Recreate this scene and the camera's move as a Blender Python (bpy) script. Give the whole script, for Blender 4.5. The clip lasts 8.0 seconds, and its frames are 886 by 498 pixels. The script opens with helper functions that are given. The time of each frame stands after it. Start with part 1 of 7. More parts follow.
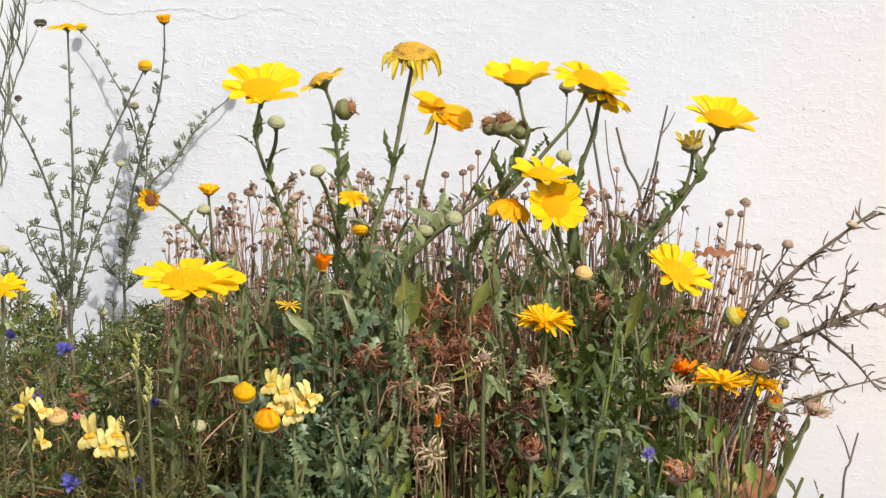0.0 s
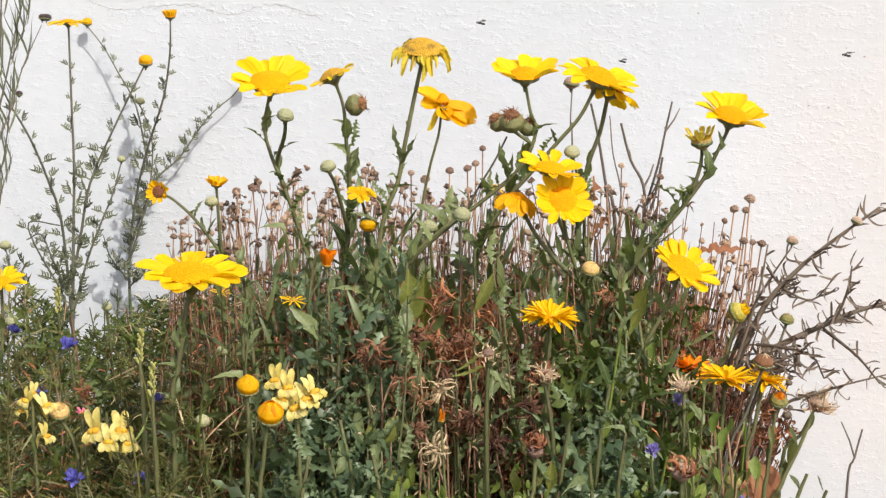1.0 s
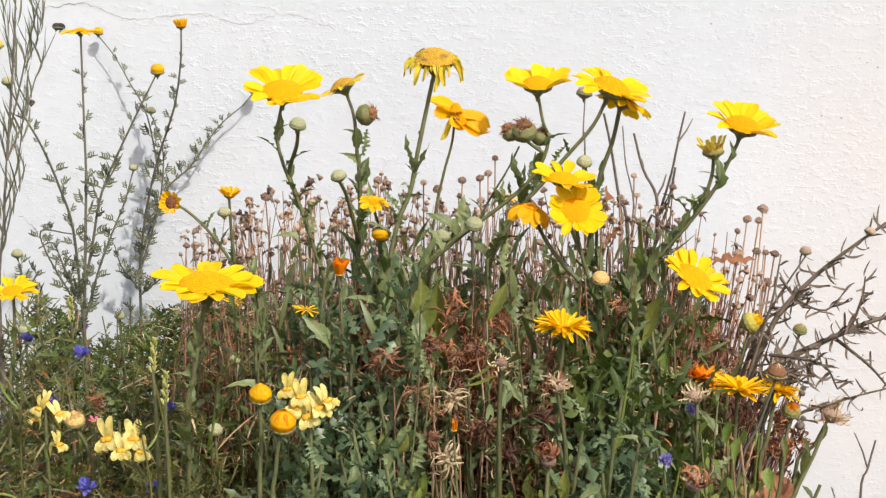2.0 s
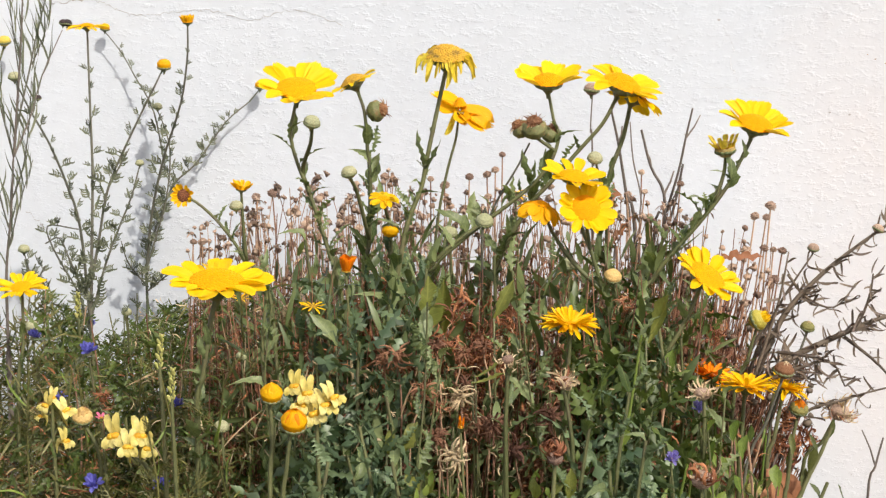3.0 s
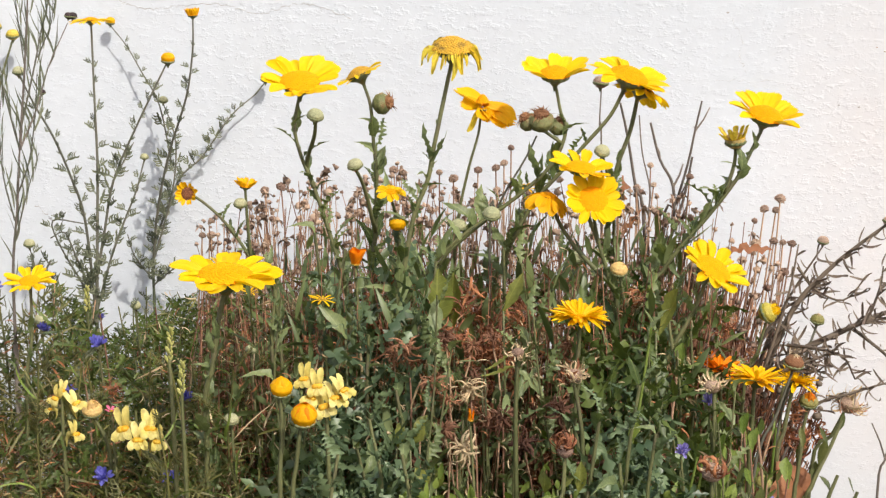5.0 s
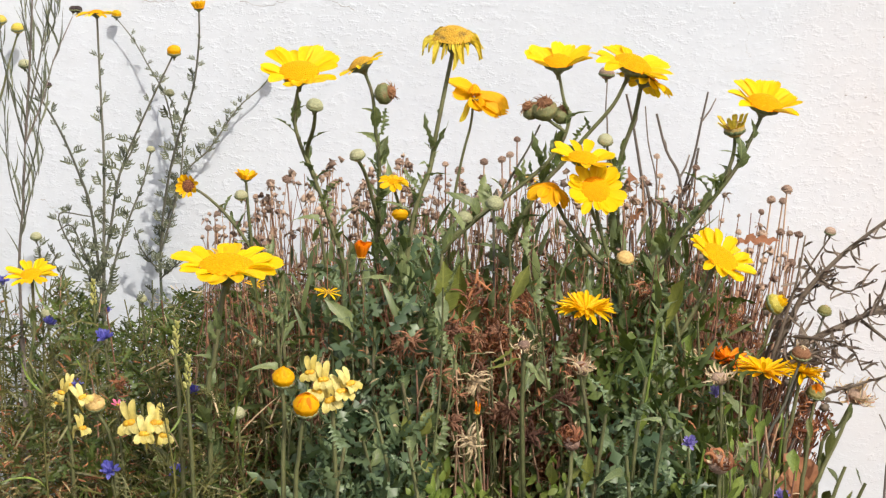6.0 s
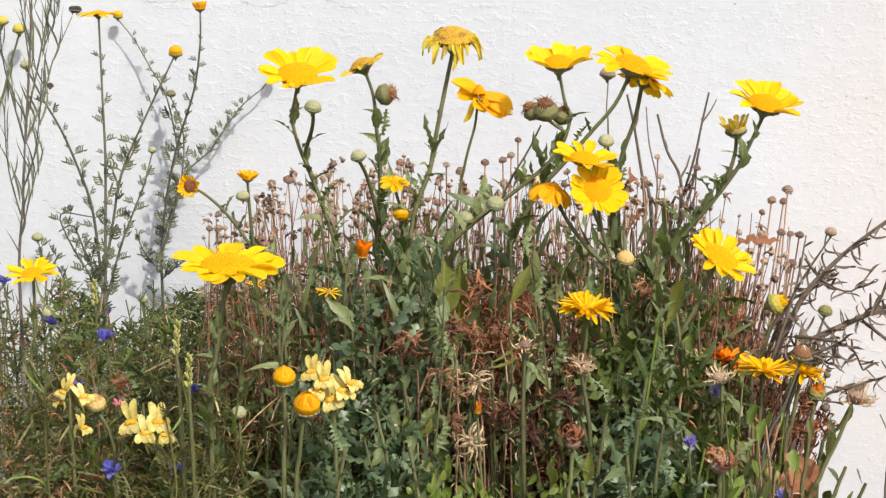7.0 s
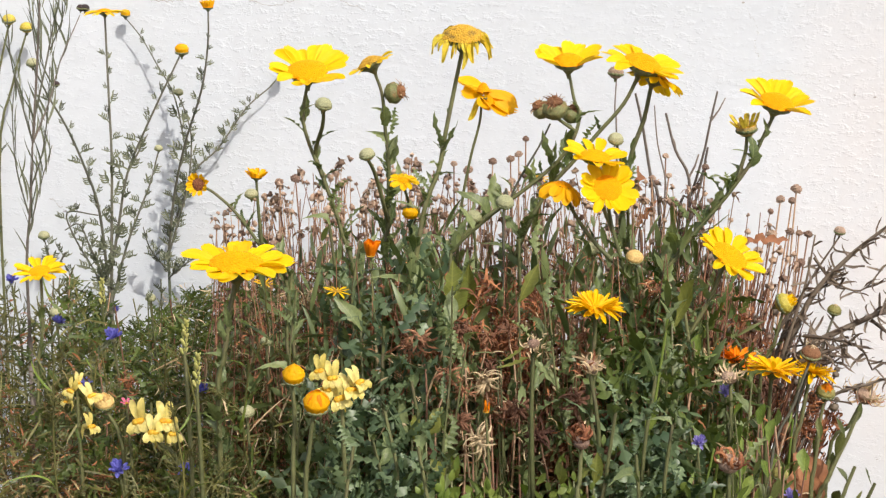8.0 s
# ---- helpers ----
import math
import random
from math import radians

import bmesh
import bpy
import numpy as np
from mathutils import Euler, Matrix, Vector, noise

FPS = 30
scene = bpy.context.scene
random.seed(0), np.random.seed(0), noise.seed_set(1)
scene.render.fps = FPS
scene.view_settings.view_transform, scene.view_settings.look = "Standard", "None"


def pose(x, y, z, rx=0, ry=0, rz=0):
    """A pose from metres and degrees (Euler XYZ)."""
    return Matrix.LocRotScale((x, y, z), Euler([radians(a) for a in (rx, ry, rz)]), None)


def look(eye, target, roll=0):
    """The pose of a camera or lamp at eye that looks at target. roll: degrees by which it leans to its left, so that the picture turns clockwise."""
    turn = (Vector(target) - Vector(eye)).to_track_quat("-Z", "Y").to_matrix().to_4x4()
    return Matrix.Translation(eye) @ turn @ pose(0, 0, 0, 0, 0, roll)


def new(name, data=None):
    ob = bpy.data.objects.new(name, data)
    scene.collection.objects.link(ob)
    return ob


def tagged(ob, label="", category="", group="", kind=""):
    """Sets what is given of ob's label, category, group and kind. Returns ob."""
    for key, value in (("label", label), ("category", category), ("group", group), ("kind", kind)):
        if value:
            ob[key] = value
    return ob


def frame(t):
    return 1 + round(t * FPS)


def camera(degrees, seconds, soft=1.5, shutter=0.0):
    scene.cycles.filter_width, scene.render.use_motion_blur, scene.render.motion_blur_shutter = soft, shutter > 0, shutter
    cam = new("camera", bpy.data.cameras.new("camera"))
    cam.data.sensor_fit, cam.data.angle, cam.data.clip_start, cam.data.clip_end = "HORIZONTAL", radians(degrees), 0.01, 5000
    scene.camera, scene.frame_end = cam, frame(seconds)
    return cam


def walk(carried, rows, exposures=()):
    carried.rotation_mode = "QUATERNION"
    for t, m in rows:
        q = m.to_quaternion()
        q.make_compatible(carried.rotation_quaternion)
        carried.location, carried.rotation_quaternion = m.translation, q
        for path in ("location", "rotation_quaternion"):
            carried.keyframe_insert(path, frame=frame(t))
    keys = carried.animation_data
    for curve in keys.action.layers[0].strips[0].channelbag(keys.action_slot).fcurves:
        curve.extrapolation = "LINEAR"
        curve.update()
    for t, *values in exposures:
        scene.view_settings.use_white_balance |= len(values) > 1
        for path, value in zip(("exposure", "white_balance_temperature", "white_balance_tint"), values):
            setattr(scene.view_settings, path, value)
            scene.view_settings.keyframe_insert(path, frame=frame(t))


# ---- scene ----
cam = camera(30, 8.0, soft=1.3)
walk(cam, [
    (0.0, pose(0.0016, -1.5032, 0.7214, 80.877, 0.089, -0.639)),
    (0.5, pose(0.0015, -1.5032, 0.7197, 80.999, 0.037, -0.563)),
    (1.0, pose(0.0015, -1.5029, 0.7202, 80.776, 0.003, -0.480)),
    (1.5, pose(-0.0003, -1.5030, 0.7192, 81.168, -0.028, -0.308)),
    (3.0, pose(0.0003, -1.5014, 0.7203, 80.976, -0.077, 0.164)),
    (3.5, pose(-0.0019, -1.5001, 0.7199, 80.906, -0.014, 0.132)),
    (4.0, pose(-0.0000, -1.5000, 0.7200, 81.000, -0.000, -0.000)),
    (4.5, pose(-0.0017, -1.5017, 0.7197, 80.838, 0.047, 0.150)),
    (5.0, pose(-0.0019, -1.5008, 0.7190, 80.792, 0.002, 0.369)),
    (5.2, pose(-0.0002, -1.5002, 0.7199, 80.588, -0.076, 0.569)),
    (6.5, pose(-0.0011, -1.4985, 0.7196, 80.466, 0.361, 0.562)),
    (7.0, pose(-0.0006, -1.5002, 0.7179, 80.577, 0.245, 0.636)),
    (7.5, pose(-0.0018, -1.4987, 0.7183, 80.573, 0.169, 0.519)),
    (8.0, pose(-0.0031, -1.4981, 0.7178, 80.533, 0.232, 0.801)),
])

# ---- light ----
world = bpy.data.worlds.new("sky")
scene.world = world
world.use_nodes = True
wn = world.node_tree.nodes
sky = wn.new("ShaderNodeTexSky")
sky.sky_type = "NISHITA"
sky.sun_disc = False
sky.air_density, sky.dust_density, sky.ozone_density = 1.0, 4.0, 0.3
SUN_WAY = Vector((-0.55, 1.0, -1.15)).normalized()
sky.sun_elevation = math.asin(-SUN_WAY.z)
sky.sun_rotation = math.atan2(-SUN_WAY.x, -SUN_WAY.y) % (2 * math.pi)
wn["Background"].inputs["Strength"].default_value = 0.148
world.node_tree.links.new(sky.outputs[0], wn["Background"].inputs["Color"])
sun = new("sun", bpy.data.lights.new("sun", "SUN"))
sun.data.energy, sun.data.angle, sun.data.color = 3.25, radians(0.7), (1.0, 0.945, 0.86)
sun.matrix_world = look(-SUN_WAY * 8, (0, 0, 0))
scene.view_settings.exposure = 0.10


# ---- materials ----
class Nodes:
    """A short way to wire a principled material."""

    def __init__(self, name):
        self.m = bpy.data.materials.new(name)
        self.m.use_nodes = True
        self.t = self.m.node_tree
        self.n = self.t.nodes
        self.b = self.n["Principled BSDF"]
        self.out = self.n["Material Output"]
        self.co = self.n.new("ShaderNodeTexCoord")

    def link(self, a, b):
        self.t.links.new(a, b)

    def noise(self, scale, detail=4.0, rough=0.6, stretch=(1, 1, 1), src="Object"):
        mp = self.n.new("ShaderNodeMapping")
        mp.inputs["Scale"].default_value = stretch
        self.link(self.co.outputs[src], mp.inputs[0])
        x = self.n.new("ShaderNodeTexNoise")
        x.inputs["Scale"].default_value, x.inputs["Detail"].default_value = scale, detail
        x.inputs["Roughness"].default_value = rough
        self.link(mp.outputs[0], x.inputs["Vector"])
        return x.outputs["Fac"]

    def ramp(self, fac, stops):
        r = self.n.new("ShaderNodeValToRGB")
        while len(r.color_ramp.elements) < len(stops):
            r.color_ramp.elements.new(0.5)
        for e, (p, c) in zip(r.color_ramp.elements, stops):
            e.position, e.color = p, (*c, 1)
        self.link(fac, r.inputs[0])
        return r.outputs[0]

    def mix(self, fac, a, b, kind="MIX"):
        x = self.n.new("ShaderNodeMix")
        x.data_type, x.blend_type = "RGBA", kind
        for sock, v in ((x.inputs[0], fac), (x.inputs[6], a), (x.inputs[7], b)):
            if isinstance(v, (int, float)):
                sock.default_value = v
            elif isinstance(v, tuple):
                sock.default_value = (*v, 1)
            else:
                self.link(v, sock)
        return x.outputs[2]

    def math(self, op, a, b=0.0):
        x = self.n.new("ShaderNodeMath")
        x.operation = op
        for sock, v in zip(x.inputs, (a, b)):
            if isinstance(v, (int, float)):
                sock.default_value = v
            else:
                self.link(v, sock)
        return x.outputs[0]

    def random(self):
        a, b = self.n.new("ShaderNodeObjectInfo"), self.n.new("ShaderNodeNewGeometry")
        return self.math("FRACT", self.math("ADD", a.outputs["Random"], b.outputs["Random Per Island"]))

    def bump(self, height, strength, distance):
        x = self.n.new("ShaderNodeBump")
        x.inputs["Strength"].default_value, x.inputs["Distance"].default_value = strength, distance
        self.link(height, x.inputs["Height"])
        self.link(x.outputs[0], self.b.inputs["Normal"])

    def thin(self, colour, amount):
        """Lets light through a thin leaf or petal."""
        tr, mx = self.n.new("ShaderNodeBsdfTranslucent"), self.n.new("ShaderNodeMixShader")
        self.link(colour, tr.inputs[0])
        mx.inputs[0].default_value = amount
        self.link(self.b.outputs[0], mx.inputs[1])
        self.link(tr.outputs[0], mx.inputs[2])
        self.link(mx.outputs[0], self.out.inputs[0])


def plant_mat(name, dark, light, scale=90, rough=0.55, thin=0.0, through_tint=(1, 1, 1), bump=0.3, spot=None, grain=(1, 1, 1), vein=False, mottle=0.28, gloss=0.5):
    """Plant tissue: two tones by piece and by noise, a third tone in spots, some light let through."""
    k = Nodes(name)
    base = k.mix(k.random(), dark, light)
    fine = k.noise(scale, 5, 0.65, grain)
    tone = k.ramp(fine, [(0.3, (1 - mottle,) * 3), (0.7, (1 + mottle * 0.5,) * 3)])
    colour = k.mix(1.0, base, tone, "MULTIPLY")
    if spot:
        colour = k.mix(k.ramp(k.noise(scale * 0.35, 3, 0.5), [(0.55, (0, 0, 0)), (0.72, (1, 1, 1))]), colour, spot)
    if vein:
        sep = k.n.new("ShaderNodeSeparateXYZ")
        k.link(k.co.outputs["Object"], sep.inputs[0])
        ax = k.math("ABSOLUTE", sep.outputs[0])
        wave = k.math("SINE", k.math("MULTIPLY", k.math("SUBTRACT", sep.outputs[1], k.math("MULTIPLY", ax, 0.8)), 62.0))
        rib = k.math("MAXIMUM", k.math("LESS_THAN", ax, 0.012), k.math("MULTIPLY", k.math("GREATER_THAN", wave, 0.9), 0.5))
        colour = k.mix(k.math("MULTIPLY", rib, 0.35), colour, (light[0] * 1.5, light[1] * 1.4, light[2] * 1.4))
    k.link(colour, k.b.inputs["Base Color"])
    k.b.inputs["Roughness"].default_value = rough
    k.b.inputs["Specular IOR Level"].default_value = gloss
    k.bump(k.noise(scale * 2, 3, 0.55, grain), bump, 0.0008)
    if thin:
        k.thin(k.mix(1.0, colour, through_tint, "MULTIPLY"), thin)
    return k.m


def wall_mat():
    k = Nodes("lime_washed_plaster")
    broad, fine = k.noise(2.2, 4, 0.6), k.noise(60, 5, 0.65)
    colour = k.mix(1.0, k.ramp(broad, [(0.3, (0.575, 0.617, 0.672)), (0.7, (0.614, 0.653, 0.705))]),
                   k.ramp(fine, [(0.3, (0.95, 0.95, 0.95)), (0.6, (1, 1, 1))]), "MULTIPLY")
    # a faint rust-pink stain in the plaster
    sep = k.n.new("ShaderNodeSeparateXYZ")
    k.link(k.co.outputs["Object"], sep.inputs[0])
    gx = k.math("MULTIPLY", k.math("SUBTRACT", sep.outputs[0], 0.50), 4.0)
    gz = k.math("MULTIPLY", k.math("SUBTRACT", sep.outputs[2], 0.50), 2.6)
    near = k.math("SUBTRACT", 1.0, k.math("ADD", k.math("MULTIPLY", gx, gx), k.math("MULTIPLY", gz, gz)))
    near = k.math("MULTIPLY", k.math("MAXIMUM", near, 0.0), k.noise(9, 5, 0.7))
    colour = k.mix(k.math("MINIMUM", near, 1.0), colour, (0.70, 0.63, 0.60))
    # sparse dark pits
    pit = k.ramp(k.noise(46, 2, 0.5, (0.8, 1, 1.3)), [(0.765, (0, 0, 0)), (0.80, (1, 1, 1))])
    colour = k.mix(pit, colour, (0.25, 0.23, 0.21))
    k.link(colour, k.b.inputs["Base Color"])
    k.b.inputs["Roughness"].default_value = 0.9
    trowel = k.noise(140, 4, 0.66, (0.62, 1, 1.1))
    patch = k.ramp(k.noise(7, 3, 0.6), [(0.35, (0.25, 0.25, 0.25)), (0.6, (1, 1, 1))])
    ridge = k.math("MULTIPLY", k.ramp(trowel, [(0.50, (0, 0, 0)), (0.66, (1, 1, 1))]), patch)
    lumps = k.noise(42, 3, 0.55, (0.8, 1, 1))
    grain = k.noise(420, 3, 0.6)
    h = k.math("ADD", k.math("ADD", k.math("MULTIPLY", ridge, 0.30), k.math("MULTIPLY", grain, 0.06)), k.math("MULTIPLY", lumps, 0.42))
    k.bump(h, 0.62, 0.0020)
    return k.m


def soil_mat():
    k = Nodes("garden_soil")
    k.link(k.ramp(k.noise(18, 8, 0.7), [(0.3, (0.035, 0.025, 0.018)), (0.7, (0.11, 0.08, 0.055))]), k.b.inputs["Base Color"])
    k.b.inputs["Roughness"].default_value = 0.95
    k.bump(k.noise(40, 8, 0.7), 0.8, 0.02)
    return k.m


YELLOW = plant_mat("yellow_petal", (0.87, 0.56, 0.003), (0.90, 0.63, 0.006), 5, 0.5, 0.30, (1, 0.98, 0.8), 0.35, grain=(4, 0.5, 1), mottle=0.09, gloss=0.2)
FADED = plant_mat("faded_petal", (0.80, 0.60, 0.03), (0.88, 0.72, 0.08), 5, 0.6, 0.30, bump=0.5, spot=(0.35, 0.20, 0.05), grain=(4, 0.5, 1))
GOLD = plant_mat("golden_petal", (0.87, 0.49, 0.004), (0.89, 0.58, 0.006), 5, 0.5, 0.28, (1, 0.95, 0.8), 0.35, grain=(4, 0.5, 1), mottle=0.09, gloss=0.2)
TICK = plant_mat("tickseed_petal", (0.88, 0.46, 0.004), (0.90, 0.52, 0.006), 5, 0.5, 0.35, (1, 0.98, 0.8), 0.3, grain=(4, 0.5, 1), mottle=0.09, gloss=0.2)
ORANGE = plant_mat("orange_petal", (0.87, 0.21, 0.004), (0.89, 0.30, 0.006), 5, 0.5, 0.28, (1, 0.9, 0.8), 0.35, grain=(4, 0.5, 1), mottle=0.09, gloss=0.2)
DISC = plant_mat("golden_florets", (0.85, 0.32, 0.002), (0.88, 0.39, 0.004), 6, 0.7, 0.0, bump=0.6, mottle=0.08, gloss=0.1)
OLD_DISC = plant_mat("spent_florets", (0.55, 0.30, 0.022), (0.68, 0.42, 0.035), 6, 0.8, 0.0, bump=0.9, spot=(0.22, 0.14, 0.03))
GLAUCOUS = plant_mat("glaucous_leaf", (0.082, 0.122, 0.046), (0.240, 0.290, 0.125), 7, 0.42, 0.30, (1.05, 1.1, 0.5), 0.5, vein=True)
GLAUCOUS_SMALL = plant_mat("small_glaucous_leaf", (0.082, 0.122, 0.046), (0.240, 0.290, 0.125), 7, 0.42, 0.30, (1.05, 1.1, 0.5), 0.5)
STEM = plant_mat("green_stem", (0.090, 0.100, 0.036), (0.160, 0.165, 0.070), 140, 0.55, 0.0, bump=0.5, spot=(0.12, 0.10, 0.06))
FRESH = plant_mat("fresh_leaf", (0.12, 0.19, 0.03), (0.24, 0.31, 0.065), 6, 0.5, 0.28, (1.1, 1.2, 0.5), 0.4, spot=(0.15, 0.17, 0.05), vein=True)
FRESH_SMALL = plant_mat("small_fresh_leaf", (0.12, 0.19, 0.03), (0.24, 0.31, 0.065), 6, 0.5, 0.28, (1.1, 1.2, 0.5), 0.4, spot=(0.15, 0.17, 0.05))
FEATHER = plant_mat("feathery_leaf", (0.085, 0.088, 0.024), (0.20, 0.188, 0.055), 7, 0.5, 0.22, bump=0.3)
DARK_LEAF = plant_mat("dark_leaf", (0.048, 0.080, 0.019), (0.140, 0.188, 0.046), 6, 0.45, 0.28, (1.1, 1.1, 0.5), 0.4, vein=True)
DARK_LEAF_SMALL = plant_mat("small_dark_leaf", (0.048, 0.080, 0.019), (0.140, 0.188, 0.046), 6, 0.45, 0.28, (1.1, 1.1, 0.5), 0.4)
DRY = plant_mat("dry_stalk", (0.17, 0.070, 0.045), (0.55, 0.36, 0.23), 120, 0.8, 0.0, bump=0.6)
DARK_STALK = plant_mat("dark_stalk", (0.13, 0.045, 0.03), (0.42, 0.21, 0.12), 120, 0.8, 0.0, bump=0.6)
RUST = plant_mat("dry_rust", (0.14, 0.042, 0.022), (0.46, 0.19, 0.080), 6, 0.8, 0.1, bump=0.6)
STRAW = plant_mat("straw", (0.46, 0.33, 0.18), (0.70, 0.56, 0.36), 6, 0.75, 0.15, bump=0.5)
BROWN_HEAD = plant_mat("brown_seed_head", (0.22, 0.135, 0.10), (0.55, 0.40, 0.29), 5, 0.85, 0.0, bump=0.9)
GREY_WOOD = plant_mat("grey_dead_wood", (0.12, 0.10, 0.085), (0.22, 0.185, 0.16), 160, 0.85, 0.0, bump=0.7)
GREY_GREEN = plant_mat("grey_feather_leaf", (0.085, 0.102, 0.060), (0.200, 0.215, 0.135), 7, 0.6, 0.1)
GREY_STEM = plant_mat("grey_green_stem", (0.085, 0.085, 0.062), (0.15, 0.145, 0.11), 150, 0.6, 0.0, bump=0.4)
GREY_LEAF = plant_mat("grey_green_leaf", (0.105, 0.078, 0.056), (0.22, 0.172, 0.125), 8, 0.6, 0.1, bump=0.4, spot=(0.14, 0.10, 0.08))
OAK = plant_mat("dry_russet_leaf", (0.34, 0.14, 0.065), (0.42, 0.19, 0.09), 5, 0.7, 0.25, bump=0.5, spot=(0.24, 0.11, 0.06))
BUD = plant_mat("pale_bud", (0.30, 0.32, 0.17), (0.42, 0.41, 0.24), 5, 0.6, 0.0, bump=0.6)
CREAM = plant_mat("cream_petal", (0.70, 0.58, 0.13), (0.82, 0.72, 0.27), 3, 0.5, 0.3, bump=0.2)
LIP = plant_mat("orange_lip", (0.82, 0.42, 0.02), (0.84, 0.52, 0.04), 3, 0.5, 0.2, bump=0.2)
BLUE = plant_mat("blue_petal", (0.10, 0.10, 0.46), (0.23, 0.23, 0.66), 4, 0.55, 0.25, bump=0.2)
LILAC = plant_mat("lilac_petal", (0.24, 0.20, 0.55), (0.38, 0.33, 0.68), 4, 0.55, 0.25, bump=0.2)
PINK = plant_mat("pink_petal", (0.60, 0.10, 0.20), (0.70, 0.16, 0.28), 4, 0.5, 0.2, bump=0.2)
FLY = plant_mat("fly_body", (0.012, 0.012, 0.014), (0.035, 0.033, 0.034), 700, 0.35, 0.0, bump=0.3)
WING = plant_mat("fly_wing", (0.16, 0.15, 0.14), (0.26, 0.25, 0.23), 400, 0.3, 0.5)
DARK_BUD = plant_mat("dark_bud", (0.03, 0.018, 0.02), (0.06, 0.035, 0.035), 4, 0.7, 0.0, bump=0.5)
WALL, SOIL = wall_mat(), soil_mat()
CRACK = plant_mat("crack_dirt", (0.34, 0.33, 0.32), (0.46, 0.45, 0.44), 150, 0.95, 0.0)


# ---- shapes ----
class Geo:
    """Collects faces for one mesh."""

    def __init__(self):
        self.v, self.f = [], []

    def grid(self, rows, close=False):
        o, w = len(self.v), len(rows[0])
        for r in rows:
            self.v.extend(tuple(p) for p in r)
        for i in range(len(rows) - 1):
            for j in range(w if close else w - 1):
                a, b = o + i * w + j, o + i * w + (j + 1) % w
                self.f.append((a, b, b + w, a + w))
        return self

    def tube(self, pts, r0, r1, sides=6, power=1.0):
        rows, n = [], len(pts)
        for i, p in enumerate(pts):
            d = (pts[min(i + 1, n - 1)] - pts[max(i - 1, 0)]).normalized()
            a = d.cross(Vector((0.31, 0.94, 0.13))).normalized()
            b = d.cross(a)
            r = r0 + (r1 - r0) * (i / max(n - 1, 1)) ** power
            rows.append([p + (a * math.cos(t) + b * math.sin(t)) * r for t in (2 * math.pi * k / sides for k in range(sides))])
        self.grid(rows, True)
        o = len(self.v) - sides
        self.f.append(tuple(range(o, o + sides)))
        return self

    def blade(self, pts, widths, side, fold=0.25):
        """A leaf along pts, folded a little at its midrib."""
        rows, n = [], len(pts)
        for i, p in enumerate(pts):
            d = (pts[min(i + 1, n - 1)] - pts[max(i - 1, 0)]).normalized()
            s = (side - d * side.dot(d)).normalized()
            up = s.cross(d)
            w = widths[i]
            wl, wr = w if isinstance(w, tuple) else (w, w)
            rows.append([p - s * wl + up * wl * fold, p, p + s * wr + up * wr * fold])
        return self.grid(rows)

    def ball(self, c, r, rings=6, sides=10, squash=1.0, rough=0.0, axis=None):
        turn = Vector((0, 0, 1)).rotation_difference(axis) if axis else None
        rows = []
        for i in range(rings + 1):
            a = math.pi * i / rings
            row = []
            for j in range(sides):
                b = 2 * math.pi * j / sides
                q = Vector((math.sin(a) * math.cos(b), math.sin(a) * math.sin(b), math.cos(a) * squash)) * r
                q *= 1 + rough * (random.random() - 0.5)
                if turn:
                    q.rotate(turn)
                row.append(c + q)
            rows.append(row)
        return self.grid(rows, True)

    def mesh(self, name, mat, smooth=True):
        me = bpy.data.meshes.new(name)
        me.from_pydata(self.v, [], self.f)
        me.materials.append(mat)
        if smooth:
            me.shade_smooth()
        return me


def V(*p):
    return Vector(p[0] if len(p) == 1 else p)


def smooth_line(pts, n=4):
    """Catmull-Rom through pts."""
    pts = [Vector(p) for p in pts]
    q = [pts[0] * 2 - pts[1]] + pts + [pts[-1] * 2 - pts[-2]]
    out = []
    for i in range(1, len(q) - 2):
        for k in range(n):
            t = k / n
            a, b, c, d = q[i - 1], q[i], q[i + 1], q[i + 2]
            out.append(0.5 * ((2 * b) + (c - a) * t + (2 * a - 5 * b + 4 * c - d) * t * t + (3 * b - a - 3 * c + d) * t ** 3))
    return out + [pts[-1]]


def thing(name, base, label, category, group="", kind=""):
    ob = new(name)
    ob.empty_display_size = 0.02
    ob.location = base
    return tagged(ob, label, category, group, kind)


def part(name, mesh, parent, place=None, label=""):
    """One mesh object under a thing or a part; place is in the parent's space."""
    ob = new(name, mesh)
    ob.parent = parent
    if place is not None:
        ob.matrix_basis = place
    return tagged(ob, label)


def aim(at, normal, spin=0.0, size=1.0):
    """A placement whose z axis points along normal."""
    q = Vector((0, 0, 1)).rotation_difference(Vector(normal).normalized())
    return Matrix.Translation(at) @ q.to_matrix().to_4x4() @ Matrix.Rotation(spin, 4, "Z") @ Matrix.Scale(size, 4)


def lay(at, way, up, size=1.0):
    """A placement whose y axis runs along way and whose z axis leans to up."""
    y = Vector(way).normalized()
    x = y.cross(Vector(up)).normalized()
    z = x.cross(y)
    m = Matrix((x, y, z)).transposed().to_4x4()
    return Matrix.Translation(at) @ m @ Matrix.Scale(size, 4)


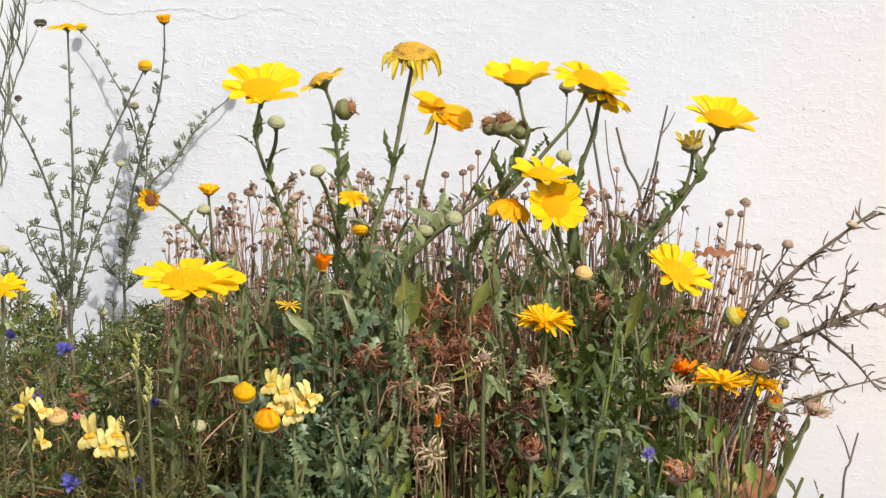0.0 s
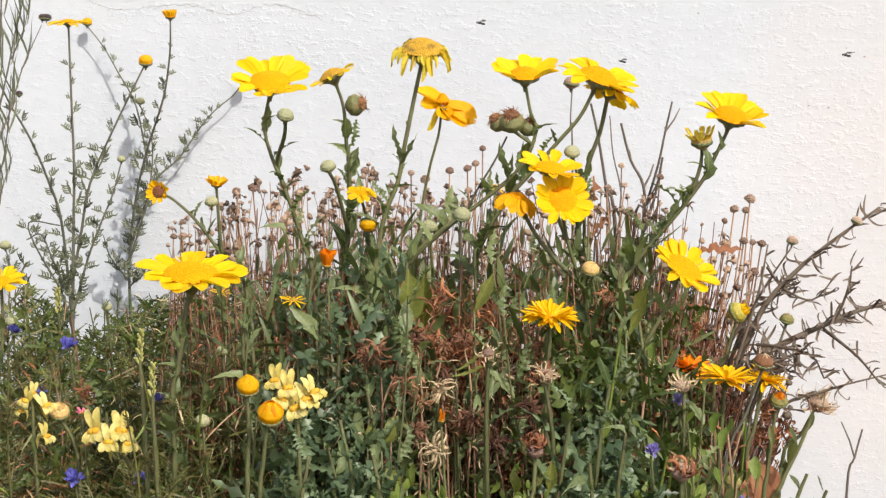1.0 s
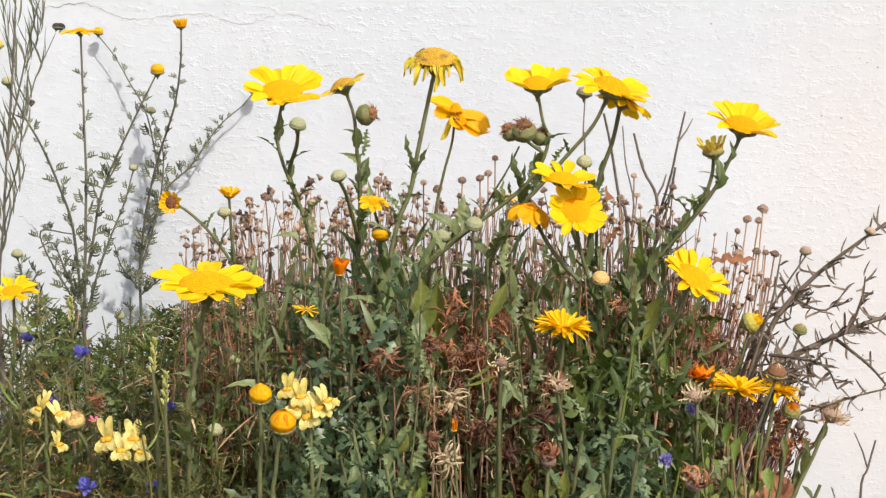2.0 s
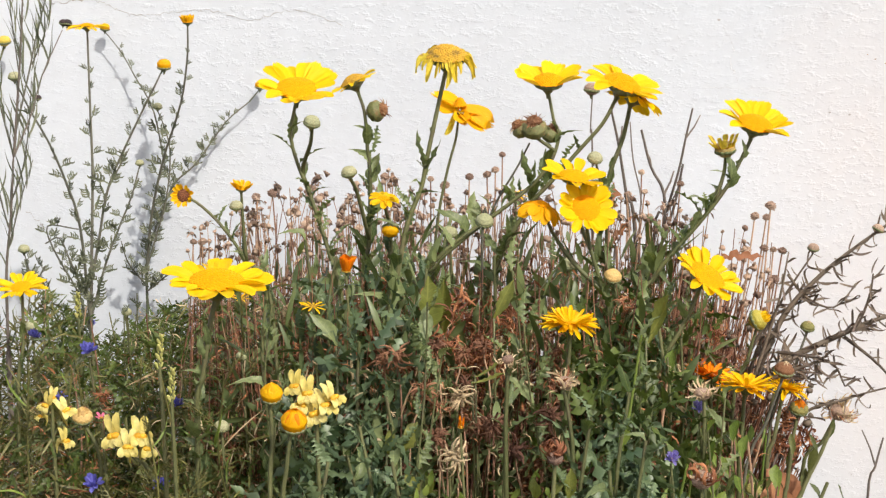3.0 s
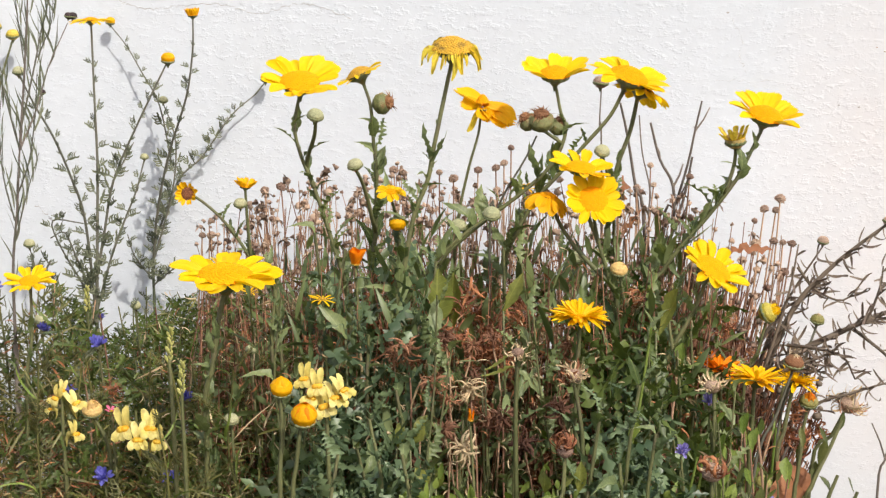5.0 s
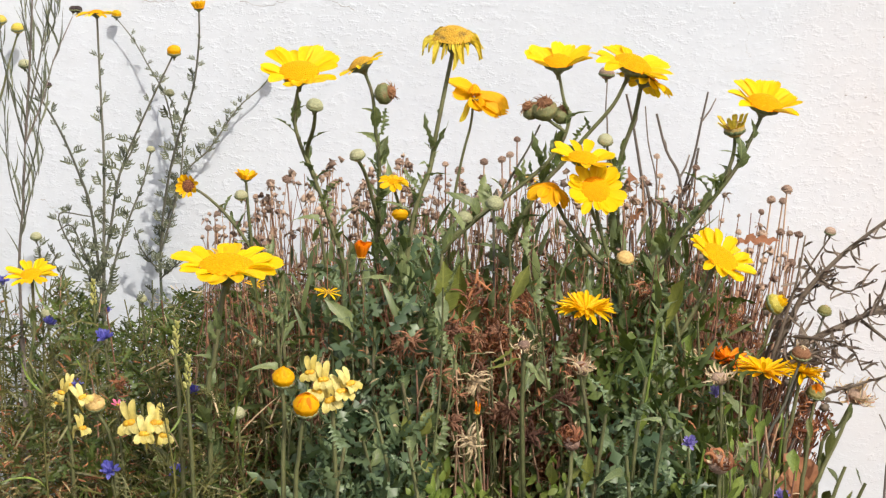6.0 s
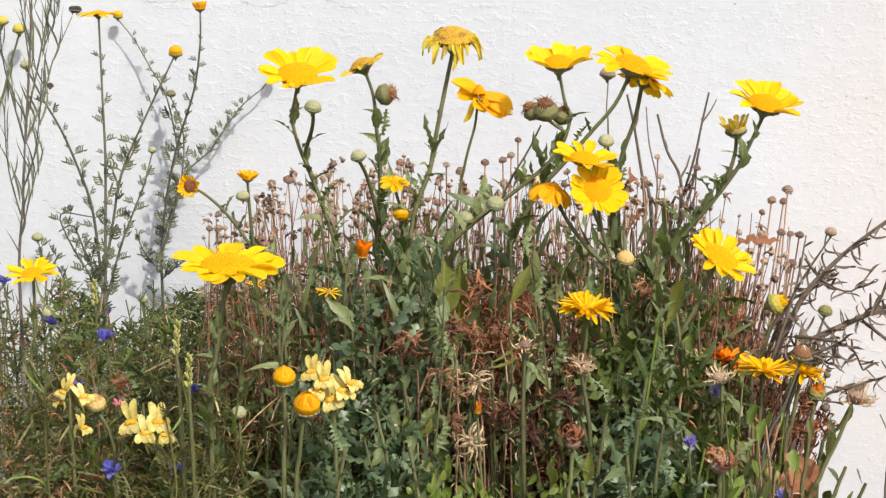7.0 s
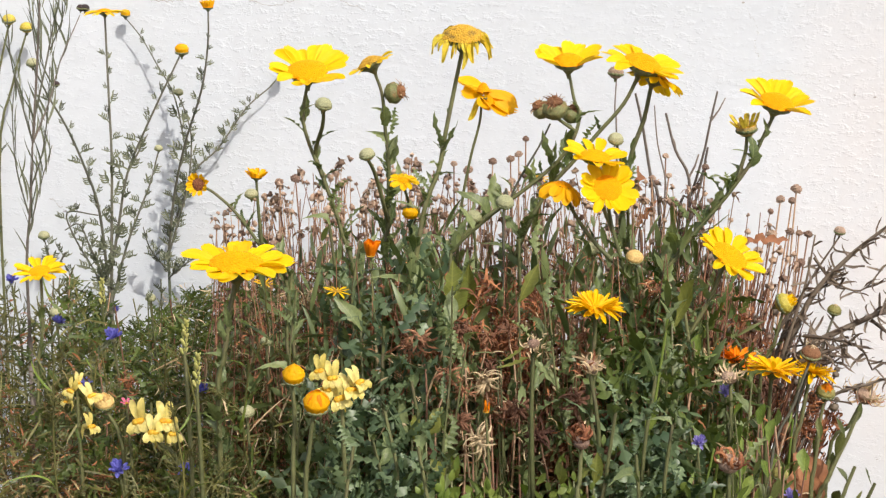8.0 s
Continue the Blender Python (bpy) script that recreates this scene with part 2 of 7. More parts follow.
# ---- shared leaf and petal meshes: unit length along y, facing z ----
def petal_mesh(name, mat, width, droop, cup=0.1, notch=0.06, tipcurl=0.0, seed=0, twist=0.0):
    """A ray petal: narrow at its base, widest past the middle, blunt and toothed at the tip, with two shallow furrows."""
    rnd = random.Random(seed)
    rows, n, w = [], 10, 7
    lean = rnd.uniform(-0.05, 0.05)
    for i in range(n + 1):
        t = i / n
        rise = 0.50 + 0.50 * math.sin(min(1, t / 0.66) * math.pi / 2)
        half = width * 0.5 * rise * (1 if t < 0.66 else math.sqrt(max(0.0, 1 - ((t - 0.66) / 0.365) ** 2)))
        z = -droop * t * t + tipcurl * max(0, t - 0.7) ** 2
        ang = twist * t
        row = []
        for j in range(w):
            s = j / (w - 1) * 2 - 1
            tooth = (-0.6, 0.5, -1.0, 0.6, -1.0, 0.5, -0.6)[j] * notch * 0.55 * max(0.0, t - 0.82) / 0.18
            furrow = -0.05 * width * (j in (2, 4)) * math.sin(math.pi * min(1, t * 1.1))
            x0, z0 = s * half, cup * half * s * s * 2 + furrow
            row.append((x0 * math.cos(ang) - z0 * math.sin(ang) + lean * t * t, t + tooth * rnd.uniform(0.5, 1.3), z + x0 * math.sin(ang) + z0 * math.cos(ang)))
        rows.append(row)
    return Geo().grid(rows).mesh(name, mat)


def lobed_mesh(mat, lobes, width, bend, seed):
    """A toothed, deeply lobed leaf."""
    rnd = random.Random(seed)
    n = lobes * 4
    pts, ws = [], []
    for i in range(n + 1):
        t = i / n
        pts.append(Vector((0.10 * math.sin(t * 4 + seed), t, bend * (t - 1.6 * t * t) + 0.03 * rnd.uniform(-1, 1))))
        env = width * (0.30 + 0.85 * math.sin(min(1, t * 1.06) * math.pi * 0.82)) * (1 - t ** 6 * 0.75)
        saw = (0.30, 0.62, 1.20, 0.80)
        ws.append((env * saw[i % 4] * rnd.uniform(0.5, 1.3), env * saw[(i + 2) % 4] * rnd.uniform(0.5, 1.3)))
    twist = rnd.uniform(-0.7, 0.7)
    side = Vector((math.cos(twist), 0, math.sin(twist)))
    return Geo().blade(pts, ws, side, 0.55).mesh("lobed_leaf", mat)


def blade_mesh(name, mat, width, bend, seed, widest=0.5, twist=0.3, wave=0.12):
    rnd = random.Random(seed)
    rows, n = [], 12
    for i in range(n + 1):
        t = i / n
        mid = Vector((0.07 * math.sin(t * 3 + seed), t - 0.1 * abs(bend) * t * t, bend * (0.5 * t - t * t)))
        w = width * 0.5 * max(0.04, math.sin(math.pi * t ** (math.log(0.5) / math.log(widest)))) + width * 0.06 * (1 - t)
        a = twist * (0.4 + 1.2 * t)
        row = []
        for k in (-1, -0.5, 0, 0.5, 1):
            edge = w * k * (1 + (rnd.uniform(-wave, wave) if abs(k) == 1 else 0))
            lift = 0.30 * abs(k) * w + (rnd.uniform(-wave, wave) * w * 1.2 if abs(k) == 1 else 0)
            row.append(mid + Vector((edge * math.cos(a) - lift * math.sin(a), 0, edge * math.sin(a) + lift * math.cos(a))))
        rows.append(row)
    return Geo().grid(rows).mesh(name, mat)


def feather_mesh(mat, pairs, span, seed, thick=0.018):
    """A finely cut leaf: a midrib with pairs of thread-like leaflets."""
    rnd = random.Random(seed)
    g = Geo()
    mid = [Vector((0.05 * math.sin(3 * t + seed), t, 0.12 * math.sin(t * 2.5))) for t in (i / 6 for i in range(7))]
    g.tube(mid, thick, thick * 0.5, 3)
    for i in range(pairs):
        t = 0.15 + 0.85 * i / pairs
        o = Vector((0.05 * math.sin(3 * t + seed), t, 0.12 * math.sin(t * 2.5)))
        for s in (-1, 1):
            ln = span * (0.5 + 0.9 * math.sin(math.pi * min(1, t * 0.9 + 0.12))) * rnd.uniform(0.7, 1.2)
            tip = o + Vector((s * ln * 0.8, ln * rnd.uniform(0.45, 0.8), ln * rnd.uniform(-0.3, 0.5)))
            midp = (o + tip) / 2 + Vector((0, -0.12 * ln, 0))
            g.tube([o, midp, tip], thick * 0.75, thick * 0.3, 3)
            if ln > span * 0.7:
                g.tube([midp, midp + Vector((s * ln * 0.1, ln * 0.5, ln * 0.1))], thick * 0.6, thick * 0.25, 3)
    return g.mesh("feather_leaf", mat, False)


def comb_mesh(mat, seed):
    """A short arching leaf cut like a comb, its fingers curved towards the tip."""
    rnd = random.Random(seed)
    g = Geo()
    side = -1 if seed % 2 else 1
    at = lambda t: V(side * 0.30 * t * t, t - 0.18 * t * t, 0.10 * math.sin(3 * t))
    g.tube([at(k / 6) for k in range(7)], 0.045, 0.024, 3)
    for i in range(4):
        t = 0.34 + 0.66 * i / 4
        o = at(t)
        for s in (-1, 1):
            ln = rnd.uniform(0.26, 0.42) * (1.1 - 0.35 * t)
            g.blade([o, o + V(s * ln * 0.42, ln * 0.35, 0.04), o + V(s * ln * 0.56, ln * 0.68, 0.02), o + V(s * ln * 0.55, ln * 1.05, rnd.uniform(-0.05, 0.1))], [0.036, 0.050, 0.044, 0.010], V(0.3, -s, 0), 0.3)
    return g.mesh("feather_leaf", mat, False)


PETALS = [petal_mesh("petal", YELLOW, w, d, c, 0.10, 0.25, s, tw) for s, (w, d, c, tw) in enumerate(((0.64, 0.12, 0.14, 0.08), (0.58, 0.20, 0.18, -0.12), (0.68, 0.06, 0.08, 0.04), (0.52, 0.28, 0.24, 0.2), (0.62, 0.16, 0.06, -0.2)))]
GOLD_PETALS = [petal_mesh("petal", GOLD, 0.24, d, 0.2, 0.03, 0.3, s) for s, d in enumerate((0.02, 0.15, -0.08, 0.28))]
ORANGE_PETALS = [petal_mesh("petal", ORANGE, 0.24, d, 0.2, 0.03, 0.3, s) for s, d in enumerate((0.02, 0.15, -0.08))]
DROOP_PETALS = [petal_mesh("petal", FADED, w, d, 0.9, 0.12, -2.0, s, tw) for s, (w, d, tw) in enumerate(((0.40, 0.8, 1.0), (0.46, 0.6, -0.9), (0.30, 1.0, 1.6), (0.42, 0.75, 0.5), (0.26, 0.45, -1.5)))]
CUP = [petal_mesh("petal", TICK, 0.5, -0.1, 0.3, 0.06, 0, k) for k in range(2)]
BROAD_PETALS = [petal_mesh("petal", TICK, 0.82, d, 0.18, 0.15, 0.5, s, tw) for s, (d, tw) in enumerate(((0.1, 0.1), (0.12, -0.15), (0.18, 0.08)))] + [petal_mesh("petal", FADED, 0.22, 0.1, 0.9, 0.05, 0, 4, 1.2)]
BLUE_PETALS = [petal_mesh("petal", BLUE, 0.42, d, 0.3, 0.14, 0.4, s) for s, d in enumerate((-0.2, 0.05, -0.35))]
LILAC_PETALS = [petal_mesh("petal", LILAC, 0.40, d, 0.3, 0.14, 0.4, s) for s, d in enumerate((-0.2, 0.05, -0.35))]
STRAW_PETALS = [blade_mesh("dry_ray", STRAW, 0.12, b, s, 0.4, 0.8, 0.3) for s, b in enumerate((0.9, 1.4, 0.5, -0.4))]
def curl_mesh(mat, width, angle, seed):
    """A dry ray rolled into a hook."""
    rnd = random.Random(seed)
    pts = [V(0.08 * math.sin(t * 2 + seed), math.sin(t) * 0.45 + 0.1 * t, (1 - math.cos(t)) * 0.4) for t in (angle * k / 7 for k in range(8))]
    return Geo().blade(pts, [width * w * rnd.uniform(0.8, 1.2) for w in (0.5, 0.8, 1, 1, 0.9, 0.8, 0.5, 0.15)], V(1, 0, 0.2), 0.4).mesh("dry_ray", mat)


STRAW_CURLS = [curl_mesh(STRAW, 0.06, a, k) for k, a in enumerate((1.6, 2.6, -1.8, 3.4))]
RUST_CURLS = [curl_mesh(RUST, 0.07, a, k) for k, a in enumerate((1.8, 2.8, -2.0, 3.8))]
LOBED = [lobed_mesh(GLAUCOUS, 6 + s % 3, 0.125 + 0.025 * (s % 2), 0.35 - 0.14 * s, s) for s in range(6)]
NARROW = [blade_mesh("narrow_leaf", GLAUCOUS, 0.26 + 0.06 * (s % 2), 1.3 - 0.45 * s, s, 0.45, 0.7 - 0.35 * s, 0.35) for s in range(5)]
DARKS = [blade_mesh("dark_leaf", DARK_LEAF, 0.30, 0.6 - 0.25 * s, s, 0.5) for s in range(4)]
SPOON = [blade_mesh("broad_leaf", FRESH, 0.40, 0.45 - 0.2 * s, s, 0.66, 0.1) for s in range(4)]
FEATHERS = [feather_mesh(FEATHER, 8, 0.22, s) for s in range(4)]
FINE = [comb_mesh(GREY_GREEN, s + 9) for s in range(4)]
NEEDLE = [blade_mesh("needle_leaf", GREY_GREEN, 0.050, b, s, 0.4, 0.3, 0.05) for s, b in enumerate((0.10, -0.12, 0.16))]
CURVED = [curl_mesh(GREY_LEAF, 0.044, a, k) for k, a in enumerate((1.7, -1.5, 2.3, 1.2))]
THREAD = [blade_mesh("grass_leaf", FRESH, 0.06, b, s, 0.4, 0.5) for s, b in enumerate((0.5, -0.6, 1.0))]


def disc_mesh(mat, dome, seed, rows=9, florets=260):
    """A dome of packed florets, radius 1."""
    rnd = random.Random(seed)
    g = Geo()
    g.grid([[Vector((math.cos(b) * r, math.sin(b) * r, dome * (1 - r * r))) for b in (2 * math.pi * j / 20 for j in range(20))] for r in (0.02, 0.3, 0.6, 0.85, 1.0, 0.8)], True)
    for i in range(florets):
        r = math.sqrt((i + 0.5) / florets)
        b = i * 2.39996
        z = dome * (1 - r * r)
        c = Vector((math.cos(b) * r, math.sin(b) * r, z))
        up = (Vector((0, 0, 1)) + c * 0.8 * dome * 2).normalized()
        s, h = 0.066, rnd.uniform(0.012, 0.028)
        a = up.cross(Vector((0.3, 0.9, 0.1))).normalized() * s
        d = up.cross(a)
        g.grid([[c + a, c + d, c - a, c - d], [c + up * h + a * 0.6, c + up * h + d * 0.6, c + up * h - a * 0.6, c + up * h - d * 0.6]], True)
        o = len(g.v) - 4
        g.f.append((o, o + 1, o + 2, o + 3))
    return g.mesh("flower_head", mat, False)


def calyx_mesh(mat, seed):
    """Overlapping green bracts under a head, laid in two rings on one skin, radius 1."""
    prof = [(0.10, -1.25), (0.13, -1.05), (0.18, -0.86), (0.30, -0.68), (0.46, -0.54), (0.56, -0.46), (0.74, -0.36), (0.94, -0.20), (1.02, -0.06), (0.96, 0.06), (0.80, 0.02)]
    rows = []
    for i, (r, z) in enumerate(prof):
        row = []
        for j in range(52):
            b = 2 * math.pi * j / 52
            inner, outer = abs(math.sin(b * 5)), abs(math.cos(b * 6.5))
            k = 1 + (0.10 * inner if i in (3, 4) else 0.0) + (0.10 * outer if i in (7, 8) else 0.0)
            row.append(V(math.cos(b) * r * k, math.sin(b) * r * k, z + (0.10 * inner if i in (4, 5) else 0.0) + (0.14 * outer if i in (8, 9) else 0.0)))
        rows.append(row)
    return Geo().grid(rows, True).mesh("calyx", mat)


def bud_mesh(mat, seed):
    """A round bud whose skin is laid in overlapping scales, radius 1."""
    rows, rings, sides = [], 22, 40
    for i in range(rings + 1):
        e = math.pi * i / rings
        row = []
        for j in range(sides):
            b = 2 * math.pi * j / sides
            lane = (math.pi - e) / math.pi * 5.0
            shift = 0.5 * (int(lane) % 2)
            across = abs(((b / (2 * math.pi) * 10 + shift) % 1) - 0.5) * 2
            step = (lane % 1) * (1 - 0.55 * across)
            r = 0.93 + 0.09 * step
            if e < 0.35:
                r -= 0.10 * (1 - e / 0.35)
            row.append(V(math.sin(e) * math.cos(b) * r, math.sin(e) * math.sin(b) * r, math.cos(e) * 0.82 * r))
        rows.append(row)
    return Geo().grid(rows, True).mesh("bud", mat)


DISCS = [disc_mesh(DISC, 0.34, s) for s in range(3)]
OLD_DISCS = [disc_mesh(OLD_DISC, 0.50, s) for s in range(2)]
FULL_DISC = disc_mesh(DISC, 0.46, 4)
BALL_DISC = disc_mesh(DISC, 1.2, 5)
CALYX = calyx_mesh(plant_mat("green_bracts", (0.12, 0.15, 0.06), (0.20, 0.22, 0.10), 5, 0.55, 0.0, bump=0.5, spot=(0.22, 0.17, 0.06)), 1)
BUD_GREEN = bud_mesh(BUD, 1)
BUD_GREEN_DULL = bud_mesh(plant_mat("dull_green_bracts", (0.13, 0.15, 0.05), (0.22, 0.22, 0.09), 5, 0.6, 0.0, bump=0.5, spot=(0.25, 0.16, 0.07)), 1)
BUD_STRAW = bud_mesh(plant_mat("straw_bud", (0.60, 0.40, 0.14), (0.70, 0.50, 0.20), 5, 0.6, 0.0, bump=0.5), 4)
BUD_STRAW_GREEN = bud_mesh(plant_mat("straw_green_bracts", (0.42, 0.30, 0.09), (0.58, 0.46, 0.20), 5, 0.6, 0.0, bump=0.6, spot=(0.20, 0.19, 0.08)), 4)
BUD_OLIVE = bud_mesh(plant_mat("olive_bud", (0.20, 0.19, 0.05), (0.30, 0.27, 0.08), 5, 0.6, 0.0, bump=0.5), 4)
BUD_LIME = bud_mesh(plant_mat("lime_bud", (0.42, 0.36, 0.05), (0.60, 0.46, 0.06), 5, 0.6, 0.0, bump=0.5), 4)
BUD_GOLD = bud_mesh(TICK, 2)
BUD_BROWN = bud_mesh(BROWN_HEAD, 3)
BUD_DARK = bud_mesh(DARK_BUD, 3)


def stalk(plant, pts, r0, r1, mat=STEM, name="stem", sides=7):
    """A smooth stem through world points, as a part of the plant."""
    base = plant.location
    line = smooth_line([Vector(p) - base for p in pts])
    return part(name, Geo().tube(line, r0, r1, sides).mesh(name, mat), plant), line


def rooted(pts):
    """The same line carried on down to the soil."""
    p = Vector(pts[-1])
    d = p - Vector(pts[-2]) if len(pts) > 1 else Vector((0, 0, -1))
    k = 0.25 if d.z >= 0 else min(0.5, 0.25 * p.z / max(1e-6, -d.z))
    foot = Vector((p.x + d.x * k, p.y, -0.008))
    return [*map(Vector, pts), (p * 0.45 + foot * 0.55) + Vector((0.004, 0, 0)), foot]


def along(line, t):
    """The point at the share t of a line's length."""
    steps = [(b - a).length for a, b in zip(line, line[1:])]
    want = t * sum(steps)
    for a, b, d in zip(line, line[1:], steps):
        if want <= d:
            return a.lerp(b, want / max(d, 1e-9))
        want -= d
    return line[-1]


def leafy(plant, line, pool, count, size, lo=0.0, hi=1.0, rise=0.8, seed=0, name="leaf"):
    """Leaves set spirally along a stem line given in the plant's space, from its top down."""
    rnd = random.Random(seed)
    for i in range(count):
        t = lo + (hi - lo) * (i + rnd.random() * 0.7) / count
        p = along(line, t)
        a = i * 2.4 + seed + rnd.uniform(-0.4, 0.4)
        way = Vector((math.cos(a), math.sin(a), rise * rnd.uniform(0.6, 1.5)))
        part(name, rnd.choice(pool), plant, lay(p, way, (0, 0, 1) if rnd.random() < 0.85 else (0.5, -0.6, 0.4), size * rnd.uniform(0.65, 1.25) * (0.6 + 0.6 * t)))


def daisy(plant, at, normal, size, petals=PETALS, count=16, disc=None, disc_r=0.30, seed=0, lift=0.42, ragged=0.14, calyx=True, gap=(), lost=None):
    """A flower head of that diameter: a disc with its ray petals and bracts; lost is the side on which its rays have fallen."""
    rnd = random.Random(seed)
    r = size * 0.525
    head = part("flower_head", disc or DISCS[seed % 3], plant, aim(Vector(at) - plant.location, normal, seed, r * disc_r))
    k = 1 / disc_r
    for i in range(count):
        a = 2 * math.pi * i / count + rnd.uniform(-0.11, 0.11)
        side = (head.matrix_basis.to_3x3() @ V(-math.sin(a), math.cos(a), 0)).normalized()
        if i in gap or (lost and side.dot(V(*lost)) > 0.80):
            continue
        ln = k * (1 - disc_r * 0.85) * rnd.uniform(1 - ragged * 1.3, 1 + ragged * 0.6)
        m = Matrix.Rotation(a, 4, "Z") @ Matrix.Translation((0, 0.82, -0.05 - 0.07 * (i % 2))) @ Matrix.Rotation(lift + rnd.uniform(-0.16, 0.16), 4, "X") @ Matrix.Rotation(rnd.uniform(-0.16, 0.16), 4, "Y") @ Matrix.Rotation(rnd.uniform(-0.12, 0.12), 4, "Z") @ Matrix.Diagonal((rnd.uniform(0.8, 1.15), 1, 1, 1))
        part("petal", rnd.choice(petals), head, m @ Matrix.Scale(ln, 4))
    if calyx:
        part("calyx", CALYX, head, Matrix.Translation((0, 0, -0.12)) @ Matrix.Diagonal((0.84, 0.84, 0.80, 1)), "green scaly bracts under the flower")
    return head


def bud(plant, at, normal, size, mesh=None, label=""):
    b = part("bud", mesh or BUD_GREEN, plant, aim(Vector(at) - plant.location, normal, 0.3, size / 2), label)
    part("calyx", CALYX, b, Matrix.Translation((0, 0, -0.18)) @ Matrix.Diagonal((0.96, 0.96, 0.85, 1)) if mesh is not BUD_GOLD else Matrix.Translation((0, 0, -0.42)) @ Matrix.Diagonal((0.90, 0.90, 0.8, 1)), "green bracts clasping the bud")
    return b


SEEDY = disc_mesh(RUST, 0.4, 8)
SPENT_BROWN = plant_mat("spent_brown", (0.15, 0.065, 0.03), (0.30, 0.14, 0.06), 6, 0.8, 0.05, bump=0.6)
SPENT_RAYS = [blade_mesh("dry_ray", SPENT_BROWN, 0.16, b, k, 0.4, 0.8) for k, b in enumerate((0.9, 1.4, 0.5))]
CRUMPLE = Geo().ball(V(0, 0, 0.15), 0.74, 9, 16, 0.75, 0.35).mesh("crumpled_floret", SPENT_BROWN, False)


def spent(plant, at, normal, size, seed):
    """A spent head: green bracts round crumpled brown florets with a few withered rays."""
    rnd = random.Random(seed)
    head = part("spent_head", BUD_GREEN_DULL, plant, aim(Vector(at) - plant.location, normal, seed, size / 2))
    part("crumpled_disc", CRUMPLE, head, Matrix.Translation((0, 0, 0.52)) @ Matrix.Scale(0.80, 4))
    for i in range(16):
        m = Matrix.Rotation(i * 2.39996, 4, "Z") @ Matrix.Translation((0, 0.45, 0.6)) @ Matrix.Rotation(rnd.uniform(0.2, 1.3), 4, "X") @ Matrix.Rotation(rnd.uniform(-1, 1), 4, "Y")
        part("dry_ray", rnd.choice(SPENT_RAYS + STRAW_PETALS[:1]), head, m @ Matrix.Scale(rnd.uniform(0.5, 0.85), 4))
    return head


SWAY = []


def sways(plant, at_top, way, lean=0.0):
    SWAY.append((plant, Vector(at_top).z - plant.location.z, way, lean))


# ---- the wall and the soil ----
def wall_y(x, z):
    return -0.0022 * noise.noise(Vector((x * 6, z * 6, 3.0))) - 0.0008 * noise.noise(Vector((x * 30, z * 40, 7.0)))


def wall_and_ground():
    g = Geo()
    nx, nz, x0, x1, z0, z1 = 400, 160, -3.0, 3.0, -0.1, 2.2
    rows = []
    for i in range(nz + 1):
        z = z0 + (z1 - z0) * i / nz
        rows.append([Vector((x, wall_y(x, z), z)) for x in (x0 + (x1 - x0) * j / nx for j in range(nx + 1))])
    g.grid(rows)
    o = len(g.v)
    g.v += [(x0, 0.25, z0), (x1, 0.25, z0), (x1, 0.25, z1), (x0, 0.25, z1)]
    a, b, c, d = 0, nx, (nx + 1) * nz + nx, (nx + 1) * nz
    g.f += [(o + 1, o, o + 3, o + 2), (d, c, o + 2, o + 3), (a, o, o + 1, b), (a, d, o + 3, o), (b, o + 1, o + 2, c)]
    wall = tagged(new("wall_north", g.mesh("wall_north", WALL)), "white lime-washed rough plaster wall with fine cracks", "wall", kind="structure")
    s = Geo()
    n = 60
    rows = []
    for i in range(n + 1):
        v = (i / n * 2 - 1)
        y = 400 * v ** 5 + 1.5 * v - 0.4
        row = []
        for j in range(n + 1):
            u = j / n * 2 - 1
            x = 400 * u ** 5 + 1.5 * u
            row.append(Vector((x, y, 0.012 * noise.noise(Vector((x * 9, y * 9, 0))))))
        rows.append(row)
    tagged(new("ground", s.grid(rows).mesh("ground", SOIL)), "dark brown garden soil under the flowers", "soil", kind="structure")
    return wall


def cracks(wall):
    rnd = random.Random(5)

    def crack(pts, w):
        line = smooth_line(pts, 10)
        g, rows = Geo(), []
        for i, p in enumerate(line):
            q = p + Vector((rnd.uniform(-1, 1) * 0.0012, 0, rnd.uniform(-1, 1) * 0.0015))
            ww = w * rnd.uniform(0.3, 1.2)
            q.y = wall_y(q.x, q.z) - 0.0003
            rows.append([q + Vector((0, 0, ww)), q + Vector((0, -0.0001, 0)), q + Vector((0, 0, -ww))])
        part("crack", g.grid(rows).mesh("crack", CRACK), wall)

    crack([(-0.372, 0.000, 0.716), (-0.357, 0.000, 0.704), (-0.350, 0.000, 0.705), (-0.319, 0.000, 0.710)], 0.0005)
    crack([(-0.319, 0.000, 0.709), (-0.304, 0.000, 0.702), (-0.289, 0.000, 0.696), (-0.274, 0.000, 0.694), (-0.256, 0.000, 0.696), (-0.226, 0.000, 0.698), (-0.205, 0.000, 0.697), (-0.180, 0.000, 0.690), (-0.162, 0.000, 0.694), (-0.139, 0.000, 0.699), (-0.119, 0.000, 0.695), (-0.094, 0.000, 0.686)], 0.00032)
    crack([(0.247, 0.000, 0.686), (0.258, 0.000, 0.668), (0.256, 0.000, 0.653), (0.263, 0.000, 0.638)], 0.00022)
    crack([(0.234, 0.000, 0.631), (0.264, 0.000, 0.630), (0.290, 0.000, 0.629), (0.311, 0.000, 0.622)], 0.0001)
    crack([(-0.385, 0.000, 0.516), (-0.375, 0.000, 0.507), (-0.368, 0.000, 0.501)], 0.0004)


